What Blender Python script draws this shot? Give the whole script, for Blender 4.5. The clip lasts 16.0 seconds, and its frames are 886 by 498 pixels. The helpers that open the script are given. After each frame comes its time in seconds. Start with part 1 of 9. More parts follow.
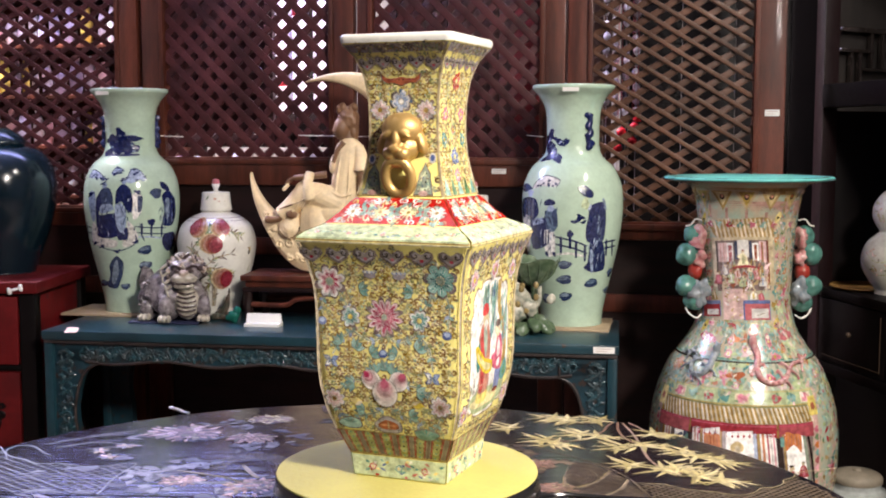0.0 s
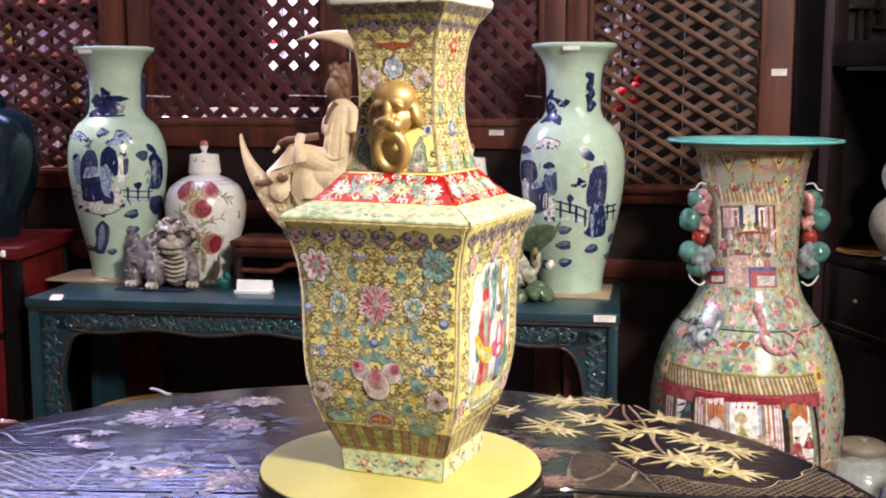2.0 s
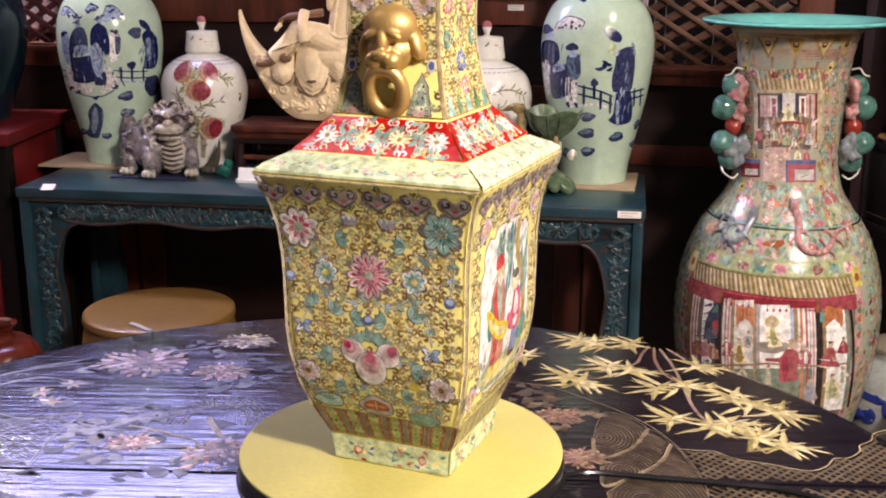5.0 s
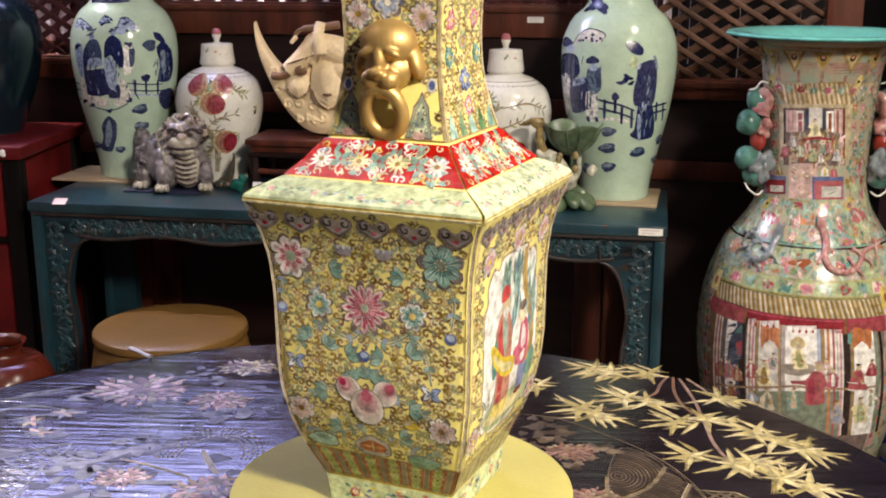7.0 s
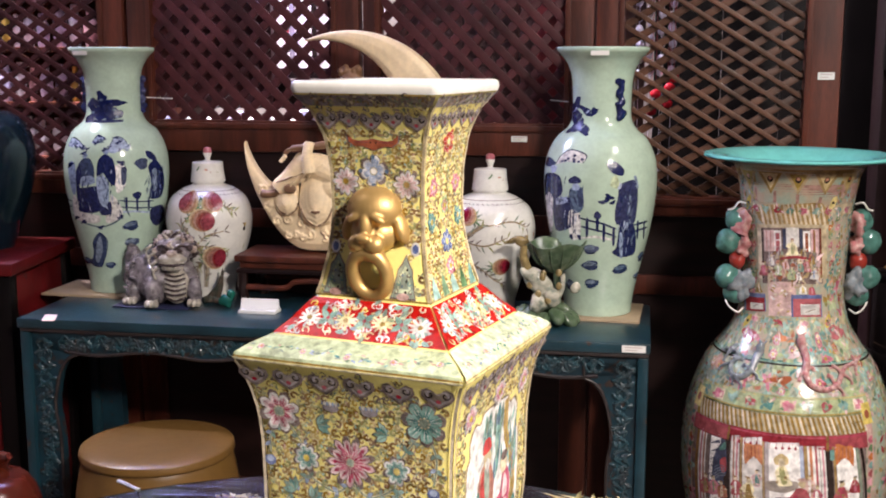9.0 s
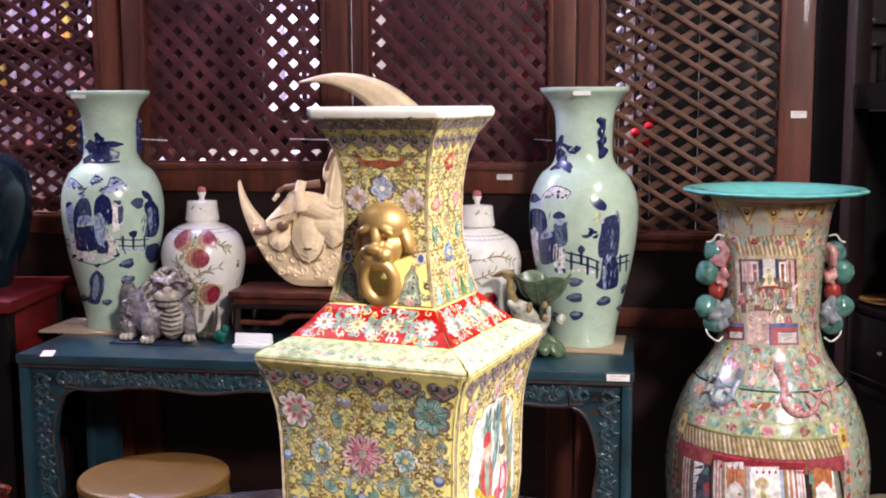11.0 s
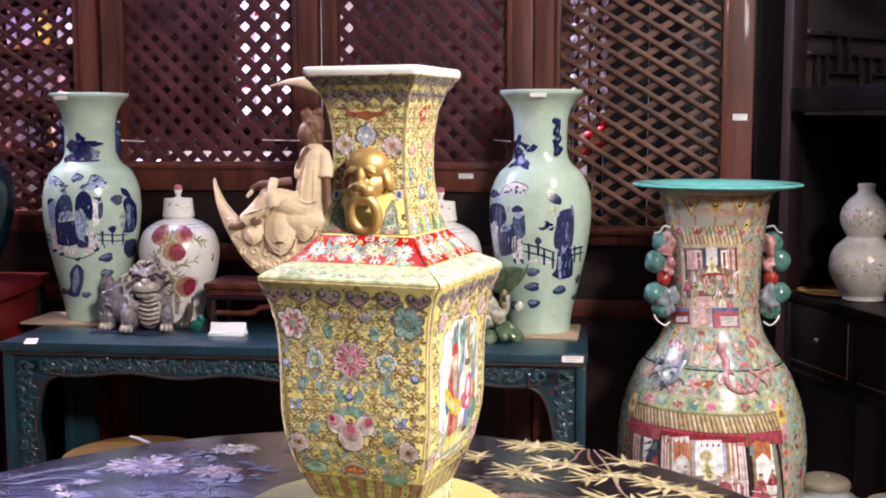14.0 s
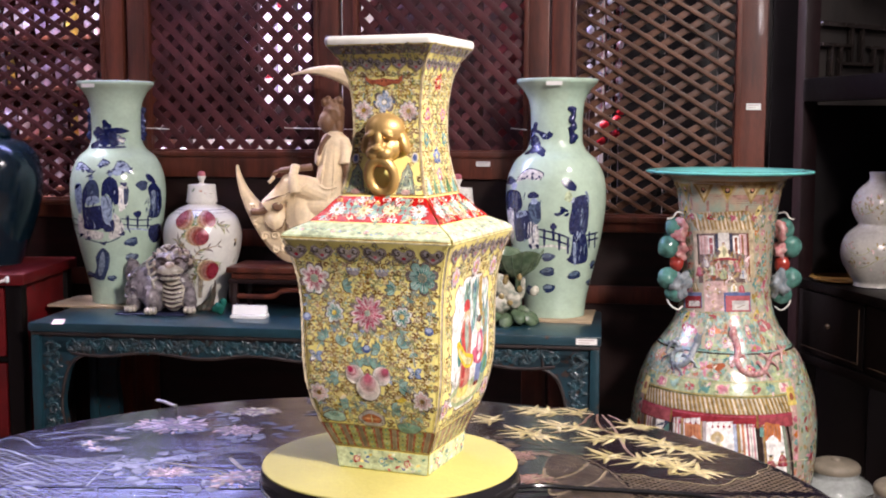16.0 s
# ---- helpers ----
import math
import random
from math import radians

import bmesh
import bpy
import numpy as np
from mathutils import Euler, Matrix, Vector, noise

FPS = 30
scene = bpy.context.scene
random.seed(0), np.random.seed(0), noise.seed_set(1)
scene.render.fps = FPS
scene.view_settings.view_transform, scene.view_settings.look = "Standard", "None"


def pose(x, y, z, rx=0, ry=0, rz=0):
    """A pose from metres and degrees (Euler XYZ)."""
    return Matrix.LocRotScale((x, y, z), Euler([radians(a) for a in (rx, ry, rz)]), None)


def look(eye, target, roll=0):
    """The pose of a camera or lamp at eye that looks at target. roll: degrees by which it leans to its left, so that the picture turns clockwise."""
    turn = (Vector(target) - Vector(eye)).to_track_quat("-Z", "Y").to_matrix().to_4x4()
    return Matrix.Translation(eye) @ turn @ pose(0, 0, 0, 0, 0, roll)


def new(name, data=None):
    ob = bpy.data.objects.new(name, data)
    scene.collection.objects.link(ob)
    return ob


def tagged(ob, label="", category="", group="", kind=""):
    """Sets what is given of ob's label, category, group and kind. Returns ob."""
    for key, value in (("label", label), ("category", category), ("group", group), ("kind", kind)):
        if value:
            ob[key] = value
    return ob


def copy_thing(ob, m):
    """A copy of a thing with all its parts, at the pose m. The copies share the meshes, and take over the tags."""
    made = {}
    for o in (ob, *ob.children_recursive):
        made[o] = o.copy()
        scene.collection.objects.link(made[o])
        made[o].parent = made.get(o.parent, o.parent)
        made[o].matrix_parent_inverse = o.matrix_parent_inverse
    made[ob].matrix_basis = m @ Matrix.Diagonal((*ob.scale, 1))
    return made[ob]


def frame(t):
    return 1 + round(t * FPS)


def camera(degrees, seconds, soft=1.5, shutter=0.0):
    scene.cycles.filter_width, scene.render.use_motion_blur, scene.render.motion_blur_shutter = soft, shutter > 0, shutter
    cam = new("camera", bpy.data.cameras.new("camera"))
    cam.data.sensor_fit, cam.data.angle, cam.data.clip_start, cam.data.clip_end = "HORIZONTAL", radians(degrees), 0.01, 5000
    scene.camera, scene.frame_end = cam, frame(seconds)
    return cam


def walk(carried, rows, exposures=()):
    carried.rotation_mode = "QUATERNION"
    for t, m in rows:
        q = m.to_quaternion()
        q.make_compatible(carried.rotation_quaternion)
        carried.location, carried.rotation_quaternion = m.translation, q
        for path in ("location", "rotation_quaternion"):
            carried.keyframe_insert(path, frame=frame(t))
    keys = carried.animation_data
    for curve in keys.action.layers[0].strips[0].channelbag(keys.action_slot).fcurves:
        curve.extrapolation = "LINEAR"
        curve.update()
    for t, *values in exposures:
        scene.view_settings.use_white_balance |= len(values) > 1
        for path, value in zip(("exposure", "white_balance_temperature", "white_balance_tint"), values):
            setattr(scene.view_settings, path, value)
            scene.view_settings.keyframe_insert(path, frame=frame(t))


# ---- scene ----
cam = camera(42.0, 16.0, soft=2.0)
PATH = [
    (0, (0.035, -0.311, 1.16), (-0.038, 1.679, 0.967), 0.0),
    (0.5, (0.03, -0.311, 1.161), (-0.039, 1.678, 0.966), 0.1),
    (1, (0.031, -0.291, 1.159), (-0.033, 1.697, 0.949), 0.1),
    (1.5, (0.023, -0.261, 1.161), (-0.053, 1.724, 0.922), 0.3),
    (2, (0.031, -0.22, 1.173), (-0.034, 1.761, 0.904), 0.0),
    (2.5, (0.036, -0.194, 1.186), (-0.038, 1.786, 0.917), -0.5),
    (3, (0.032, -0.167, 1.201), (-0.045, 1.809, 0.897), -0.7),
    (3.5, (0.03, -0.136, 1.216), (-0.032, 1.832, 0.868), -0.4),
    (4, (0.029, -0.105, 1.225), (-0.04, 1.856, 0.839), -0.3),
    (4.5, (0.032, -0.07, 1.228), (-0.047, 1.88, 0.791), -0.2),
    (5, (0.033, -0.038, 1.228), (-0.06, 1.891, 0.711), 0.0),
    (7.5, (0.049, 0.021, 1.228), (-0.088, 1.957, 0.745), -0.1),
    (8, (0.051, 0.01, 1.247), (-0.08, 1.957, 0.808), 0.1),
    (8.5, (0.053, 0.005, 1.263), (-0.063, 1.964, 0.874), 0.0),
    (9, (0.051, -0.007, 1.278), (-0.064, 1.961, 0.943), -0.0),
    (11.5, (0.038, -0.124, 1.249), (-0.029, 1.859, 0.994), -0.3),
    (12, (0.035, -0.155, 1.231), (0.002, 1.828, 0.971), 0.2),
    (12.5, (0.028, -0.183, 1.222), (-0.005, 1.803, 0.984), 0.0),
    (13, (0.027, -0.213, 1.214), (-0.013, 1.775, 0.991), -0.1),
    (13.5, (0.036, -0.242, 1.21), (0.023, 1.747, 0.997), -0.2),
    (14, (0.033, -0.272, 1.204), (0.018, 1.716, 0.991), -0.1),
    (14.5, (0.037, -0.284, 1.19), (0.03, 1.701, 0.944), 0.1),
    (15, (0.037, -0.302, 1.186), (0.002, 1.684, 0.957), 0.1),
    (15.5, (0.041, -0.318, 1.176), (-0.003, 1.667, 0.938), 0.2),
    (16, (0.04, -0.336, 1.171), (-0.009, 1.653, 0.959), 0.1),
]
walk(cam, [(t, look(eye, target, roll)) for t, eye, target, roll in PATH], [(0.0, 0.12, 6450, 11), (3.0, 0.13, 6500, 15), (5.0, -0.03, 6850, 18), (7.5, -0.19, 6950, 8), (9.0, -0.06, 6400, 15), (11.5, 0.13, 6200, 18), (16.0, 0.15, 6250, 18)])

# ---- world and light ----
world = bpy.data.worlds.new("world")
scene.world = world
world.use_nodes = True
wn = world.node_tree.nodes
sky = wn.new("ShaderNodeTexSky")
sky.sky_type, sky.sun_disc = "NISHITA", False
sky.sun_elevation, sky.sun_rotation = radians(40), radians(-70)
world.node_tree.links.new(sky.outputs[0], wn["Background"].inputs[0])
wn["Background"].inputs[1].default_value = 0.08


def area_lamp(name, eye, target, size, size_y, watts, color):
    data = bpy.data.lights.new(name, "AREA")
    data.shape, data.size, data.size_y, data.energy, data.color = "RECTANGLE", size, size_y, watts, color
    ob = new(name, data)
    ob.matrix_world = look(eye, target)
    return ob


# lavender daylight through the transom window over the screens, and the shop's warm ceiling lamps
area_lamp("transom_daylight", (-0.964, 2.985, 2.12), (-0.55, 1.0, 2.05), 1.25, 0.74, 62, (0.42, 0.45, 1.0))
downlight = area_lamp("ceiling_lamp_light", (1.25, -0.55, 2.40), (0.45, 0.9, 0.6), 0.34, 0.34, 54, (1.0, 0.905, 0.82))
downlight.data.spread = radians(100)
area_lamp("ceiling_lamp_light", (1.22, 1.22, 2.60), (0.75, 2.3, 0.6), 0.30, 0.30, 27, (1.0, 0.93, 0.86))
area_lamp("ceiling_lamp_light", (-0.95, 0.95, 2.60), (-0.90, 0.96, 0.0), 0.16, 1.30, 7, (0.93, 0.86, 1.0))
# unseen lamps added to brighten the goods, beads and boxes behind the lattice
area_lamp("back_room_lamp_light", (-1.50, 3.22, 2.62), (-1.6, 3.6, 1.2), 0.9, 0.12, 760, (0.97, 0.92, 1.0))
area_lamp("back_room_lamp_light", (0.15, 3.02, 2.62), (0.20, 3.05, 1.2), 0.4, 0.06, 70, (1.0, 0.90, 0.95))
area_lamp("back_room_lamp_light", (-0.72, 3.26, 2.62), (-0.72, 3.27, 1.2), 0.5, 0.10, 26, (0.97, 0.92, 1.0))

# ---- materials ----
MATS = {}


def mat(name, color, rough=0.5, metal=0.0, vary=0.15, scale=12.0, bump=0.0, bscale=80.0, coat=0.0, stretch=(1, 1, 1), second=None, spec=0.5, per_object=0.0, per_island=0.0, wear=None, wear_at=0.62):
    """A surface with two scales of variation, fine relief and, if asked, worn patches of another colour."""
    m = bpy.data.materials.new(name)
    m.use_nodes = True
    nt = m.node_tree
    n, l = nt.nodes, nt.links
    p = n["Principled BSDF"]
    p.inputs["Roughness"].default_value, p.inputs["Metallic"].default_value = rough, metal
    p.inputs["Coat Weight"].default_value, p.inputs["Coat Roughness"].default_value = coat, 0.06
    p.inputs["Specular IOR Level"].default_value = spec
    tc, mp = n.new("ShaderNodeTexCoord"), n.new("ShaderNodeMapping")
    mp.inputs["Scale"].default_value = stretch
    l.new(tc.outputs["Object"], mp.inputs["Vector"])
    big, fine = n.new("ShaderNodeTexNoise"), n.new("ShaderNodeTexNoise")
    big.inputs["Scale"].default_value, big.inputs["Detail"].default_value = scale, 5
    fine.inputs["Scale"].default_value, fine.inputs["Detail"].default_value = bscale, 3
    for t in (big, fine):
        l.new(mp.outputs["Vector"], t.inputs["Vector"])
    c2 = second or tuple(c * (1 - 2 * vary) for c in color)
    ramp = n.new("ShaderNodeMix")
    ramp.data_type = "RGBA"
    ramp.inputs["A"].default_value, ramp.inputs["B"].default_value = (*c2, 1), (*color, 1)
    rng = n.new("ShaderNodeMapRange")
    rng.inputs["From Min"].default_value, rng.inputs["From Max"].default_value = 0.32, 0.62
    l.new(big.outputs["Fac"], rng.inputs["Value"])
    l.new(rng.outputs["Result"], ramp.inputs["Factor"])
    out = ramp.outputs["Result"]
    f2 = n.new("ShaderNodeMix")
    f2.data_type, f2.blend_type = "RGBA", "MULTIPLY"
    f2.inputs["Factor"].default_value = min(1.0, 2.2 * vary)
    g = n.new("ShaderNodeMapRange")
    g.inputs["From Min"].default_value, g.inputs["From Max"].default_value = 0.3, 0.7
    g.inputs["To Min"].default_value, g.inputs["To Max"].default_value = 0.7, 1.1
    l.new(fine.outputs["Fac"], g.inputs["Value"])
    l.new(out, f2.inputs["A"])
    l.new(g.outputs["Result"], f2.inputs["B"])
    out = f2.outputs["Result"]
    if per_object:
        oi, hs = n.new("ShaderNodeObjectInfo"), n.new("ShaderNodeHueSaturation")
        r2 = n.new("ShaderNodeMapRange")
        r2.inputs["To Min"].default_value, r2.inputs["To Max"].default_value = 1 - per_object, 1 + per_object
        l.new(oi.outputs["Random"], r2.inputs["Value"])
        l.new(r2.outputs["Result"], hs.inputs["Value"])
        l.new(out, hs.inputs["Color"])
        out = hs.outputs["Color"]
    if per_island:
        gi, hs = n.new("ShaderNodeNewGeometry"), n.new("ShaderNodeHueSaturation")
        r2, r3 = n.new("ShaderNodeMapRange"), n.new("ShaderNodeMapRange")
        r2.inputs["To Min"].default_value, r2.inputs["To Max"].default_value = 1 - per_island, 1 + per_island
        r3.inputs["To Min"].default_value, r3.inputs["To Max"].default_value = 1.08, 0.72
        for r_, k_ in ((r2, "Value"), (r3, "Saturation")):
            l.new(gi.outputs["Random Per Island"], r_.inputs["Value"])
            l.new(r_.outputs["Result"], hs.inputs[k_])
        l.new(out, hs.inputs["Color"])
        out = hs.outputs["Color"]
    if wear:
        wn_, wr, wm = n.new("ShaderNodeTexNoise"), n.new("ShaderNodeMapRange"), n.new("ShaderNodeMix")
        wn_.inputs["Scale"].default_value, wn_.inputs["Detail"].default_value = scale * 2.7, 8
        wr.inputs["From Min"].default_value, wr.inputs["From Max"].default_value = wear_at, wear_at + 0.05
        wm.data_type = "RGBA"
        wm.inputs["B"].default_value = (*wear, 1)
        l.new(mp.outputs["Vector"], wn_.inputs["Vector"])
        l.new(wn_.outputs["Fac"], wr.inputs["Value"])
        l.new(wr.outputs["Result"], wm.inputs["Factor"])
        l.new(out, wm.inputs["A"])
        out = wm.outputs["Result"]
    l.new(out, p.inputs["Base Color"])
    rr = n.new("ShaderNodeMapRange")
    rr.inputs["To Min"].default_value, rr.inputs["To Max"].default_value = max(0.02, rough * 0.8), min(1, rough * 1.25)
    l.new(fine.outputs["Fac"], rr.inputs["Value"])
    l.new(rr.outputs["Result"], p.inputs["Roughness"])
    if bump:
        b = n.new("ShaderNodeBump")
        b.inputs["Strength"].default_value, b.inputs["Distance"].default_value = bump, 0.002
        l.new(fine.outputs["Fac"], b.inputs["Height"])
        l.new(b.outputs["Normal"], p.inputs["Normal"])
    MATS[name] = m
    return m


def glaze(name, color, rough=0.16, vary=0.06, bump=0.06):
    return mat(name, color, rough, vary=vary, scale=30, bump=bump, bscale=120)


def glow(name, color, strength):
    m = bpy.data.materials.new(name)
    m.use_nodes = True
    p = m.node_tree.nodes["Principled BSDF"]
    p.inputs["Base Color"].default_value = (*color, 1)
    p.inputs["Emission Color"].default_value = (*color, 1)
    p.inputs["Emission Strength"].default_value = strength
    MATS[name] = m
    return m


WOOD = mat("red_brown_wood", (0.105, 0.026, 0.013), 0.48, vary=0.32, scale=5, bump=0.3, bscale=60, stretch=(6, 6, 0.7), coat=0.04, spec=0.28, per_object=0.12)
SLAT = mat("lattice_wood", (0.078, 0.022, 0.025), 0.50, vary=0.28, scale=9, bump=0.25, bscale=90, coat=0.02, spec=0.25, per_object=0.2)
# lighter slat wood with the lamp's warm light put into its colour
SLATLIT = mat("warm_lattice_wood", (0.125, 0.056, 0.032), 0.46, vary=0.3, scale=9, bump=0.25, bscale=90, coat=0.03, spec=0.3, per_object=0.2)
# near-black holds the shade behind the altar table; other dark wood shares it
DARKWOOD = mat("dark_stained_wood", (0.016, 0.006, 0.005), 0.42, vary=0.25, scale=6, bump=0.2, bscale=70, stretch=(1, 6, 6), coat=0.05, spec=0.3)
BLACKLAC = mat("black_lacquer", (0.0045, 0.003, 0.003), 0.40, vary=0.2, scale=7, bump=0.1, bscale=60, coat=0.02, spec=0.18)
MAROON = mat("maroon_lacquer", (0.010, 0.0035, 0.004), 0.42, vary=0.2, scale=7, bump=0.1, bscale=60, spec=0.2)
PANELBROWN = mat("dull_brown_panel", (0.014, 0.010, 0.008), 0.7, vary=0.2, scale=5, bump=0.2, stretch=(5, 5, 0.6))
TEAL = mat("teal_paint", (0.011, 0.043, 0.058), 0.32, vary=0.22, scale=9, bump=0.25, bscale=70, coat=0.2, wear=(0.05, 0.028, 0.02), wear_at=0.65)
TEALDARK = mat("teal_carving_ground", (0.007, 0.036, 0.052), 0.42, vary=0.25, scale=14, bump=0.3, bscale=90, wear=(0.03, 0.018, 0.014), wear_at=0.58)
TEALCARVE = mat("worn_carving", (0.014, 0.052, 0.066), 0.27, vary=0.25, scale=40, bump=0.25, bscale=120, coat=0.3, second=(0.030, 0.040, 0.044))
TEALEDGE = mat("worn_brown_edge", (0.036, 0.028, 0.026), 0.45, vary=0.3, scale=20, bump=0.2)
REDLAC = mat("red_lacquer", (0.12, 0.006, 0.007), 0.48, vary=0.25, scale=8, bump=0.15, bscale=60, coat=0.03, spec=0.25, wear=(0.06, 0.012, 0.012), wear_at=0.66)
TABLELAC = mat("blue_black_lacquer", (0.012, 0.009, 0.014), 0.15, vary=0.3, scale=6, bump=0.5, bscale=34, stretch=(0.14, 6.5, 1), coat=0.10)
FELT = mat("yellow_felt", (0.41, 0.37, 0.10), 0.85, vary=0.10, scale=6, bump=0.25, bscale=250)
PLASTIC = mat("black_plastic", (0.008, 0.008, 0.009), 0.22, vary=0.1, scale=10)
GOLD = mat("gilt", (0.60, 0.39, 0.14), 0.44, metal=0.65, vary=0.15, scale=26, bump=0.15, bscale=70)
CELADON = glaze("celadon_glaze", (0.44, 0.57, 0.44), 0.14)
WHITEGLAZE = glaze("white_porcelain", (0.72, 0.71, 0.64), 0.14)
DULLWHITE = glaze("dull_white_porcelain", (0.50, 0.48, 0.43), 0.16, vary=0.10)
NAVYGLAZE = mat("deep_blue_glaze", (0.003, 0.012, 0.020), 0.16, vary=0.15, scale=10)
TURQ = glaze("turquoise_glaze", (0.16, 0.55, 0.50), 0.18)
YELLOWGLAZE = mat("yellow_enamel", (0.86, 0.76, 0.25), 0.20, vary=0.10, scale=25, bump=0.1, bscale=140)
ROSEGROUND = mat("rose_famille_ground", (0.42, 0.34, 0.24), 0.2, vary=0.14, scale=30, bump=0.15, bscale=150, second=(0.30, 0.40, 0.31))
STONE = mat("cream_carved_resin", (0.88, 0.70, 0.43), 0.50, vary=0.12, scale=14, bump=0.3, bscale=110)
SKIN = mat("brown_carved_resin", (0.21, 0.11, 0.055), 0.5, vary=0.15, scale=14, bump=0.2)
STOOLY = mat("ochre_ceramic", (0.165, 0.088, 0.022), 0.35, vary=0.12, scale=9, bump=0.15)
ORANGE = glaze("orange_glaze", (0.085, 0.014, 0.007), 0.2)
BOARD = mat("tan_board", (0.42, 0.32, 0.20), 0.7, vary=0.12, scale=9, bump=0.1)
PAPER = mat("white_card", (0.74, 0.74, 0.70), 0.8, vary=0.03, scale=30)
PINKPAPER = mat("pink_paper", (0.85, 0.62, 0.58), 0.8, vary=0.05, scale=30)
PLASTER = mat("wall_plaster", (0.24, 0.20, 0.18), 0.85, vary=0.1, scale=3, bump=0.1)
FLOORM = mat("floor_tile", (0.16, 0.10, 0.075), 0.45, vary=0.2, scale=5, bump=0.1)
CEIL = mat("ceiling_paint", (0.42, 0.39, 0.35), 0.9, vary=0.06, scale=3)
DOGGREY = mat("grey_violet_glaze", (0.24, 0.21, 0.22), 0.27, vary=0.3, scale=60, bump=0.6, second=(0.070, 0.060, 0.060), wear=(0.36, 0.33, 0.28), wear_at=0.66)
DOGTAN = mat("tan_grey_glaze", (0.44, 0.36, 0.29), 0.32, vary=0.3, scale=60, bump=0.3, second=(0.14, 0.09, 0.08))
DOGCREAM = mat("cream_glaze", (0.46, 0.42, 0.34), 0.30, vary=0.25, scale=50, bump=0.2)
DOGDARK = mat("dark_brown_glaze", (0.050, 0.032, 0.030), 0.3, vary=0.2, scale=50)

# enamel and inlay colours
INK = dict(
    brown=(0.30, 0.17, 0.06), ochre=(0.56, 0.40, 0.09), olive=(0.40, 0.41, 0.15), teal=(0.10, 0.30, 0.27), teal2=(0.28, 0.50, 0.42), green=(0.16, 0.30, 0.14),
    pink=(0.62, 0.14, 0.22), pale_pink=(0.80, 0.52, 0.52), rose=(0.48, 0.04, 0.10), white=(0.82, 0.80, 0.74), blue=(0.11, 0.16, 0.38), pale_blue=(0.36, 0.46, 0.66),
    grey=(0.30, 0.25, 0.20), red=(0.55, 0.035, 0.030), orange=(0.62, 0.18, 0.03), yellow=(0.80, 0.62, 0.10), pale_green=(0.48, 0.60, 0.30), cobalt=(0.013, 0.021, 0.100), slate=(0.045, 0.070, 0.150),
    wash=(0.15, 0.22, 0.32), dark=(0.035, 0.022, 0.018), gold=(0.42, 0.28, 0.08), cream=(0.70, 0.58, 0.36), flesh_rose=(0.60, 0.36, 0.30), lilac=(0.40, 0.35, 0.36), crimson=(0.42, 0.030, 0.055),
    mauve=(0.22, 0.16, 0.14), bark=(0.46, 0.40, 0.28), beam=(0.36, 0.014, 0.040), brick=(0.42, 0.11, 0.045), sage=(0.27, 0.34, 0.25), celery=(0.50, 0.60, 0.33), oxblood=(0.24, 0.035, 0.022), umber=(0.38, 0.23, 0.045), straw=(0.86, 0.77, 0.40))
for k in range(7):  # peach blush, from white to deep rose
    f = (k / 6) ** 1.3
    INK["blush%d" % k] = tuple(a + (b - a) * f for a, b in zip((0.80, 0.74, 0.66), (0.52, 0.055, 0.13)))
for k in range(10):  # ripe fruit, from straw yellow to deep crimson
    f = (k / 9) ** 0.5
    INK["ripe%d" % k] = tuple(a + (b - a) * f for a, b in zip((0.66, 0.50, 0.25), (0.30, 0.012, 0.034)))
for key, rgb in INK.items():
    mat("enamel_" + key, rgb, 0.16, vary=0.26, scale=130, bump=0.2, bscale=420, per_island=0.22)
INLAY = {k: mat("inlay_" + k, c, 0.45, vary=0.30, scale=90, bump=0.3, bscale=120, spec=0.25, per_island=0.35) for k, c in dict(
    leaf=(0.50, 0.42, 0.17), leaf2=(0.30, 0.235, 0.09), blush=(0.52, 0.31, 0.21), shell=(0.17, 0.175, 0.18), dim=(0.050, 0.052, 0.066), line=(0.13, 0.092, 0.050), stem=(0.24, 0.12, 0.08), net=(0.060, 0.042, 0.024), umber=(0.022, 0.014, 0.010)).items()}

# ---- builders ----
from mathutils.bvhtree import BVHTree


def part(name, bm, material, parent, label="", smooth=True, angle=40):
    me = bpy.data.meshes.new(name)
    bm.normal_update()
    bm.to_mesh(me)
    bm.free()
    if material is not None:
        for m in (material if isinstance(material, (list, tuple)) else [material]):
            me.materials.append(m)
    if smooth:
        me.shade_smooth()
        me.set_sharp_from_angle(angle=radians(angle))
    ob = new(name, me)
    ob.parent = parent
    if label:
        tagged(ob, label)
    return ob


def thing(name, m, label, category, group="", kind=""):
    ob = new(name)
    ob.empty_display_size = 0.05
    ob.matrix_world = m
    return tagged(ob, label, category, group, kind)


def solid(name, bm, material, m, label, category, group="", kind="", smooth=True):
    ob = part(name, bm, material, None, "", smooth)
    ob.matrix_world = m
    return tagged(ob, label, category, group, kind)


def box(x0, x1, y0, y1, z0, z1, bevel=0.003, bm=None):
    bm = bm or bmesh.new()
    made = bmesh.ops.create_cube(bm, size=1.0)["verts"]
    bmesh.ops.scale(bm, vec=(x1 - x0, y1 - y0, z1 - z0), verts=made)
    bmesh.ops.translate(bm, vec=((x0 + x1) / 2, (y0 + y1) / 2, (z0 + z1) / 2), verts=made)
    if bevel:
        es = list({e for v in made for e in v.link_edges})
        bmesh.ops.bevel(bm, geom=es, offset=bevel, segments=2, affect="EDGES", profile=0.6)
    return bm


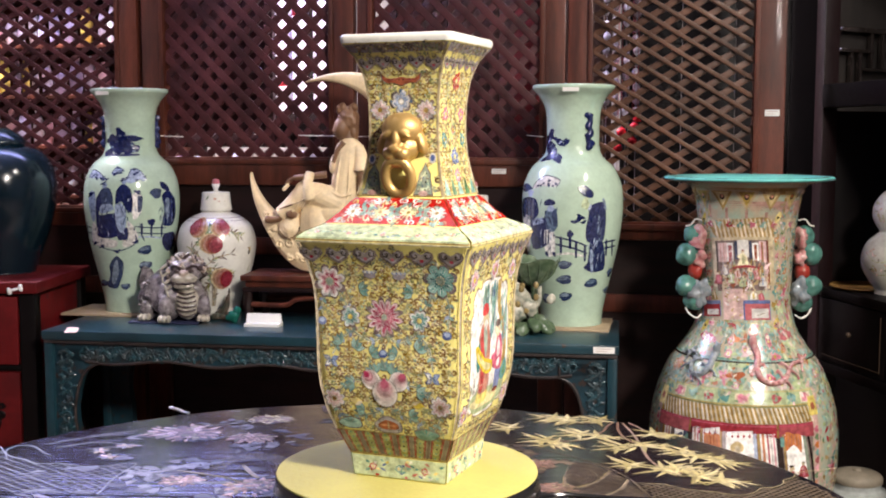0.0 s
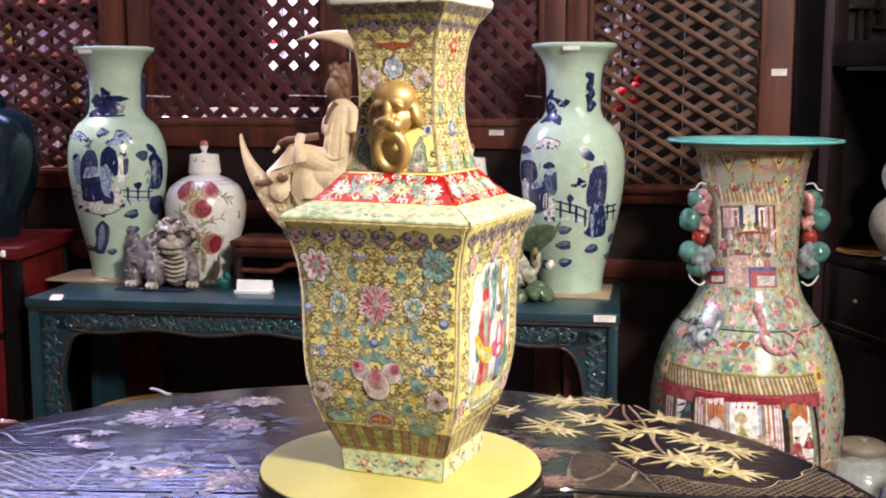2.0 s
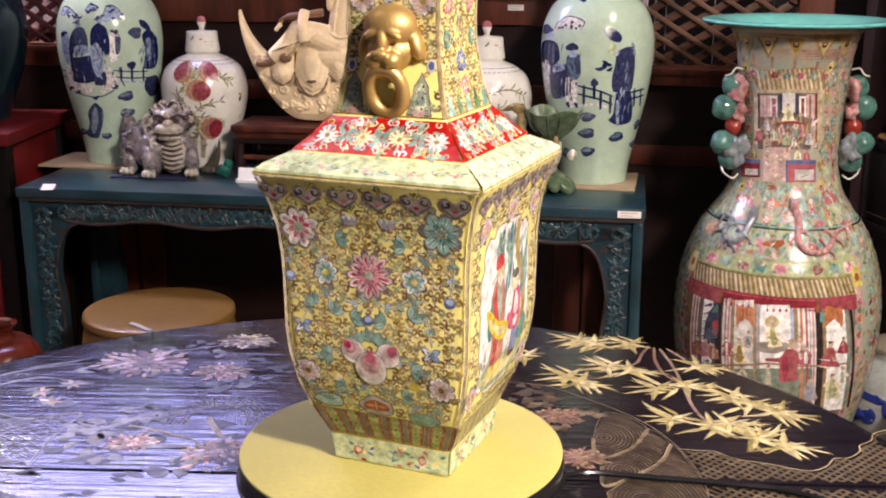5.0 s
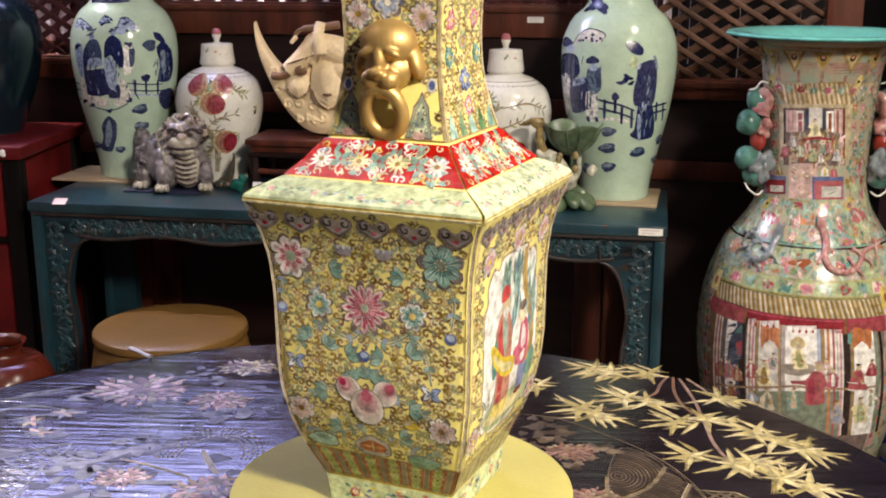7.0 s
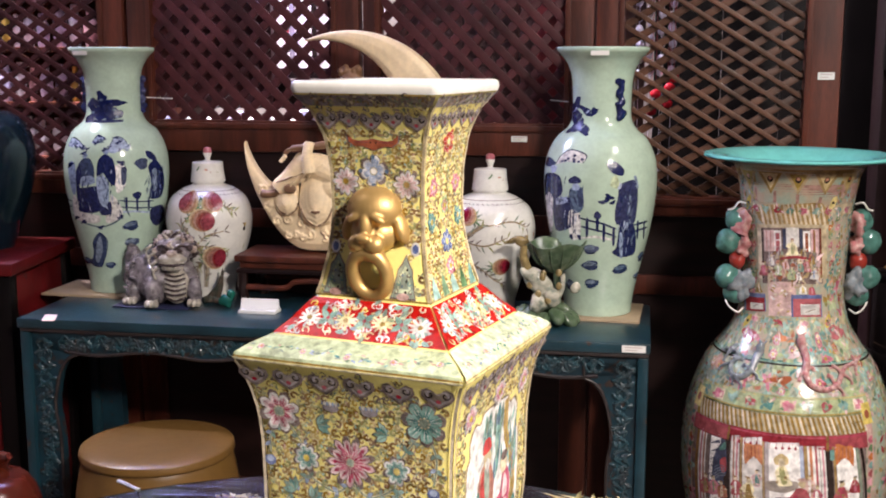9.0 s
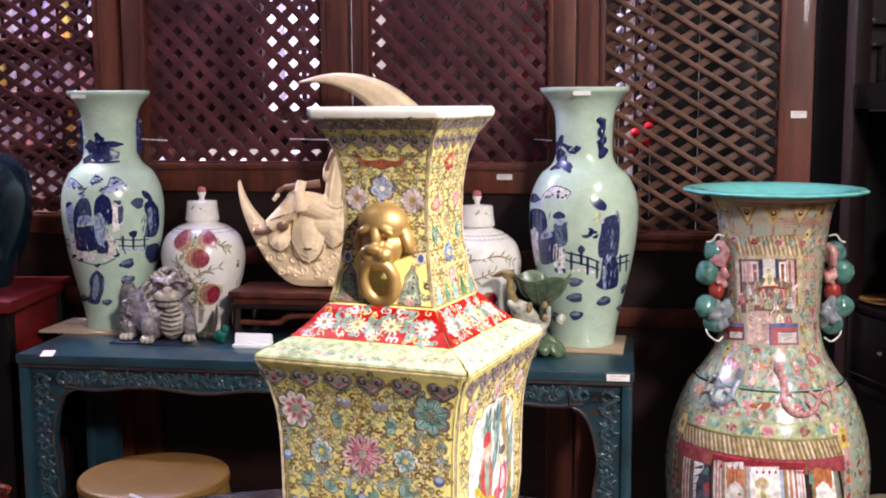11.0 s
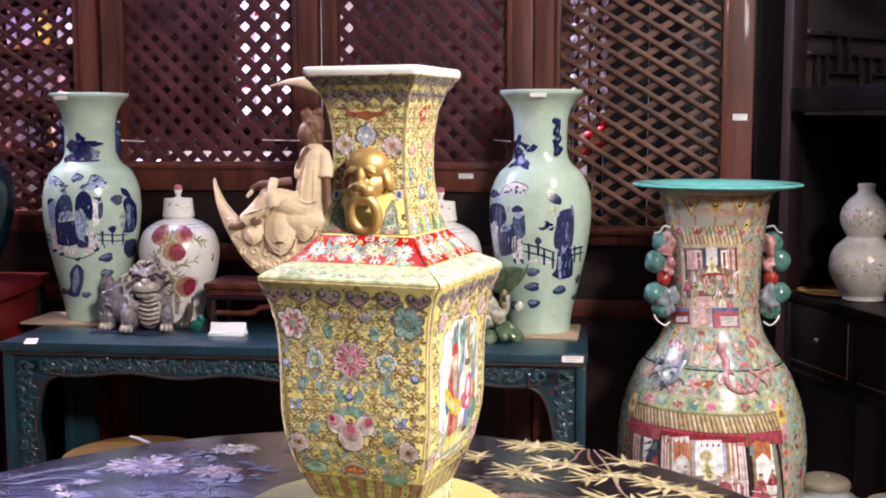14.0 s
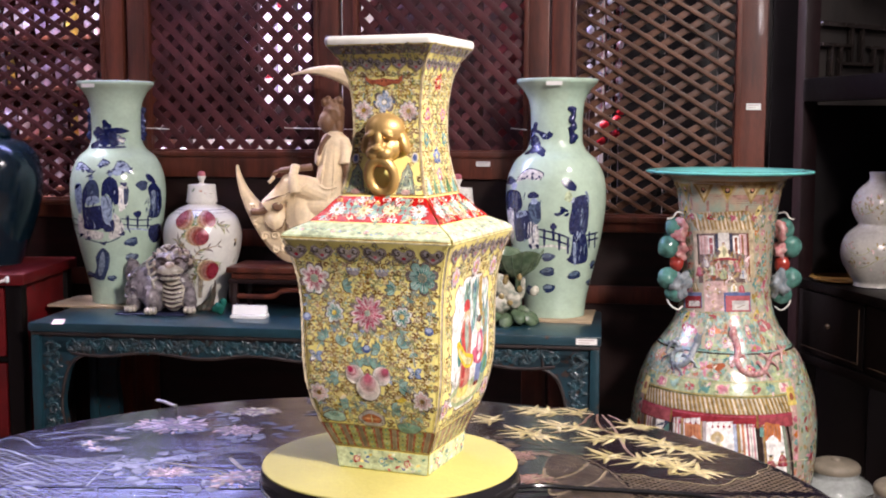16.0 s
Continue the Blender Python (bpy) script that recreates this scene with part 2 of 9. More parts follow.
def spline(pts, sub=6):
    """Catmull-Rom through points of any dimension."""
    P = [np.array(p, float) for p in pts]
    P = [2 * P[0] - P[1]] + P + [2 * P[-1] - P[-2]]
    out = []
    for i in range(1, len(P) - 2):
        a, b, c, d = P[i - 1:i + 3]
        for k in range(sub):
            t = k / sub
            out.append(0.5 * (2 * b + (c - a) * t + (2 * a - 5 * b + 4 * c - d) * t * t + (3 * b - a - 3 * c + d) * t ** 3))
    out.append(P[-2])
    return out


def lathe(profile, segs=64, bm=None, wave=None):
    """A turned body from (radius, height) pairs; wave(angle, k) scales the radius."""
    bm = bm or bmesh.new()
    rings = []
    for k, (r, z) in enumerate(profile):
        if r < 1e-5:
            rings.append([bm.verts.new((0, 0, z))])
        else:
            ring = []
            for i in range(segs):
                a = 2 * math.pi * i / segs
                q = r * (wave(a, k) if wave else 1)
                ring.append(bm.verts.new((q * math.cos(a), q * math.sin(a), z)))
            rings.append(ring)
    for a, b in zip(rings, rings[1:]):
        for i in range(segs):
            j = (i + 1) % segs
            if len(a) == 1 and len(b) == 1:
                continue
            if len(a) == 1:
                bm.faces.new((a[0], b[j], b[i]))
            elif len(b) == 1:
                bm.faces.new((a[i], a[j], b[0]))
            else:
                bm.faces.new((a[i], a[j], b[j], b[i]))
    return bm


def tube(pts, r, segs=8, bm=None, taper=None):
    bm = bm or bmesh.new()
    P = [Vector(p) for p in pts]
    rings = []
    up = Vector((0.13, 0.21, 0.97))
    for i, p in enumerate(P):
        d = (P[min(i + 1, len(P) - 1)] - P[max(i - 1, 0)]).normalized()
        s = d.cross(up)
        if s.length < 1e-3:
            s = d.cross(Vector((1, 0, 0)))
        s.normalize()
        w = s.cross(d)
        q = r * (taper(i / (len(P) - 1)) if taper else 1)
        rings.append([bm.verts.new(p + (s * math.cos(a) + w * math.sin(a)) * q) for a in (2 * math.pi * k / segs for k in range(segs))])
    for a, b in zip(rings, rings[1:]):
        for k in range(segs):
            bm.faces.new((a[k], a[(k + 1) % segs], b[(k + 1) % segs], b[k]))
    bm.faces.new(rings[0][::-1])
    bm.faces.new(rings[-1])
    return bm


def blob(c, size, bm=None, seg=20, rough=0.0, freq=30.0, turn=None):
    """A rounded, slightly uneven mass."""
    bm = bm or bmesh.new()
    made = bmesh.ops.create_uvsphere(bm, u_segments=seg, v_segments=seg // 2 + 2, radius=1.0)["verts"]
    for v in made:
        p = Vector((v.co.x * size[0], v.co.y * size[1], v.co.z * size[2]))
        if turn:
            p = turn @ p
        p += Vector(c)
        if rough:
            p += v.co * rough * noise.noise(p * freq)
        v.co = p
    return bm


def fuse(bm, voxel, rounds=3):
    """Melts overlapping masses into one carved skin and keeps their colours."""
    old = BVHTree.FromBMesh(bm)
    bm.faces.ensure_lookup_table()
    kinds = [f.material_index for f in bm.faces]
    me = bpy.data.meshes.new("melt")
    bm.to_mesh(me)
    bm.free()
    ob = new("melt", me)
    r = ob.modifiers.new("r", "REMESH")
    r.mode, r.voxel_size = "VOXEL", voxel
    s = ob.modifiers.new("s", "SMOOTH")
    s.factor, s.iterations = 0.5, rounds
    done = bpy.data.meshes.new_from_object(ob.evaluated_get(bpy.context.evaluated_depsgraph_get()))
    out = bmesh.new()
    out.from_mesh(done)
    for f in out.faces:
        hit = old.find_nearest(f.calc_center_median())
        f.material_index = kinds[hit[2]] if hit[2] is not None else 0
    bpy.data.objects.remove(ob)
    bpy.data.meshes.remove(me)
    bpy.data.meshes.remove(done)
    return out


def square_body(profile, bm=None, corner=0.12, n=5):
    """A four-sided body with slightly rounded corners from (half width, height) pairs."""
    bm = bm or bmesh.new()
    rings = []
    for h, z in profile:
        ring = []
        c = h * corner
        for q in range(4):
            a0 = math.pi / 2 * q - math.pi / 4
            cx, cy = (h - c) * math.copysign(1, math.cos(a0)), (h - c) * math.copysign(1, math.sin(a0))
            for k in range(n):
                a = a0 - math.pi / 4 + math.pi / 2 * k / (n - 1)
                ring.append(bm.verts.new((cx + c * math.cos(a), cy + c * math.sin(a), z)))
        rings.append(ring)
    m = len(rings[0])
    for a, b in zip(rings, rings[1:]):
        for k in range(m):
            bm.faces.new((a[k], a[(k + 1) % m], b[(k + 1) % m], b[k]))
    bm.faces.new(rings[0][::-1])
    bm.faces.new(rings[-1])
    return bm


# ---- the room ----
UW = 7.5                     # the lattice wall's turn
WALL = pose(0.076, 2.915, 0, 0, 0, -UW)   # its own axes: x along the wall, y through it
ALT = pose(-0.370, 2.462, 0, 0, 0, -6.4)  # the altar table's middle of the front edge

floor = solid("floor", box(-2.3, 2.2, -2.6, 6.2, -0.1, 0.0, 0), FLOORM, Matrix(), "dark reddish tiled floor", "floor", kind="structure")
ceiling = solid("ceiling", box(-2.3, 2.2, -2.6, 6.2, 2.7, 2.8, 0), CEIL, Matrix(), "plain painted ceiling", "ceiling", kind="structure")
solid("wall_south", box(-2.3, 2.2, -2.7, -2.6, 0, 2.7, 0), PLASTER, Matrix(), "plain plastered wall", "wall", kind="structure")
solid("wall_east", box(2.2, 2.3, -2.6, 6.2, 0, 2.7, 0), PLASTER, Matrix(), "plain plastered wall", "wall", kind="structure")
solid("wall_north", box(-2.3, 2.2, 6.2, 6.3, 0, 2.7, 0), PLASTER, Matrix(), "plain wall of the room behind the lattice", "wall", kind="structure")
solid("wall_west", box(-2.4, -2.3, -2.7, 6.3, 0, 2.7, 0), PLASTER, Matrix(), "plain plastered wall", "wall", kind="structure")

# ---- lattice screens ----


def lattice_screen(u0, u1, lu0, lu1, zb, rail, slope, step, slat, back_slat, group, label, wood=None, depth=0.045, lap=0.0022):
    """A tall door-like screen: two stiles, rails, a lower panel and two crossed layers of slats."""
    t = thing("lattice_screen", WALL, label, "lattice screen", group)
    ztop, zt = 1.74, 1.67
    part("stile", box(u0, lu0, -depth / 2, depth / 2, 0, ztop, 0.005), WOOD, t)
    part("stile", box(lu1, u1, -depth / 2, depth / 2, 0, ztop, 0.005), WOOD, t)
    for x0, x1 in ((lu0 - 0.014, lu0), (lu1, lu1 + 0.014)):
        part("moulding", box(x0, x1, -depth / 2 - 0.008, -depth / 2 + 0.004, zb, zt, 0.003), WOOD, t)
    part("top_rail", box(lu0, lu1, -depth / 2 + 0.002, depth / 2, zt, ztop - 0.002, 0.004), WOOD, t)
    part("rail", box(lu0, lu1, -depth / 2 - 0.004, depth / 2, zb - rail, zb, 0.006), WOOD, t)
    part("ledge", box(lu0, lu1, -depth / 2 - 0.012, -depth / 2 + 0.01, zb - 0.022, zb - 0.006, 0.004), WOOD, t)
    # shade under the altar table is put into this panel's colour
    part("lower_panel", box(lu0, lu1, -0.008, 0.008, 0.12, zb - rail, 0), DARKWOOD, t)
    part("rail", box(lu0, lu1, -depth / 2 + 0.004, depth / 2, zb - rail - 0.20, zb - rail - 0.15, 0.004), WOOD, t)
    part("rail", box(lu0, lu1, -depth / 2 + 0.002, depth / 2, 0.02, 0.12, 0.004), WOOD, t)
    # slats: lines z = +-slope * u + c, cut to the opening
    for layer, s in ((0, -slope), (1, slope)):
        y0 = -0.012 if layer == 0 else -0.012 + lap
        wide = slat if layer == 0 else back_slat
        span = abs(s) * (lu1 - lu0)
        c = zb - span - (s * lu0 if s > 0 else s * lu1)
        c = zb - s * lu0 - span + 0.37 * step
        k = 0
        while True:
            z_left = zb - span + 0.37 * step + k * step
            k += 1
            if z_left > zt + span:
                break
            # points where the line meets the frame
            ua, ub = lu0, lu1
            za, zc = z_left, z_left + s * (lu1 - lu0)
            pts = []
            for uu, zz in ((ua, za), (ub, zc)):
                if zb <= zz <= zt:
                    pts.append((uu, zz))
            for zz in (zb, zt):
                uu = ua + (zz - za) / s
                if ua < uu < ub:
                    pts.append((uu, zz))
            if len(pts) < 2:
                continue
            (xa, pa), (xb, pb) = sorted(pts)[0], sorted(pts)[-1]
            ln = math.hypot(xb - xa, pb - pa)
            if ln < 0.01:
                continue
            bm = box(-ln / 2 - 0.003, ln / 2 + 0.003, y0, y0 + 0.011, -wide / 2, wide / 2, 0.002)
            bmesh.ops.rotate(bm, cent=(0, 0, 0), matrix=Matrix.Rotation(-math.atan2(pb - pa, xb - xa), 3, "Y"), verts=bm.verts)
            wob = random.uniform(-0.0015, 0.0015)
            bmesh.ops.translate(bm, vec=((xa + xb) / 2, 0, (pa + pb) / 2 + wob), verts=bm.verts)
            part("slat", bm, wood or SLAT, t)
    return t


lattice_screen(-1.72, -1.055, -1.66, -1.122, 0.96, 0.06, 0.65, 0.0420, 0.0140, 0.0150, "lattice screens", "reddish-brown wooden screen with a fine flat diamond lattice", lap=0.003)
lattice_screen(-1.042, -0.412, -0.972, -0.484, 1.104, 0.082, 1.0, 0.058, 0.0215, 0.0215, "lattice screens", "dark reddish wooden screen with a square-set diamond lattice")
lattice_screen(-0.402, 0.180, -0.356, 0.110, 1.104, 0.082, 1.0, 0.058, 0.0215, 0.0215, "lattice screens", "reddish-brown wooden screen with a square-set diamond lattice")
lattice_screen(0.186, 0.760, 0.254, 0.678, 0.930, 0.05, 0.62, 0.047, 0.0115, 0.018, "lattice screens", "warm brown wooden screen with a flat diamond lattice of thin rods", SLATLIT, lap=0.0112)
lint = box(-2.5, -1.712, -0.05, 0.05, 1.742, 2.7, 0)
box(-0.408, 2.3, -0.05, 0.05, 1.742, 2.7, 0, lint)
box(-1.712, -0.408, -0.05, 0.05, 2.52, 2.7, 0, lint)
solid("wall_lintel", lint, PLASTER, WALL, "plain wall above the lattice screens with a transom opening", "wall", kind="structure")
w2 = thing("window_2", WALL, "bright lavender transom window above the screens", "window", kind="structure")
part("pane", box(-1.70, -0.42, 0.03, 0.04, 1.76, 2.50, 0), glow("transom_glass", (0.62, 0.60, 1.0), 3.0), w2, smooth=False)
for z in (1.743, 2.503):
    part("window_frame", box(-1.711, -0.409, -0.02, 0.03, z, z + 0.016, 0), WOOD, w2)
solid("wall_lattice_side", box(-2.5, -1.722, -0.05, 0.05, 0, 1.741, 0), DARKWOOD, WALL, "dark wooden wall beside the lattice screens", "wall", kind="structure")
# black backing added so the gap past the screens looks deeply shaded
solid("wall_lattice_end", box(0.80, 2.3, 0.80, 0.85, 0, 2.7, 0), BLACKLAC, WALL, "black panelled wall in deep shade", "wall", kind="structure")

# ---- the altar table ----
AZ = 0.672


def leg_width(z):
    """The carved inner half of a leg: straight, with a rounded bracket under the apron."""
    d = min(1.0, max(0.0, (AZ - 0.088 - z) / 0.085))
    return 0.060 + 0.052 * (1 - math.sqrt(1 - (1 - d) ** 2)) - 0.010 * math.exp(-((AZ - 0.215 - z) / 0.045) ** 2)


def altar_table():
    leg_z = [AZ - 0.05 - 0.15 * i / 30 for i in range(31)] + [(AZ - 0.20) * (1 - i / 16) for i in range(1, 17)]
    t = thing("altar_table", ALT, "teal-painted carved wooden altar table with worn brown edges", "altar table")
    L0, L1, D = -0.725, 0.725, 0.39
    part("top", box(L0, L1, 0, D, AZ - 0.024, AZ, 0.005), TEAL, t)
    part("top_edge", box(L0 + 0.004, L1 - 0.004, 0.006, D - 0.006, AZ - 0.033, AZ - 0.0245, 0.002), TEALEDGE, t)
    for y in (0.018, D - 0.030):
        n = 48
        bm = bmesh.new()
        rows = []
        for i in range(n + 1):
            x = L0 + 0.02 + (L1 - L0 - 0.04) * i / n
            zl = AZ - 0.082 - 0.006 * math.cos(x * 2 * math.pi / 0.27)
            rows.append([bm.verts.new((x, yy, zz)) for yy, zz in ((y, AZ - 0.033), (y, zl), (y + 0.018, zl), (y + 0.018, AZ - 0.033))])
        for a, b in zip(rows, rows[1:]):
            for k in range(4):
                bm.faces.new((a[k], b[k], b[(k + 1) % 4], a[(k + 1) % 4]))
        bm.faces.new(rows[0]); bm.faces.new(rows[-1][::-1])
        bmesh.ops.recalc_face_normals(bm, faces=bm.faces)
        part("apron", bm, TEALDARK, t)
    # beaded lower rim of the front apron
    rim = []
    for i in range(49):
        x = L0 + 0.11 + (L1 - L0 - 0.22) * i / 48
        rim.append((x, 0.017, AZ - 0.080 - 0.006 * math.cos(x * 2 * math.pi / 0.27) ))
    part("apron_rim", tube(rim, 0.0045, 6), TEALEDGE, t)
    rnd = random.Random(3)

    def carve(x0, x1, z0, z1, y, n, along):
        """Raised leaf scrolls covering a panel."""
        bm = bmesh.new()
        for k in range(n):
            f = (k + 0.5) / n
            cx, cz = (x0 + (x1 - x0) * f, (z0 + z1) / 2 + rnd.uniform(-0.2, 0.2) * (z1 - z0)) if along else ((x0 + x1) / 2 + rnd.uniform(-0.06, 0.06) * (x1 - x0), z0 + (z1 - z0) * f)
            r = 0.5 * min(abs(x1 - x0) if not along else (x1 - x0) / n * 1.9, (z1 - z0) if along else (z1 - z0) / n * 1.9) * rnd.uniform(0.75, 1.05) * (1.0 if along else 0.82)
            a, h = rnd.uniform(0, 6.28), rnd.choice((-1, 1))
            pts = [(cx + r * (1 - 0.8 * q) * math.cos(a + h * 6.5 * q), y, cz + r * (1 - 0.8 * q) * math.sin(a + h * 6.5 * q)) for q in np.linspace(0, 1, 12)]
            tube(pts, 0.0040, 5, bm, taper=lambda s: 0.45 + 0.75 * math.sin(math.pi * s))
            for j in range(4):
                b = rnd.uniform(0, 6.28)
                lx, lz = cx + r * 0.9 * math.cos(b), cz + r * 0.7 * math.sin(b)
                blob((min(max(lx, x0 + 0.008), x1 - 0.008), y, min(max(lz, z0 + 0.006), z1 - 0.006)), (0.011, 0.0045, 0.0050), bm, 8, turn=Matrix.Rotation(b, 3, "Y"))
        # the vine that runs through the scrolls
        m = 6 * n
        if along:
            vine = [(x0 + (x1 - x0) * i / m, y - 0.001, (z0 + z1) / 2 + 0.36 * (z1 - z0) * math.sin(i * 0.55)) for i in range(m + 1)]
        else:
            vine = [((x0 + x1) / 2 + 0.30 * (x1 - x0) * math.sin(i * 0.50), y - 0.001, z0 + (z1 - z0) * i / m) for i in range(m + 1)]
        tube(vine, 0.0034, 5, bm)
        return bm
    part("carving", carve(L0 + 0.10, L1 - 0.10, AZ - 0.077, AZ - 0.037, 0.017, 56, True), TEALCARVE, t)
    for sx in (-1, 1):
        for yy in (0.006, D - 0.056):
            xo = sx * 0.722
            a, b = sorted((xo, xo - sx * 0.024))
            part("leg", box(a, b, yy, yy + 0.05, 0, AZ - 0.033, 0.006), TEAL, t)
            # carved inner half of the leg, swelling at the shoulder
            bm = bmesh.new()
            rows = []
            for z in leg_z:
                w = leg_width(z)
                x1, x2 = xo - sx * 0.0245, xo - sx * (0.0245 + w)
                rows.append([bm.verts.new(v) for v in ((x1, yy + 0.012, z), (x2, yy + 0.012, z), (x2, yy + 0.042, z), (x1, yy + 0.042, z))])
            for p, q in zip(rows, rows[1:]):
                for k in range(4):
                    bm.faces.new((p[k], p[(k + 1) % 4], q[(k + 1) % 4], q[k]))
            bm.faces.new(rows[0]); bm.faces.new(rows[-1][::-1])
            bmesh.ops.recalc_face_normals(bm, faces=bm.faces)
            cp = part("carved_leg_panel", bm, TEALDARK, t)
            if yy < 0.1:
                xa, xb = sorted((xo - sx * 0.028, xo - sx * 0.080))
                part("carving", carve(xa, xb, 0.04, AZ - 0.05, yy + 0.011, 22, False), TEALCARVE, cp)
                edge = [(xo - sx * (0.0245 + leg_width(z)), yy + 0.011, z) for z in leg_z]
                part("edge_bead", tube(edge, 0.004, 6), TEALEDGE, cp)
        a, b = sorted((sx * 0.705, sx * 0.715))
        part("side_apron", box(a, b, 0.056, D - 0.056, AZ - 0.10, AZ - 0.033, 0.003), TEALDARK, t)
    return t


altar = altar_table()

# ---- round table with the turntable ----
TX, TY, TZ, TR = -0.105, 0.777, 0.78, 0.54


def round_table():
    t = thing("round_table", pose(TX, TY, 0), "round blue-black lacquered table inlaid with pale flowers and bamboo", "table")
    seam = 0.095
    for lo, hi, nm in ((seam + 0.0026, TR, "tabletop_half"), (-TR, seam - 0.0026, "tabletop_half")):
        bm = bmesh.new()
        layers = []
        for inset, z in ((0.030, -0.030), (0.0, -0.022), (0.0, -0.006), (0.004, -0.0012), (0.010, 0.0)):
            r = TR - inset
            # close the straight cut exactly
            cut = lo if hi == TR else hi
            pts = [(r * math.sin(b), r * math.cos(b)) for b in np.linspace(-math.acos(cut / r), math.acos(cut / r), 90)] if hi == TR else \
                  [(r * math.sin(b), r * math.cos(b)) for b in np.linspace(math.acos(cut / r), 2 * math.pi - math.acos(cut / r), 120)]
            layers.append([bm.verts.new((x, y, TZ + z)) for x, y in pts])
        for p, q in zip(layers, layers[1:]):
            m = len(p)
            for k in range(m):
                bm.faces.new((p[k], p[(k + 1) % m], q[(k + 1) % m], q[k]))
        bm.faces.new(layers[0][::-1]); bm.faces.new(layers[-1])
        bmesh.ops.recalc_face_normals(bm, faces=bm.faces)
        part(nm, bm, TABLELAC, t)
    part("apron", lathe([(TR - 0.09, TZ - 0.10), (TR - 0.07, TZ - 0.10), (TR - 0.07, TZ - 0.0305), (TR - 0.09, TZ - 0.0305)], 64), BLACKLAC, t)
    for k in range(4):
        a = math.pi / 4 + k * math.pi / 2
        x, y = (TR - 0.10) * math.cos(a), (TR - 0.10) * math.sin(a)
        part("leg", tube(spline([(x, y, TZ - 0.035), (x * 1.02, y * 1.02, 0.5), (x * 0.95, y * 0.95, 0.2), (x * 1.05, y * 1.05, 0.0)], 5), 0.025, 10), BLACKLAC, t)
    return t


round_tab = round_table()

VX, VY = -0.032, 0.848
turntable = thing("turntable", pose(-0.044, 0.845, TZ), "black electric turntable topped with a yellow felt disc", "turntable")
part("base", lathe([(0.0, 0.0), (0.112, 0.0), (0.114, 0.004), (0.114, 0.012)], 72), PLASTIC, turntable)
part("platter", lathe([(0.0, 0.012), (0.128, 0.012), (0.134, 0.016), (0.1355, 0.026), (0.1345, 0.036), (0.132, 0.0395), (0.0, 0.0395)], 96), PLASTIC, turntable)
part("rim_band", lathe([(0.1345, 0.020), (0.1368, 0.0215), (0.1368, 0.0235), (0.1345, 0.025)], 96), PLASTIC, turntable)
part("felt_disc", lathe([(0.0, 0.0397), (0.1330, 0.0397), (0.1336, 0.0405), (0.1332, 0.0418), (0.1305, 0.0424), (0.0, 0.0424)], 96), FELT, turntable)
cable = thing("power_cable", pose(0, 0, TZ), "black power cable lying on the round table", "cable")
part("cord", tube(spline([(0.088, 0.862, 0.008), (0.115, 0.876, 0.0055), (0.16, 0.874, 0.0038), (0.236, 0.863, 0.0038), (0.285, 0.850, 0.0038), (0.34, 0.80, 0.0038), (0.38, 0.70, 0.0038), (0.395, 0.60, 0.0038)], 6), 0.0027, 8), PLASTIC, cable)

# ---- the yellow vase ----
VPROF = [(0.049, 0.0), (0.050, 0.002), (0.0505, 0.010), (0.0520, 0.0225), (0.0525, 0.024), (0.0575, 0.036), (0.0640, 0.0515), (0.0702, 0.072), (0.0745, 0.095), (0.0762, 0.115), (0.0766, 0.145), (0.0772, 0.175), (0.0792, 0.197), (0.0830, 0.215), (0.0880, 0.231), (0.0905, 0.2355), (0.0915, 0.2385), (0.0905, 0.2425),
         (0.0850, 0.2465), (0.0715, 0.2530), (0.0600, 0.2640), (0.0510, 0.2750), (0.0470, 0.2790), (0.0440, 0.289), (0.0400, 0.308), (0.0374, 0.326), (0.0365, 0.345), (0.0372, 0.372), (0.0405, 0.396), (0.0470, 0.414), (0.0555, 0.4245), (0.0585, 0.4275), (0.0595, 0.431), (0.0590, 0.4345), (0.0570, 0.4360),
         (0.0520, 0.4345), (0.0470, 0.426), (0.0400, 0.408), (0.0350, 0.380), (0.0330, 0.34)]
yellow_vase = thing("yellow_vase", pose(VX, VY, TZ + 0.0426, 0, 0, -20), "square yellow enamel vase painted with scrolling flowers, gilt mask handles", "vase")
part("body", square_body(VPROF[:32]), YELLOWGLAZE, yellow_vase, angle=28)
part("lip", square_body(VPROF[31:]), WHITEGLAZE, yellow_vase, "white porcelain rim", angle=50)

# ---- turned vases and jars ----


def turned(name, m, prof, material, label, category, group="", sub=5, segs=72, wave=None):
    t = thing(name, m, label, category, group)
    part("body", lathe([tuple(p) for p in spline(prof, sub)], segs, wave=wave), material, t, angle=60)
    return t


CEL = [(0.0, 0.004), (0.070, 0.0), (0.078, 0.002), (0.079, 0.012), (0.084, 0.05), (0.100, 0.12), (0.118, 0.20), (0.128, 0.27), (0.130, 0.32), (0.124, 0.365), (0.105, 0.405), (0.080, 0.428), (0.069, 0.450), (0.067, 0.48), (0.068, 0.52), (0.072, 0.555), (0.085, 0.582), (0.099, 0.598), (0.104, 0.604), (0.105, 0.611), (0.101, 0.613), (0.092, 0.606), (0.074, 0.585), (0.062, 0.55), (0.058, 0.50)]
celL = turned("celadon_vase", pose(-0.950, 2.875, AZ + 0.007, 0, 0, 0), CEL, CELADON, "pale celadon baluster vase with underglaze blue scenes on the altar table", "vase", "pair of celadon vases")
celR = turned("celadon_vase", pose(0.260, 2.680, AZ + 0.007, 0, 0, 0), CEL, CELADON, "pale green celadon vase painted with a blue robed shape and fence", "vase", "pair of celadon vases")

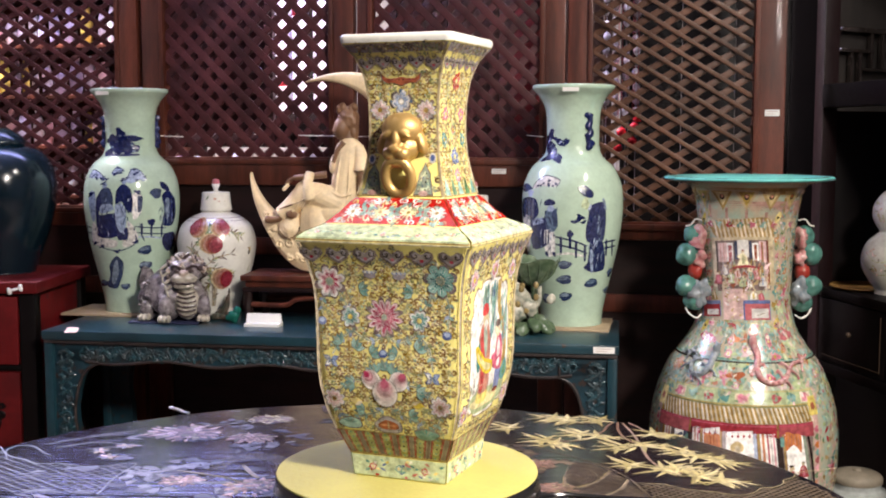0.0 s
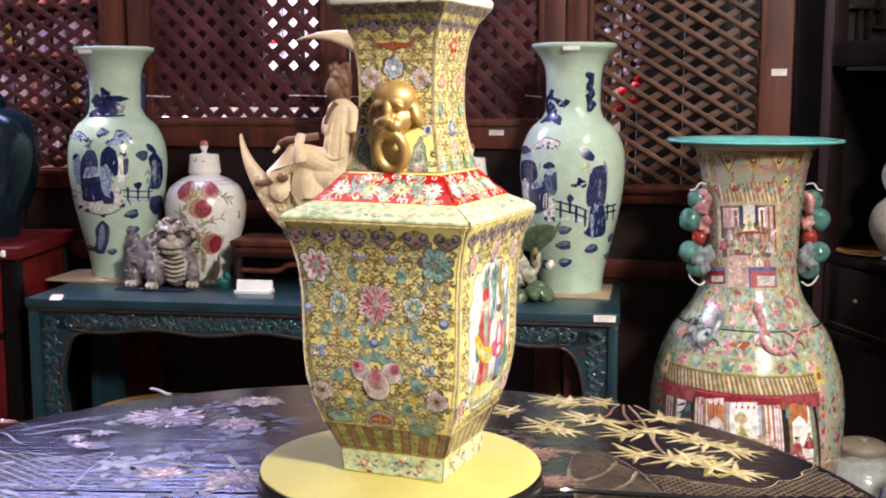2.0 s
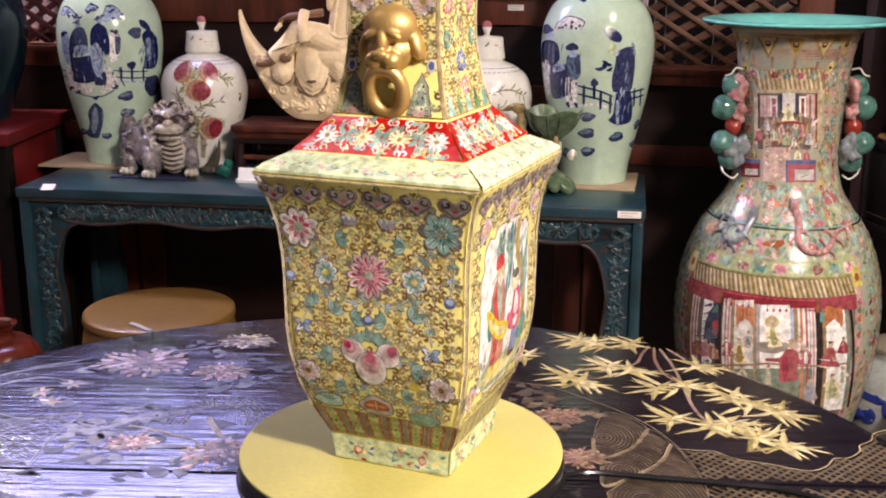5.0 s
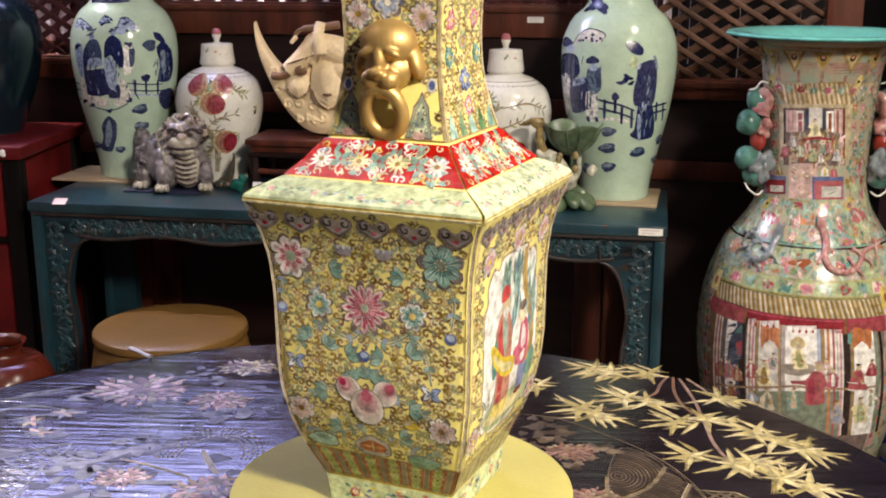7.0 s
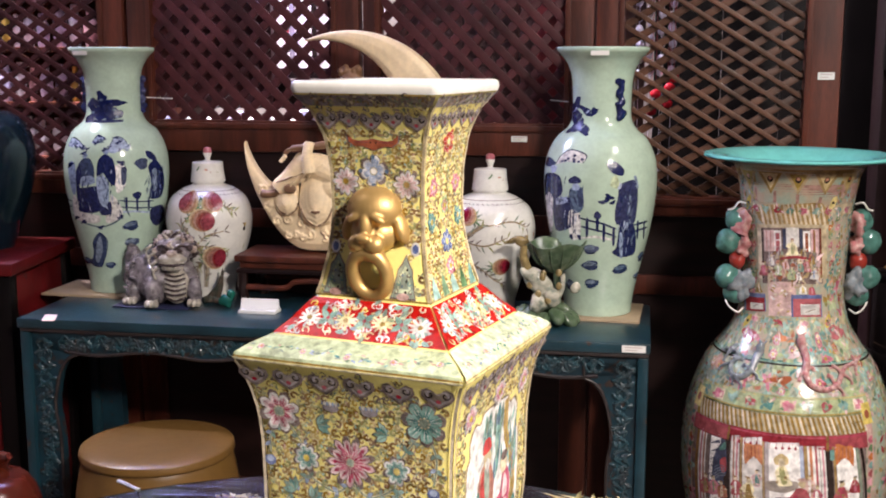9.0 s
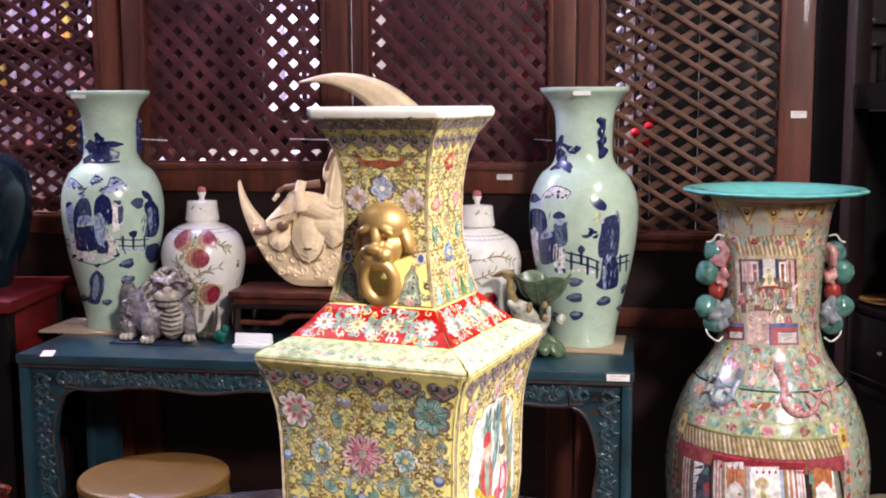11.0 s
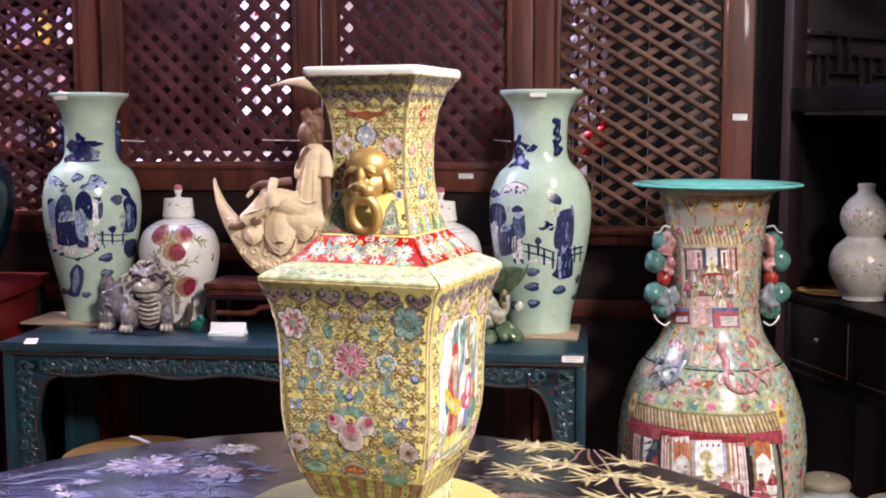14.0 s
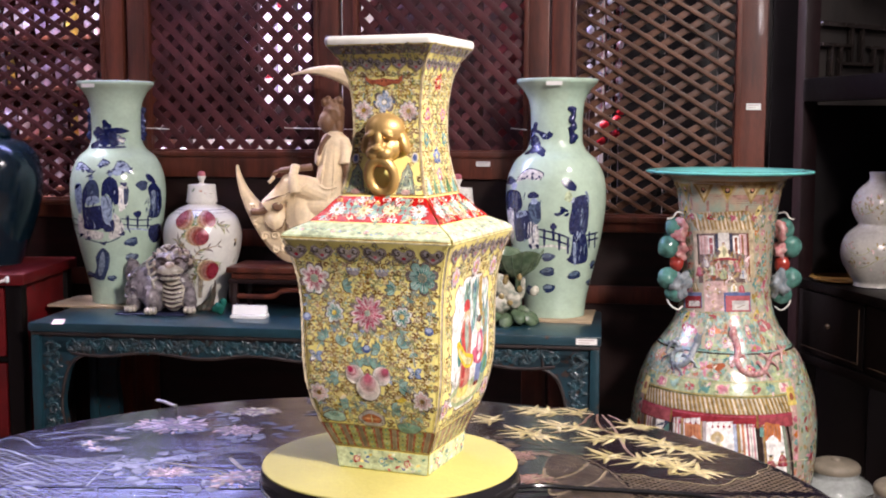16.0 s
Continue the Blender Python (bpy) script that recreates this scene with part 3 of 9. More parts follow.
JAR = [(0.0, 0.003), (0.055, 0.0), (0.060, 0.004), (0.063, 0.03), (0.078, 0.08), (0.098, 0.135), (0.107, 0.185), (0.106, 0.215), (0.094, 0.248), (0.068, 0.270), (0.045, 0.280), (0.039, 0.284), (0.038, 0.292)]


def lidded_jar(m, label):
    t = thing("lidded_jar", m, label, "jar", "peach jars")
    part("body", lathe([tuple(p) for p in spline(JAR, 5)], 64), WHITEGLAZE, t, angle=60)
    lid = part("lid", lathe([(0.0, 0.3035), (0.040, 0.2880), (0.0432, 0.2885), (0.0425, 0.296), (0.0398, 0.315), (0.0385, 0.332), (0.0380, 0.3365), (0.0360, 0.3380), (0.012, 0.3395), (0.0062, 0.342), (0.0055, 0.350), (0.0, 0.350)], 48), WHITEGLAZE, t)
    part("finial", lathe([tuple(p) for p in spline([(0.0, 0.3415), (0.0058, 0.343), (0.0066, 0.347), (0.0105, 0.356), (0.0110, 0.3605)], 4)], 24), WHITEGLAZE, lid)
    part("finial_tip", lathe([tuple(p) for p in spline([(0.0110, 0.3605), (0.0108, 0.366), (0.0080, 0.3725), (0.0, 0.3755)], 4)], 24), MATS["enamel_crimson"], lid, "rose-red finial tip")
    return t


jarL = lidded_jar(pose(-0.706, 2.840, AZ, 0, 0, 0), "white lidded porcelain jar painted with red peaches on branches")
jarR = lidded_jar(pose(0.004, 2.700, AZ, 0, 0, 25), "white lidded porcelain jar with peaches beside the green dish")

ROSE = [(0.0, 0.005), (0.130, 0.0), (0.150, 0.004), (0.156, 0.04), (0.176, 0.13), (0.207, 0.25), (0.224, 0.36), (0.225, 0.45), (0.213, 0.53), (0.182, 0.612), (0.146, 0.662), (0.121, 0.705), (0.108, 0.760), (0.108, 0.840), (0.114, 0.930), (0.122, 1.000), (0.130, 1.030), (0.140, 1.046), (0.170, 1.054), (0.196, 1.058)]
rose_vase = turned("floor_vase", pose(0.668, 2.500, 0, 0, 0, 0), ROSE, ROSEGROUND, "tall floor vase densely painted in pink, green and gold panels", "vase", segs=96)
part("rim", lathe([(0.135, 1.044), (0.165, 1.057), (0.190, 1.0585), (0.198, 1.060), (0.2, 1.063), (0.197, 1.066), (0.185, 1.067), (0.150, 1.060), (0.118, 1.03), (0.106, 0.98)], 120, wave=lambda a, k: 1 + (0.012 if k in (2, 3, 4, 5, 6) else 0) * math.cos(16 * a)), TURQ, rose_vase, "wavy turquoise rim")

gourd = turned("gourd_vase", pose(1.085, 2.660, 0.760) @ Matrix.Scale(0.94, 4), [(0.0, 0.002), (0.050, 0.0), (0.054, 0.004), (0.055, 0.014), (0.070, 0.035), (0.088, 0.070), (0.091, 0.105), (0.078, 0.140), (0.054, 0.163), (0.047, 0.172), (0.056, 0.188), (0.066, 0.215), (0.062, 0.245), (0.046, 0.270), (0.026, 0.288), (0.022, 0.300), (0.024, 0.312), (0.021, 0.314), (0.016, 0.30)], DULLWHITE, "white double-gourd porcelain vase with faint floral sprays on the black cabinet", "vase", "gourd vases")

gourd_copy_at = pose(1.232, 2.560, 0.760, 0, 0, 40)

blue_jar = turned("blue_jar", pose(-1.312, 2.850, 0.786), [(0.0, 0.002), (0.080, 0.0), (0.088, 0.005), (0.105, 0.05), (0.134, 0.13), (0.149, 0.20), (0.150, 0.255), (0.136, 0.305), (0.105, 0.338), (0.070, 0.350)], NAVYGLAZE, "large glossy dark blue lidded jar standing on the red cabinet", "jar")
part("lid", lathe([tuple(p) for p in spline([(0.0690, 0.3505), (0.072, 0.357), (0.068, 0.370), (0.048, 0.388), (0.018, 0.399), (0.0, 0.400)], 4)], 72), NAVYGLAZE, blue_jar, angle=60)

# ---- gilt mask handles of the yellow vase ----
for turn in (0, 180):
    q = Matrix.Rotation(radians(turn), 3, "Z")
    bm = bmesh.new()
    blob((0, -0.0405, 0.3450), (0.0205, 0.0175, 0.0165), bm, 32)
    blob((0, -0.0400, 0.3270), (0.0180, 0.0150, 0.0145), bm, 28)
    for sx in (-1, 1):
        blob((sx * 0.0205, -0.0385, 0.3320), (0.0052, 0.0080, 0.0120), bm, 16, turn=Matrix.Rotation(-0.3 * sx, 3, "Y"))
        blob((sx * 0.0088, -0.0555, 0.3405), (0.0075, 0.0032, 0.0030), bm, 14, turn=Matrix.Rotation(0.45 * sx, 3, "Y"))
        blob((sx * 0.0065, -0.0545, 0.3215), (0.0078, 0.0072, 0.0068), bm, 14)
        blob((sx * 0.0032, -0.0600, 0.3255), (0.0030, 0.0026, 0.0022), bm, 10)
    blob((0, -0.0550, 0.3345), (0.0050, 0.0052, 0.0110), bm, 14)
    blob((0, -0.0545, 0.3225), (0.0085, 0.0060, 0.0060), bm, 14)
    blob((0, -0.0608, 0.3265), (0.0066, 0.0036, 0.0034), bm, 14)
    blob((0, -0.0490, 0.3130), (0.0125, 0.0080, 0.0055), bm, 14)
    bm = fuse(bm, 0.0010, 3)
    bmesh.ops.rotate(bm, cent=(0, 0, 0), matrix=q, verts=bm.verts)
    mask = part("mask_handle", bm, GOLD, yellow_vase, "gilt moulded beast mask", angle=80)
    ring = [(0.0135 * math.sin(a), -0.0490 + 0.005 * math.cos(a), 0.2990 - 0.0165 * math.cos(a)) for a in (2 * math.pi * k / 36 for k in range(37))]
    bm = tube(ring, 0.0052, 12)
    bmesh.ops.rotate(bm, cent=(0, 0, 0), matrix=q, verts=bm.verts)
    part("ring", bm, GOLD, mask, "gilt ring", angle=80)

# ---- handles and dragons of the floor vase ----
G_JADE = mat("jade_green_glaze", (0.085, 0.22, 0.18), 0.15, vary=0.25, scale=60, bump=0.2)
G_PINK = mat("moulded_pink_glaze", (0.42, 0.15, 0.15), 0.2, vary=0.3, scale=90, bump=0.4, second=(0.55, 0.38, 0.34))
G_RED = glaze("enamel_orange_red", (0.26, 0.030, 0.020), 0.2)
G_LILAC = mat("lilac_glaze", (0.23, 0.25, 0.26), 0.2, vary=0.3, scale=90, bump=0.4, second=(0.14, 0.18, 0.20))
for sx in (-1, 1):
    for nm, mt, c, r, lb in (("handle_fruit", G_JADE, (0.132, -0.02, 0.925), (0.024, 0.024, 0.027), "jade green glazed fruit"),
                             ("handle_fruit", G_JADE, (0.147, -0.025, 0.880), (0.027, 0.027, 0.028), "jade green glazed fruit"),
                             ("handle_fruit", G_JADE, (0.148, -0.03, 0.804), (0.028, 0.028, 0.026), "jade green glazed fruit"),
                             ("handle_fruit", G_JADE, (0.129, -0.03, 0.768), (0.025, 0.025, 0.027), "jade green glazed fruit"),
                             ("handle_cub", G_PINK, (0.121, -0.035, 0.920), (0.016, 0.018, 0.030), "rose pink moulded cub"),
                             ("handle_cub", G_PINK, (0.121, -0.035, 0.875), (0.014, 0.016, 0.026), "rose pink moulded cub"),
                             ("handle_ball", G_RED, (0.127, -0.03, 0.840), (0.018, 0.019, 0.021), "orange-red ball"),
                             ("handle_cub", G_LILAC, (0.119, -0.045, 0.790), (0.022, 0.022, 0.034), "pale lilac moulded cub")):
        part(nm, blob((sx * c[0], c[1], c[2]), r, None, 24, 0.018 if nm == "handle_cub" else 0.004, 70 if nm == "handle_cub" else 45), mt, rose_vase, lb, angle=80)
    part("handle_tendril", tube(spline([(sx * 0.115, -0.03, 0.962), (sx * 0.13, -0.035, 0.965), (sx * 0.140, -0.035, 0.952), (sx * 0.152, -0.03, 0.948)], 5), 0.0020, 8), WHITEGLAZE, rose_vase, angle=80)
    part("handle_tendril", tube(spline([(sx * 0.112, -0.035, 0.735), (sx * 0.125, -0.045, 0.728), (sx * 0.142, -0.04, 0.738), (sx * 0.15, -0.035, 0.752)], 5), 0.0020, 8), WHITEGLAZE, rose_vase, angle=80)


def rose_r(z):
    zs, rs = [p[1] for p in ROSE[1:]], [p[0] for p in ROSE[1:]]
    return float(np.interp(z, zs, rs))


def on_rose(a, z, out=0.0):
    r = rose_r(z) + out
    return (r * math.cos(a), r * math.sin(a), z)


FRONT = -1.807      # the way that the painted panels face
COIL_A = [(0.16, 0.684), (0.20, 0.670), (0.22, 0.651), (0.19, 0.634), (0.23, 0.611), (0.36, 0.600), (0.51, 0.605), (0.63, 0.626), (0.73, 0.638), (0.91, 0.642), (1.02, 0.648)]
COIL_B = [(-0.39, 0.664), (-0.42, 0.643), (-0.44, 0.624), (-0.53, 0.609), (-0.65, 0.611), (-0.72, 0.628), (-0.68, 0.646), (-0.82, 0.653), (-0.98, 0.645)]
for turn, coil, feet, mt, lb in ((0, COIL_A, ((3, 0.12, 0.622), (3, 0.30, 0.640), (6, 0.46, 0.628), (6, 0.60, 0.592), (7, 0.74, 0.612), (7, 0.55, 0.644), (9, 0.86, 0.626), (9, 0.92, 0.656)), G_PINK, "curling rose pink moulded dragon"),
                                 (0, COIL_B, ((2, -0.34, 0.616), (2, -0.56, 0.634), (4, -0.62, 0.596), (4, -0.50, 0.594), (5, -0.88, 0.616), (5, -0.60, 0.644), (7, -0.88, 0.634), (7, -0.80, 0.666)), G_LILAC, "curling grey-lilac moulded dragon"),
                                 (math.pi, COIL_A, ((3, 0.12, 0.622), (6, 0.46, 0.628), (7, 0.74, 0.612)), G_PINK, "curling rose pink moulded dragon"),
                                 (math.pi, COIL_B, ((2, -0.34, 0.616), (4, -0.62, 0.596), (5, -0.88, 0.616)), G_LILAC, "curling grey-lilac moulded dragon")):
    fr = FRONT + turn
    run = spline(coil, 6)
    bm = tube([on_rose(fr + u, z, 0.006) for u, z in run], 0.0078, 9, taper=lambda t: 1.05 - 0.62 * t ** 1.5)
    for k, (u, z) in enumerate(run[::3]):      # scales along the back
        blob(on_rose(fr + u, z + 0.004, 0.012), (0.0042, 0.0042, 0.0040), bm, 8)
    for at_, u, z in feet:                     # short clawed legs
        u0, z0 = coil[at_]
        tube([on_rose(fr + u0, z0, 0.006), on_rose(fr + (u0 + u) / 2, (z0 + z) / 2 + 0.003, 0.009), on_rose(fr + u, z, 0.004)], 0.0040, 7, bm, taper=lambda t: 1.1 - 0.4 * t)
        for q in (-1, 0, 1):
            tube([on_rose(fr + u, z, 0.004), on_rose(fr + u + 0.022 * q, z - 0.008, 0.003)], 0.0020, 5, bm)
    hu, hz = coil[0]
    blob(on_rose(fr + hu, hz + 0.004, 0.011), (0.0095, 0.0095, 0.0140), bm, 14, 0.004, 90)
    for q in (-1, 1):
        tube([on_rose(fr + hu + 0.02 * q, hz + 0.010, 0.012), on_rose(fr + hu + 0.055 * q, hz + 0.020, 0.008)], 0.0026, 6, bm)
    part("dragon_relief", fuse(bm, 0.0019, 1), mt, rose_vase, lb, angle=80)
part("girdle", lathe([(rose_r(0.645) - 0.004, 0.640), (rose_r(0.645) + 0.0012, 0.644), (rose_r(0.648) + 0.0012, 0.648), (rose_r(0.65) - 0.004, 0.652)], 96), G_JADE, rose_vase)

# ---- red cabinet ----
CX1, CY0, CZ = -1.135, 2.62, 0.786
red_cabinet = thing("red_cabinet", pose(CX1, CY0, 0), "worn red lacquered cabinet with black frame and painted drawers", "cabinet")
part("top", box(-0.62, 0.012, -0.012, 0.40, CZ - 0.030, CZ, 0.005), REDLAC, red_cabinet)
for x0 in (-0.042, -0.61):
    for y0 in (0.0, 0.346):
        part("post", box(x0, x0 + 0.042, y0, y0 + 0.042, 0, CZ - 0.0305, 0.004), BLACKLAC, red_cabinet)
part("side_panel", box(-0.028, -0.012, 0.0425, 0.3455, 0.08, CZ - 0.031, 0.002), REDLAC, red_cabinet)
part("side_panel", box(-0.60, -0.585, 0.0425, 0.3455, 0.08, CZ - 0.031, 0.002), REDLAC, red_cabinet)
part("back_panel", box(-0.567, -0.043, 0.362, 0.372, 0.08, CZ - 0.031, 0.002), BLACKLAC, red_cabinet)
for k, (z0, z1) in enumerate(((0.566, 0.750), (0.318, 0.550), (0.070, 0.302))):
    part("rail", box(-0.567, -0.0425, 0.004, 0.036, z0 - 0.0155, z0 - 0.0005, 0.002), BLACKLAC, red_cabinet)
    for x0, x1 in ((-0.30, -0.045), (-0.565, -0.305)):
        d = part("drawer_front", box(x0, x1, -0.004, 0.016, z0 + 0.002, z1 - 0.002, 0.004), REDLAC, red_cabinet)
        bm = bmesh.new()
        for j in range(22):
            blob(((x0 + x1) / 2 + random.uniform(-0.07, 0.07), -0.0042, (z0 + z1) / 2 + random.uniform(-0.05, 0.05)), (random.uniform(0.008, 0.022), 0.0012, random.uniform(0.008, 0.020)), bm, 12, 0.006, 60)
        part("painted_motif", bm, BLACKLAC, d, "dark painted foliage")
bone = bmesh.new()
tube([(-0.058, -0.016, CZ - 0.022), (-0.030, -0.016, CZ - 0.014)], 0.004, 8, bone)
for c in ((-0.058, -0.016, CZ - 0.026), (-0.060, -0.016, CZ - 0.019), (-0.029, -0.016, CZ - 0.010), (-0.028, -0.016, CZ - 0.017)):
    blob(c, (0.006, 0.005, 0.006), bone, 10)
part("pull", bone, PAPER, red_cabinet, "small white bone-shaped pull", angle=80)

# ---- drum stool and the orange jar ----
stool = thing("drum_stool", pose(-0.715, 2.375, 0) @ Matrix.Diagonal((1, 1, 0.968, 1)), "ochre ceramic drum stool under the altar table", "stool")
part("body", lathe([tuple(p) for p in spline([(0.0, 0.0), (0.150, 0.0), (0.152, 0.02), (0.170, 0.12), (0.182, 0.22), (0.178, 0.33), (0.165, 0.41), (0.160, 0.430)], 5)], 64), STOOLY, stool)
part("seat", lathe([tuple(p) for p in spline([(0.155, 0.4305), (0.166, 0.432), (0.166, 0.444), (0.160, 0.451), (0.12, 0.456), (0.0, 0.458)], 4)], 64), STOOLY, stool)
turned("orange_jar", pose(-1.06, 2.28, 0), [(0.0, 0.0), (0.06, 0.0), (0.065, 0.01), (0.09, 0.10), (0.115, 0.24), (0.110, 0.33), (0.085, 0.38), (0.05, 0.395), (0.045, 0.41), (0.055, 0.425), (0.045, 0.42)], ORANGE, "glossy orange-brown ceramic jar on the floor", "jar")

# ---- statue on its stand ----
stand = thing("display_stand", ALT @ pose(-0.020, 0.297, AZ), "dark red-brown carved wooden display stand on the altar table", "stand")
part("top", box(-0.250, 0.215, -0.085, 0.085, 0.108, 0.124, 0.005), WOOD, stand)
part("waist", box(-0.238, 0.203, -0.075, 0.075, 0.092, 0.108, 0.002), WOOD, stand)
part("ledge", box(-0.246, 0.211, -0.082, 0.082, 0.080, 0.092, 0.004), DARKWOOD, stand)
for x in (-0.244, 0.187):
    for y in (-0.080, 0.058):
        part("leg", tube(spline([(x + 0.011, y + 0.011, 0.080), (x + 0.011, y + 0.011, 0.04), (x + (0.018 if x < 0 else 0.004), y + 0.011, 0.0)], 4), 0.0125, 8), DARKWOOD, stand)
part("stretcher", tube(spline([(-0.232, -0.069, 0.045), (-0.13, -0.069, 0.045), (-0.09, -0.069, 0.062), (0.05, -0.069, 0.062), (0.09, -0.069, 0.045), (0.198, -0.069, 0.045)], 5), 0.007, 8), WOOD, stand)
part("stretcher", tube([(-0.232, 0.069, 0.045), (0.198, 0.069, 0.045)], 0.007, 8), WOOD, stand)


def moon_statue():
    """A crescent with cloud scrolls, and a seated draped form kept to plain shapes."""
    bm = bmesh.new()
    R, e, ri, ax = 0.277, 0.092, 0.2032, radians(147.5)
    n = 64
    half = radians(30.5)
    outer, inner = [], []
    tip = R * math.cos(half)
    beta = math.atan2(R * math.sin(half), tip - e)
    for i in range(n + 1):
        s = i / n
        a = ax + half + (2 * math.pi - 2 * half) * s
        b = ax + beta + (2 * math.pi - 2 * beta) * s
        out = R * (1 + 0.10 * math.exp(-((math.degrees(a) % 360 - 243) / 22) ** 2) + 0.10 * math.exp(-((math.degrees(a) % 360 - 297) / 22) ** 2))
        outer.append((out * math.cos(a), out * math.sin(a)))
        inner.append((e * math.cos(ax) + ri * math.cos(b), e * math.sin(ax) + ri * math.sin(b)))
    rows = []
    for i in range(n + 1):
        s = i / n
        w = 0.012 + 0.034 * math.sin(math.pi * s) ** 0.8
        (ox, oz), (ix, iz) = outer[i], inner[i]
        oz = max(oz, -0.277)
        ring = []
        for q in range(12):
            a = 2 * math.pi * q / 12
            f, d = (1 + math.cos(a)) / 2, math.sin(a)
            f = 0.5 + 0.5 * math.copysign(abs(math.cos(a)) ** 0.7, math.cos(a))
            ring.append(bm.verts.new((ox * f + ix * (1 - f), w * math.copysign(abs(d) ** 0.6, d), oz * f + iz * (1 - f))))
        rows.append(ring)
    for a, b in zip(rows, rows[1:]):
        for q in range(12):
            bm.faces.new((a[q], a[(q + 1) % 12], b[(q + 1) % 12], b[q]))
    bm.faces.new(rows[0][::-1]); bm.faces.new(rows[-1])
    # cloud scrolls lying on the face of the lower body
    rnd = random.Random(4)
    for k in range(78):
        i = rnd.randint(int(n * 0.10), int(n * 0.62))
        g = rnd.uniform(0.22, 0.80)
        w = 0.012 + 0.034 * math.sin(math.pi * i / n) ** 0.8
        c = min(1.0, (2 * abs(g - 0.5)) ** (1 / 0.7))
        y = -w * math.sqrt(1 - c * c) ** 0.6
        (ox, oz), (ix, iz) = outer[i], inner[i]
        cx, cz = ox * g + ix * (1 - g), max(oz * g + iz * (1 - g), -0.255)
        r0 = min(rnd.uniform(0.008, 0.014), 0.20 * math.hypot(ox - ix, oz - iz))
        pts = [(cx + r0 * (1 - t * 0.85) * math.cos(7.5 * t + k), y - 0.0005 - 0.002 * t, cz + r0 * (1 - t * 0.85) * math.sin(7.5 * t + k)) for t in np.linspace(0, 1, 16)]
        tube(pts, 0.0030, 6, bm)
    bmesh.ops.recalc_face_normals(bm, faces=bm.faces)
    nf = len(bm.faces)
    # the draped form, cream
    def cream(c, s, tilt=0.0):
        blob((c[0], c[1], c[2]), s, bm, 20, turn=Matrix.Rotation(tilt, 3, "Y"))

    def brown(f0):
        bm.faces.ensure_lookup_table()
        for f in bm.faces[f0:]:
            f.material_index = 1
    secs = ((-0.135, -0.010, 0.064, 0.044), (-0.092, -0.012, 0.052, 0.042), (-0.045, -0.010, 0.038, 0.036), (0.000, -0.003, 0.037, 0.034), (0.040, 0.003, 0.040, 0.034), (0.066, 0.006, 0.040, 0.031), (0.082, 0.006, 0.033, 0.025), (0.095, 0.006, 0.016, 0.016))
    rows = [[bm.verts.new((cx + rx * math.cos(a), -0.012 + ry * math.sin(a), z)) for a in (2 * math.pi * k / 24 for k in range(24))] for z, cx, rx, ry in secs]
    for p, q in zip(rows, rows[1:]):
        for k in range(24):
            bm.faces.new((p[k], p[(k + 1) % 24], q[(k + 1) % 24], q[k]))
    bm.faces.new(rows[0][::-1]); bm.faces.new(rows[-1])
    tube(spline([(0.030, -0.020, 0.074), (0.041, -0.026, 0.040), (0.043, -0.030, 0.006)], 6), 0.020, 16, bm, taper=lambda t: 0.85 + 0.30 * t)   # short wide sleeve
    cream((-0.034, -0.022, 0.030), (0.012, 0.018, 0.030), 0.25)
    cream((-0.020, -0.016, -0.112), (0.086, 0.046, 0.040))
    # raised knee under cloth, running down to the foot
    tube(spline([(-0.010, -0.020, -0.088), (-0.066, -0.030, -0.062), (-0.116, -0.034, -0.050)], 6), 0.034, 16, bm, taper=lambda t: 1.12 - 0.24 * t)
    tube(spline([(-0.112, -0.034, -0.047), (-0.150, -0.034, -0.086), (-0.184, -0.032, -0.114)], 6), 0.028, 16, bm, taper=lambda t: 1.0 - 0.22 * t)
    cream((-0.114, -0.034, -0.048), (0.030, 0.028, 0.028))
    # cuff hanging from the forearm
    tube(spline([(-0.096, -0.050, 0.004), (-0.100, -0.060, -0.030), (-0.094, -0.064, -0.072)], 5), 0.0135, 10, bm, taper=lambda t: 0.9 + 0.25 * t)
    # three hanging falls of cloth with stepped hems
    falls = ((-0.158, -0.098, -0.180, 0.033, 0.046), (-0.016, -0.060, -0.168, 0.037, 0.050), (-0.080, -0.058, -0.206, 0.047, 0.056))
    for cx, top, low, hw, d in falls:
        for g, out in ((1.0, 0.0), (0.84, 0.005), (0.66, 0.009), (0.46, 0.012)):
            rows = []
            for t in np.linspace(0, 1, 14):
                k = g * hw * (max(0.0, 1 - ((t - 0.45) / 0.55) ** 3) ** (1 / 3) if t > 0.45 else 0.82 + 0.18 * t / 0.45)
                k = max(k, 0.003)
                z = top + (low - top) * (t * (0.50 + 0.50 * g))
                rows.append([bm.verts.new((cx + k * math.cos(a), -d + 0.006 * t + 0.034 * (1 - t) ** 2.2 - out * t + (0.016 if math.sin(a) > 0 else 0.007) * math.sin(a), z)) for a in (2 * math.pi * q / 18 for q in range(18))])
            for p, q in zip(rows, rows[1:]):
                for m_ in range(18):
                    bm.faces.new((p[m_], q[m_], q[(m_ + 1) % 18], p[(m_ + 1) % 18]))
            bm.faces.new(rows[0]); bm.faces.new(rows[-1][::-1])
    # folds down the front and round the sleeve
    for x0, x1 in ((-0.020, -0.030), (0.012, 0.006)):
        tube(spline([(x0 * 0.7 + 0.004, -0.042, 0.060), (x0, -0.047, 0.0), (x1, -0.050, -0.075)], 5), 0.0020, 6, bm, taper=lambda t: 0.5 + 0.6 * math.sin(math.pi * t))
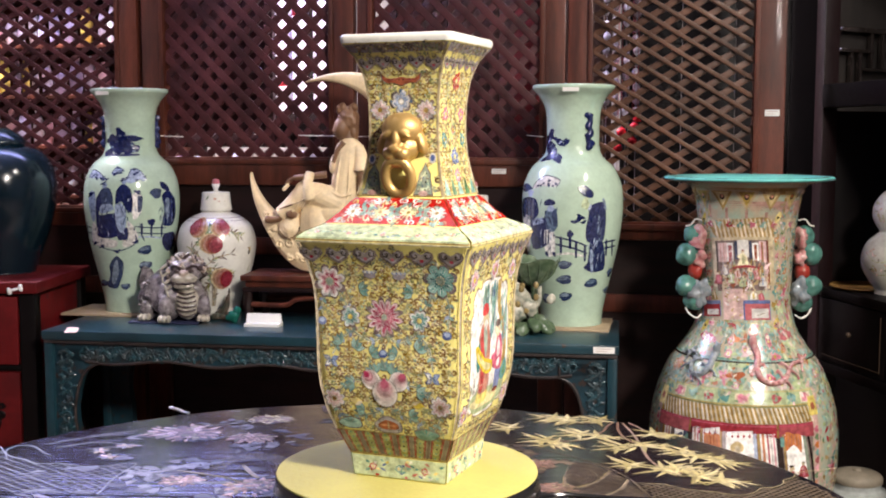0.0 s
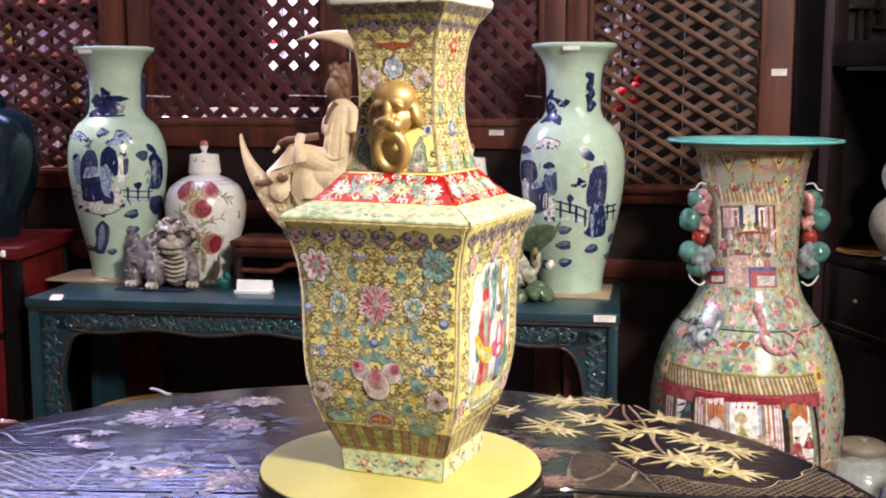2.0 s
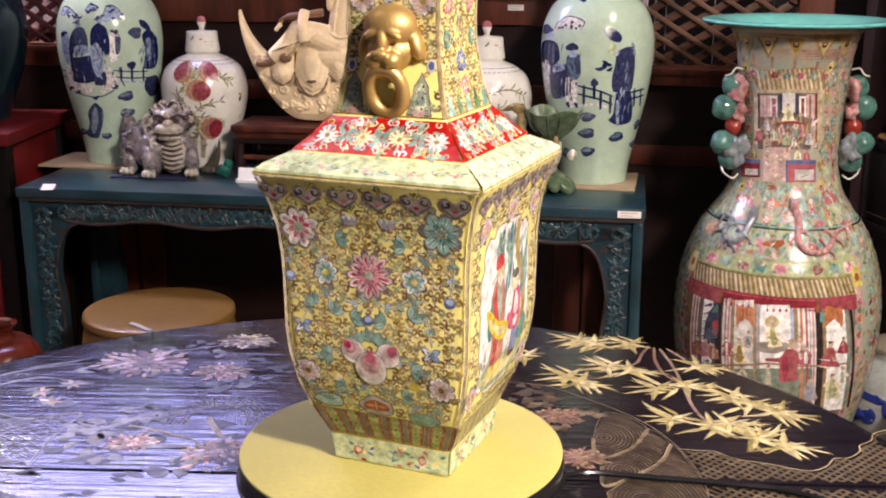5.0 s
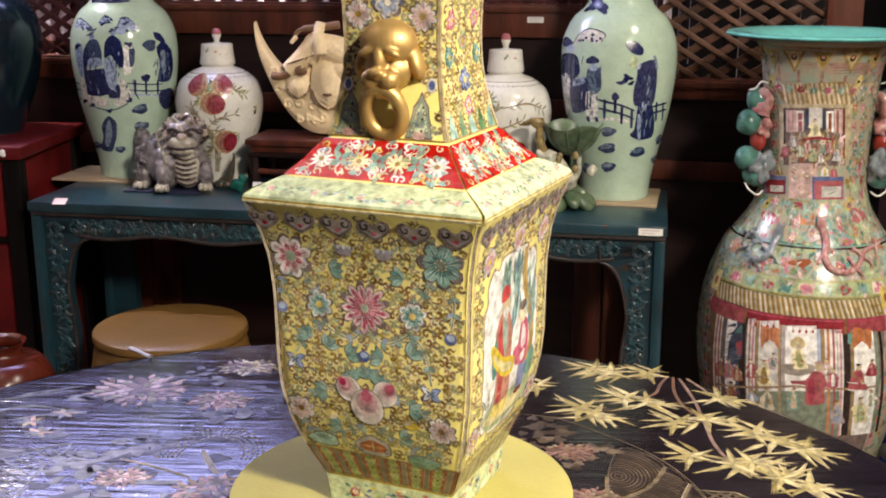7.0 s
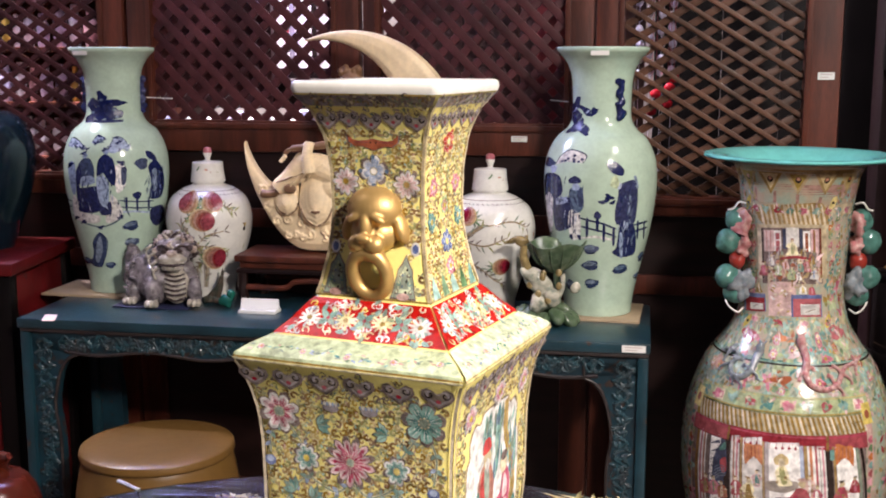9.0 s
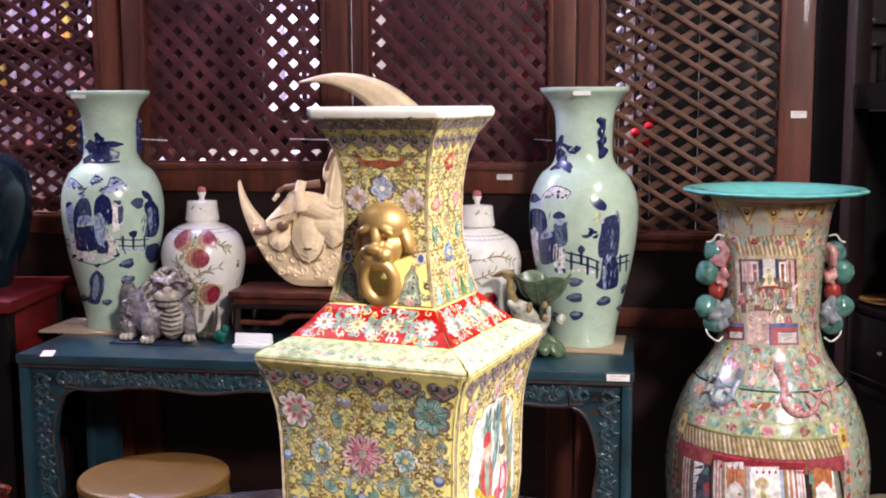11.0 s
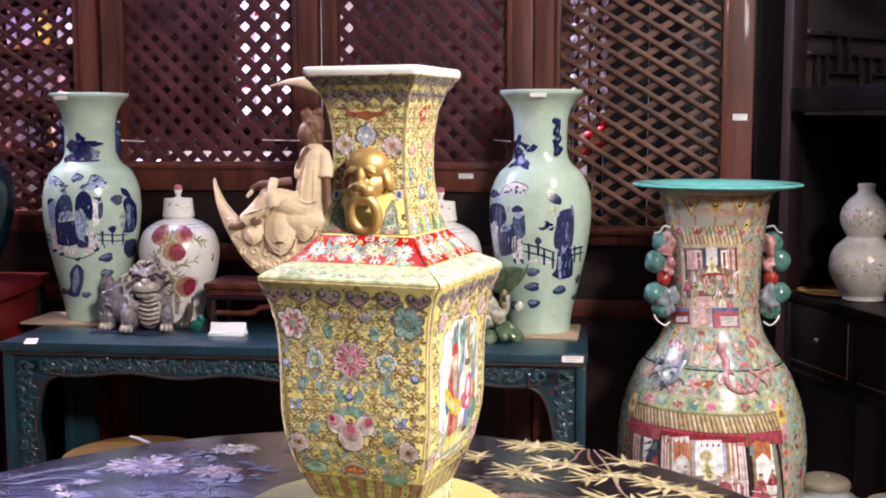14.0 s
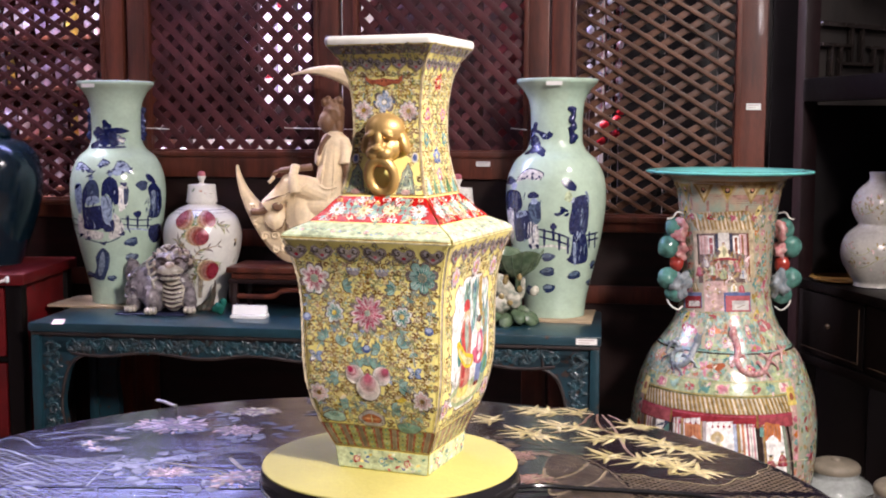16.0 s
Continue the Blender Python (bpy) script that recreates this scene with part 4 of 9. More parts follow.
    for k in range(3):
        tube(spline([(-0.060 - 0.018 * k, -0.062, -0.048 - 0.003 * k), (-0.085 - 0.020 * k, -0.066, -0.066 - 0.008 * k), (-0.100 - 0.022 * k, -0.062, -0.088 - 0.008 * k)], 4), 0.0022, 6, bm)
    tube(spline([(-0.034, -0.052, -0.050), (-0.010, -0.056, -0.062), (0.022, -0.050, -0.056)], 5), 0.0030, 6, bm)
    nb = len(bm.faces)
    # bare parts and carved edges, brown
    blob((-0.014, -0.016, 0.122), (0.0225, 0.025, 0.032), bm, 20)
    blob((-0.036, -0.018, 0.117), (0.005, 0.006, 0.008), bm, 10)
    blob((0.003, -0.006, 0.146), (0.030, 0.029, 0.034), bm, 20, 0.008, 70)
    blob((0.018, -0.004, 0.116), (0.013, 0.021, 0.038), bm, 14, 0.004, 70)
    for k in range(5):
        blob((-0.022 + 0.011 * k, -0.012, 0.176 + 0.005 * math.sin(2.1 * k)), (0.009, 0.015, 0.013), bm, 12, 0.003, 90)
    tube([(0.000, -0.012, 0.112), (0.005, -0.012, 0.084)], 0.0145, 10, bm)
    tube(spline([(-0.004, -0.034, 0.086), (-0.022, -0.036, 0.062), (-0.034, -0.036, 0.030)], 5), 0.0090, 10, bm, taper=lambda t: 1.0 - 0.4 * t)
    tube(spline([(0.042, -0.030, 0.014), (0.046, -0.034, -0.050), (0.044, -0.038, -0.116)], 6), 0.0112, 12, bm)
    blob((0.046, -0.042, -0.122), (0.015, 0.012, 0.008), bm, 12)
    tube(spline([(-0.052, -0.036, -0.002), (-0.102, -0.046, -0.008), (-0.142, -0.046, -0.012)], 6), 0.0098, 12, bm, taper=lambda t: 1.05 - 0.25 * t)
    for k in range(3):
        tube(spline([(-0.142, -0.050 + 0.005 * k, -0.012), (-0.156, -0.050 + 0.005 * k, -0.018 - 0.002 * k), (-0.163, -0.050 + 0.005 * k, -0.032)], 4), 0.0040, 7, bm)
    tube(spline([(-0.176, -0.036, -0.118), (-0.202, -0.036, -0.128), (-0.228, -0.034, -0.128)], 4), 0.0100, 8, bm)
    blob((-0.146, -0.058, -0.112), (0.017, 0.006, 0.012), bm, 12)
    tube(spline([(-0.184, -0.050, -0.098), (-0.150, -0.062, -0.086), (-0.110, -0.066, -0.072), (-0.088, -0.064, -0.055)], 5), 0.0018, 6, bm)
    for cx, top, low, hw, d in falls:
        zc, zh = top + (low - top) * 0.45, (top - low) * 0.55
        tube([(cx + hw * 0.97 * math.cos(a), -d - 0.001, zc + zh * 0.97 * math.sin(a)) for a in np.linspace(math.pi * 1.08, math.pi * 1.92, 19)], 0.0013, 6, bm)
    blob((-0.080, -0.066, -0.168), (0.012, 0.004, 0.004), bm, 10)
    brown(nb)
    tube([(-0.156, -0.052, -0.030), (-0.172, -0.050, -0.046)], 0.0055, 8, bm)
    return fuse(bm, 0.0021, 2)


statue_z = AZ + 0.124 + 0.278 * 0.965
solid("moon_statue", moon_statue(), [STONE, SKIN], pose(-0.331, 2.765, statue_z, 0, 0, -5) @ Matrix.Scale(0.965, 4), "cream carved crescent statue with a seated draped form", "statue")


def lion_statue():
    """A crouching beast: bulky body behind, banded chest, broad jaw and a curled mane."""
    bm = bmesh.new()

    def tint(f0, k):
        bm.faces.ensure_lookup_table()
        for f in bm.faces[f0:]:
            f.material_index = k
    rnd = random.Random(7)
    blob((-0.060, 0.030, 0.064), (0.052, 0.062, 0.054), bm, 28, 0.012, 40)
    blob((-0.030, -0.010, 0.050), (0.040, 0.040, 0.048), bm, 24, 0.008, 45)
    blob((0.022, -0.004, 0.056), (0.040, 0.036, 0.050), bm, 24, 0.006, 45)
    blob((0.012, -0.016, 0.124), (0.043, 0.036, 0.034), bm, 24, 0.008, 60)
    blob((-0.034, -0.046, 0.032), (0.018, 0.018, 0.034), bm, 16, 0.004, 60)
    blob((0.060, -0.036, 0.034), (0.017, 0.018, 0.034), bm, 16, 0.004, 60)
    blob((-0.086, 0.000, 0.026), (0.022, 0.026, 0.028), bm, 16, 0.006, 60)
    blob((-0.104, 0.060, 0.098), (0.018, 0.020, 0.030), bm, 14, 0.010, 60)
    for k in range(26):        # raised locks along the flank
        a = rnd.uniform(0, 6.28)
        c = Vector((-0.062 + rnd.uniform(-0.040, 0.034), -0.020 + rnd.uniform(-0.008, 0.012), 0.062 + rnd.uniform(-0.030, 0.038)))
        tube([c + Vector((0.009 * (1 - t) * math.cos(a + 5 * t), 0, 0.009 * (1 - t) * math.sin(a + 5 * t))) for t in np.linspace(0, 1, 8)], 0.0030, 5, bm)
    # mane
    for k in range(86):
        a, b = rnd.uniform(0, 2 * math.pi), rnd.uniform(-0.5, 1.35)
        c = Vector((0.012 + 0.047 * math.cos(a) * math.cos(b), -0.012 + 0.038 * math.sin(a) * math.cos(b), 0.124 + 0.038 * math.sin(b)))
        if c.y < -0.036 and c.z < 0.140:
            continue
        pts = [c + Vector((0.008 * math.cos(5 * t + k), 0.004 * math.sin(5 * t + k), 0.009 * math.sin(4 * t + k * 0.7))) * (1 - 0.6 * t) for t in np.linspace(0, 1, 7)]
        f0 = len(bm.faces)
        tube(pts, 0.0040, 5, bm)
        tint(f0, (1, 3, 1, 2)[k % 4])
    for k, (x, z) in enumerate(((-0.040, 0.112), (-0.034, 0.094), (-0.044, 0.130), (-0.030, 0.080))):
        f0 = len(bm.faces)
        tube(spline([(x + 0.014, -0.044, z + 0.012), (x, -0.048, z), (x + 0.004, -0.050, z - 0.016)], 4), 0.0042, 6, bm, taper=lambda t: 1.1 - 0.6 * t)
        tint(f0, 2)
    # jaw, chest and paws, cream
    f0 = len(bm.faces)
    blob((0.014, -0.048, 0.108), (0.032, 0.018, 0.016), bm, 20, 0.004, 70)
    blob((0.014, -0.050, 0.090), (0.026, 0.014, 0.009), bm, 16, 0.003, 70)
    blob((0.018, -0.036, 0.046), (0.030, 0.018, 0.042), bm, 20)
    for cx, cy in ((-0.034, -0.064), (0.060, -0.052), (-0.092, -0.026)):
        for q in (-1, 0, 1):
            blob((cx + 0.010 * q, cy - 0.004 * (q == 0), 0.009), (0.0068, 0.013, 0.009), bm, 10)
    tint(f0, 2)
    f0 = len(bm.faces)
    tube(spline([(-0.016, -0.058, 0.099), (0.014, -0.066, 0.097), (0.044, -0.058, 0.099)], 5), 0.0024, 6, bm)
    for k in range(6):
        z = 0.016 + 0.0112 * k
        tube(spline([(-0.006, -0.047, z + 0.004), (0.018, -0.0545, z - 0.001), (0.042, -0.047, z + 0.004)], 4), 0.0022, 6, bm)
    for sx in (-1, 1):
        blob((0.014 + sx * 0.018, -0.050, 0.128), (0.0075, 0.005, 0.005), bm, 10)
        tube(spline([(0.014 + sx * 0.006, -0.052, 0.132), (0.014 + sx * 0.020, -0.050, 0.141), (0.014 + sx * 0.034, -0.040, 0.136)], 4), 0.0036, 6, bm)
    tint(f0, 3)
    f0 = len(bm.faces)
    blob((0.014, -0.056, 0.122), (0.012, 0.010, 0.009), bm, 12)
    tint(f0, 1)
    return fuse(bm, 0.0016, 1)


cloth = thing("blue_cloth", ALT @ pose(-0.448, 0.225, AZ), "small dark blue cloth mat under the lion statue", "cloth")
part("mat", box(-0.105, 0.085, -0.085, 0.060, 0.0, 0.004, 0.0015), glaze("dark_blue_cloth", (0.008, 0.011, 0.045), 0.7), cloth)
solid("lion_statue", lion_statue(), [DOGGREY, DOGTAN, DOGCREAM, DOGDARK], ALT @ pose(-0.428, 0.210, AZ + 0.0035, 0, 0, 10) @ Matrix.Scale(1.06, 4), "small crouching grey and violet glazed lion statue", "statue")
orn = bmesh.new()
for k in range(9):             # overlapping plumes that lean back from the foot
    a = 0.55 + 0.10 * k
    ln = 0.060 + 0.012 * math.sin(1.7 * k)
    tube(spline([(-0.030 + 0.004 * k, 0.003 * (k % 3), 0.006), (-0.026 + 0.004 * k + 0.4 * ln * math.cos(a), 0.004 * (k % 3), 0.012 + 0.5 * ln * math.sin(a)), (-0.030 + 0.004 * k + 0.75 * ln * math.cos(a), 0.006 * (k % 3), 0.016 + ln * math.sin(a))], 4), 0.0062, 6, orn, taper=lambda t: 0.8 + 0.5 * t - 1.1 * t * t)
for k in range(5):
    blob((-0.026 + 0.013 * k, -0.004, 0.008), (0.011, 0.010, 0.009), orn, 10, 0.005, 60)
solid("feather_ornament", orn, mat("brown_green_glaze", (0.085, 0.055, 0.040), 0.3, vary=0.3, scale=40, second=(0.030, 0.050, 0.038)), ALT @ pose(-0.325, 0.235, AZ), "small brown and green glazed feathery ornament", "ornament")
gm = bmesh.new()
blob((0, 0, 0.016), (0.018, 0.014, 0.016), gm, 14, 0.006, 60)
blob((0.012, 0.0, 0.034), (0.010, 0.010, 0.010), gm, 12, 0.004, 60)
solid("green_ornament", gm, glaze("bottle_green_glaze", (0.01, 0.10, 0.075), 0.12), ALT @ pose(-0.283, 0.19, AZ), "tiny dark green glass-like ornament", "ornament")


def leaf_dish():
    """A lotus-leaf cup on a stem, with a perched bird shape at its foot."""
    bm = bmesh.new()
    n = 40
    rings = []
    for r, z in ((0.006, 0.118), (0.025, 0.125), (0.045, 0.145), (0.060, 0.170), (0.068, 0.186), (0.066, 0.187), (0.055, 0.168), (0.03, 0.140), (0.004, 0.130)):
        rings.append([bm.verts.new((0.02 + r * math.cos(a) * (1 + 0.06 * math.sin(5 * a)), r * math.sin(a) * 0.9 * (1 + 0.06 * math.sin(5 * a + 1)), z + 0.006 * math.sin(4 * a) * (r / 0.068) ** 2)) for a in (2 * math.pi * k / n for k in range(n))])
    for a, b in zip(rings, rings[1:]):
        for k in range(n):
            bm.faces.new((a[k], a[(k + 1) % n], b[(k + 1) % n], b[k]))
    bm.faces.new(rings[0][::-1]); bm.faces.new(rings[-1])
    tube(spline([(0.03, 0.01, 0.0), (0.026, 0.01, 0.06), (0.022, 0, 0.122)], 5), 0.008, 8, bm)
    rnd = random.Random(17)
    for k in range(11):        # lapping leaves of the foot
        a = 2 * math.pi * k / 11
        blob((0.056 * math.cos(a), 0.034 * math.sin(a), 0.014 + 0.010 * (k % 2)), (0.026, 0.018, 0.014), bm, 12, 0.010, 60, Matrix.Rotation(a, 3, "Z") @ Matrix.Rotation(0.5, 3, "Y"))
    for k in range(14):
        a = 2 * math.pi * k / 14
        r0 = 0.064
        tube(spline([(0.02 + r0 * 1.02 * math.cos(a), r0 * 0.92 * math.sin(a), 0.183), (0.02 + 0.048 * math.cos(a), 0.044 * math.sin(a), 0.146), (0.02 + 0.014 * math.cos(a), 0.014 * math.sin(a), 0.120)], 4), 0.0016, 5, bm)
    nf = len(bm.faces)
    # the bird: body, folded wings and tail, mottled
    blob((-0.018, -0.020, 0.098), (0.024, 0.022, 0.046), bm, 20, 0.006, 50, Matrix.Rotation(-0.75, 3, "Y"))
    blob((-0.034, -0.034, 0.112), (0.014, 0.012, 0.032), bm, 16, 0.006, 60, Matrix.Rotation(-0.85, 3, "Y"))
    blob((0.010, -0.032, 0.070), (0.018, 0.014, 0.026), bm, 16, 0.006, 60, Matrix.Rotation(-0.4, 3, "Y"))
    blob((-0.018, -0.030, 0.054), (0.020, 0.016, 0.022), bm, 14, 0.008, 60)
    tube(spline([(0.020, -0.030, 0.060), (0.034, -0.030, 0.090), (0.036, -0.026, 0.120)], 4), 0.008, 8, bm, taper=lambda t: 1.1 - 0.5 * t)
    tube(spline([(-0.030, -0.026, 0.030), (-0.060, -0.028, 0.022), (-0.078, -0.030, 0.010)], 4), 0.009, 8, bm)
    blob((0.064, -0.020, 0.088), (0.012, 0.006, 0.014), bm, 10, 0.004, 80, Matrix.Rotation(0.5, 3, "Y"))
    bm.faces.ensure_lookup_table()
    for f in bm.faces[nf:]:
        f.material_index = 1
    nf = len(bm.faces)
    tube(spline([(-0.044, -0.026, 0.130), (-0.052, -0.026, 0.156), (-0.052, -0.026, 0.184)], 4), 0.0105, 10, bm, taper=lambda t: 1.1 - 0.35 * t)
    blob((-0.060, -0.026, 0.194), (0.020, 0.013, 0.012), bm, 14, 0.006, 60)
    tube([(-0.076, -0.026, 0.194), (-0.096, -0.026, 0.188)], 0.0075, 8, bm, taper=lambda t: 1 - 0.75 * t)
    for k in range(9):
        blob((rnd.uniform(-0.05, 0.03), -0.040 + rnd.uniform(-0.003, 0.003), rnd.uniform(0.06, 0.125)), (0.007, 0.003, 0.009), bm, 8)
    bm.faces.ensure_lookup_table()
    for f in bm.faces[nf:]:
        f.material_index = 2
    return bm


solid("leaf_dish", leaf_dish(), [mat("bronze_green_glaze", (0.060, 0.100, 0.050), 0.18, vary=0.3, scale=30, bump=0.3, bscale=90, second=(0.16, 0.21, 0.13)), mat("mottled_grey_green_glaze", (0.56, 0.53, 0.42), 0.2, vary=0.25, scale=55, second=(0.13, 0.16, 0.12)), mat("ochre_green_glaze", (0.32, 0.24, 0.10), 0.25, vary=0.3, scale=60)], pose(0.135, 2.560, AZ), "green glazed leaf dish with a perched bird shape", "ornament")

# ---- boards, cards and tags ----
solid("board", box(-0.135, 0.135, -0.09, 0.09, 0, 0.0065, 0.001), BOARD, pose(-0.985, 2.862, AZ, 0, 0, -9), "thin tan board under a celadon vase", "board", "boards under the vases")
solid("board", box(-0.105, 0.105, -0.10, 0.09, 0, 0.0065, 0.001), BOARD, pose(0.258, 2.680, AZ, 0, 0, -9), "thin tan board under a celadon vase", "board", "boards under the vases")
solid("card", box(-0.046, 0.046, -0.022, 0.022, 0, 0.008, 0.001), PAPER, ALT @ pose(-0.188, 0.155, AZ), "small white card lying on the altar table", "card", "price cards")
card = thing("price_card", ALT @ pose(-0.188, 0.160, AZ + 0.0085), "white folded blank price card on the altar table", "card", "price cards")
bm = box(-0.046, 0.046, -0.0006, 0.0006, 0, 0.024, 0)
bmesh.ops.rotate(bm, cent=(0, 0, 0), matrix=Matrix.Rotation(radians(-18), 3, "X"), verts=bm.verts)
bmesh.ops.translate(bm, vec=(0, -0.008, 0), verts=bm.verts)
part("front_leaf", bm, PAPER, card, smooth=False)
bm = box(-0.046, 0.046, -0.0006, 0.0006, 0, 0.024, 0)
bmesh.ops.rotate(bm, cent=(0, 0, 0), matrix=Matrix.Rotation(radians(18), 3, "X"), verts=bm.verts)
bmesh.ops.translate(bm, vec=(0, 0.008, 0), verts=bm.verts)
part("back_leaf", bm, PAPER, card, smooth=False)


def tag(m, w, h, label, material=PAPER, bars=2):
    t = thing("price_tag", m, label, "tag", "price tags")
    part("paper", box(-w / 2, w / 2, -0.0008, 0, -h / 2, h / 2, 0), material, t, smooth=False)
    for k in range(bars):
        z = h * (0.22 - 0.40 * k)
        part("print_bar", box(-w * 0.38, w * (0.35 - 0.2 * (k % 2)), -0.0013, -0.0009, z - h * 0.07, z + h * 0.07, 0), MATS["pale_print"], t, smooth=False)
    return t


mat("pale_print", (0.50, 0.42, 0.40), 0.8, vary=0.05)
tag(WALL @ pose(0.0, -0.0275, 1.066), 0.040, 0.014, "small white paper price tag on the screen's rail")
tag(WALL @ pose(0.727, -0.0240, 1.224), 0.038, 0.017, "small white paper price tag on the wooden stile")
tag(ALT @ pose(0.690, -0.0012, AZ - 0.012), 0.050, 0.015, "white paper price tag on the teal table's edge")
tag(ALT @ pose(-0.645, 0.008, AZ + 0.0015, -70, 0, 8), 0.030, 0.026, "pink paper price tag at the table's corner", PINKPAPER, 0)
tag(pose(0.245, 2.5735, AZ + 0.606, 8, 0, 0), 0.040, 0.010, "small white paper price tag on the celadon rim", PAPER, 0)
tag(pose(-0.995, 2.7785, AZ + 0.606, 8, 0, -14), 0.040, 0.010, "small white paper price tag on the celadon rim", PAPER, 0)
slip = bmesh.new()
tube(spline([(-0.015, 0.010, 0.010), (-0.004, 0.003, 0.009), (0.006, -0.002, 0.005), (0.015, -0.006, 0.003)], 4), 0.0032, 6, slip)
bmesh.ops.scale(slip, vec=(1, 1, 0.6), verts=slip.verts)
solid("paper_slip", slip, PAPER, pose(-0.387, 1.240, TZ), "curled white paper slip at the round table's edge", "paper")
string = thing("securing_string", WALL @ pose(0, 0, 0), "thin pale nylon string holding the vases back", "string")
for u0, u1 in ((-1.00, -0.90), (-0.56, -0.33), (0.08, 0.125)):
    part("strand", tube([(u0, -0.07, 1.165), ((u0 + u1) / 2, -0.07, 1.163), (u1, -0.07, 1.161)], 0.0013, 6), PAPER, string)

# ---- black cabinet and the things round it ----
CB = pose(0.925, 2.875, 0, 0, 0, 14)
black_cabinet = thing("black_cabinet", CB, "tall black lacquered open cabinet with a deep shelf and drawers", "cabinet")
for y0 in (-0.045, -1.05):
    part("post", box(0.0, 0.045, y0, y0 + 0.045, 0, 2.1, 0.004), MAROON, black_cabinet)
    part("post", box(0.45, 0.495, y0, y0 + 0.045, 0, 2.1, 0.004), BLACKLAC, black_cabinet)
part("side_panel", box(0.0455, 0.4495, -0.030, -0.012, 0.58, 1.23, 0.002), BLACKLAC, black_cabinet)
part("back_panel", box(0.470, 0.482, -1.0045, -0.0455, 0.1, 1.23, 0.002), BLACKLAC, black_cabinet)
part("shelf", box(0.002, 0.468, -1.0045, -0.0455, 0.733, 0.758, 0.004), BLACKLAC, black_cabinet)
part("rail", box(-0.004, 0.045, -1.0045, -0.0455, 1.238, 1.300, 0.004), BLACKLAC, black_cabinet)
part("shelf_board", box(0.0455, 0.468, -1.0045, -0.0455, 1.255, 1.273, 0.003), BLACKLAC, black_cabinet)
part("shelf_edge", box(0.463, 0.4675, -0.90, -0.05, 0.925, 0.930, 0), MAROON, black_cabinet)
GILTLINE = mat("dull_gilt_line", (0.050, 0.029, 0.016), 0.5, vary=0.2)
for y1, y0 in ((-0.048, -0.36), (-0.366, -0.68), (-0.686, -1.002)):
    d = part("drawer", box(0.006, 0.024, y0, y1, 0.560, 0.730, 0.003), BLACKLAC, black_cabinet)
    fr = box(0.0042, 0.0062, y0 + 0.02, y1 - 0.02, 0.575, 0.5775, 0)
    box(0.0042, 0.0062, y0 + 0.02, y0 + 0.0225, 0.5780, 0.715, 0, fr)
    part("gilt_line", fr, GILTLINE, d)
    part("knob", blob((0.0, (y0 + y1) / 2, 0.65), (0.007, 0.007, 0.007), None, 12), GILTLINE, d)
part("rail", box(0.004, 0.04, -1.0045, -0.0455, 0.530, 0.557, 0.003), BLACKLAC, black_cabinet)
tray = thing("round_tray", CB @ pose(0.10, -0.13, 0.758), "thin ochre wooden tray on the cabinet's shelf", "tray")
part("tray_disc", lathe([(0.0, 0.0), (0.085, 0.0), (0.10, 0.008), (0.098, 0.010), (0.084, 0.004), (0.0, 0.003)], 48), STOOLY, tray)
mat("worn_black_bar", (0.020, 0.015, 0.013), 0.25, vary=0.3, scale=20, coat=0.3)
bs = thing("fretwork_screen", pose(1.035, 2.960, 0, 0, 0, 37), "brown panelled screen with a dark fretwork gallery", "screen")
part("panel", box(-0.02, 0.75, 0.03, 0.045, 0.9, 2.1, 0.002), PANELBROWN, bs)
for x0, x1, z0, z1 in ((-0.01, 0.75, 1.452, 1.466), (-0.01, 0.13, 1.396, 1.406), (0.21, 0.75, 1.396, 1.406), (0.08, 0.24, 1.346, 1.355), (0.30, 0.44, 1.346, 1.355)):
    part("fret_bar", box(x0, x1, 0.006, 0.024, z0, z1, 0.003), MATS["worn_black_bar"], bs)
for x, z0, z1 in ((0.03, 1.30, 1.3955), (0.07, 1.30, 1.3955), (0.12, 1.3555, 1.4515), (0.17, 1.3555, 1.4515), (0.23, 1.30, 1.3955), (0.28, 1.30, 1.3955), (0.34, 1.3555, 1.3955), (0.39, 1.30, 1.3455), (0.45, 1.4065, 1.4515), (0.50, 1.30, 1.3955)):
    part("fret_bar", box(x, x + 0.011, 0.007, 0.023, z0, z1, 0.003), MATS["worn_black_bar"], bs)
part("fret_bar", box(-0.01, 0.75, 0.005, 0.026, 1.280, 1.2995, 0.002), MATS["worn_black_bar"], bs)

COBALT = glaze("cobalt_blue", (0.02, 0.035, 0.20), 0.18)
# white porcelain with the jars' floor shadow put into its grey
SHADEWARE = glaze("greyish_porcelain", (0.36, 0.38, 0.36), 0.18, vary=0.12)
BISQUE = mat("unglazed_bisque", (0.27, 0.23, 0.17), 0.6, vary=0.15, scale=20, bump=0.2)


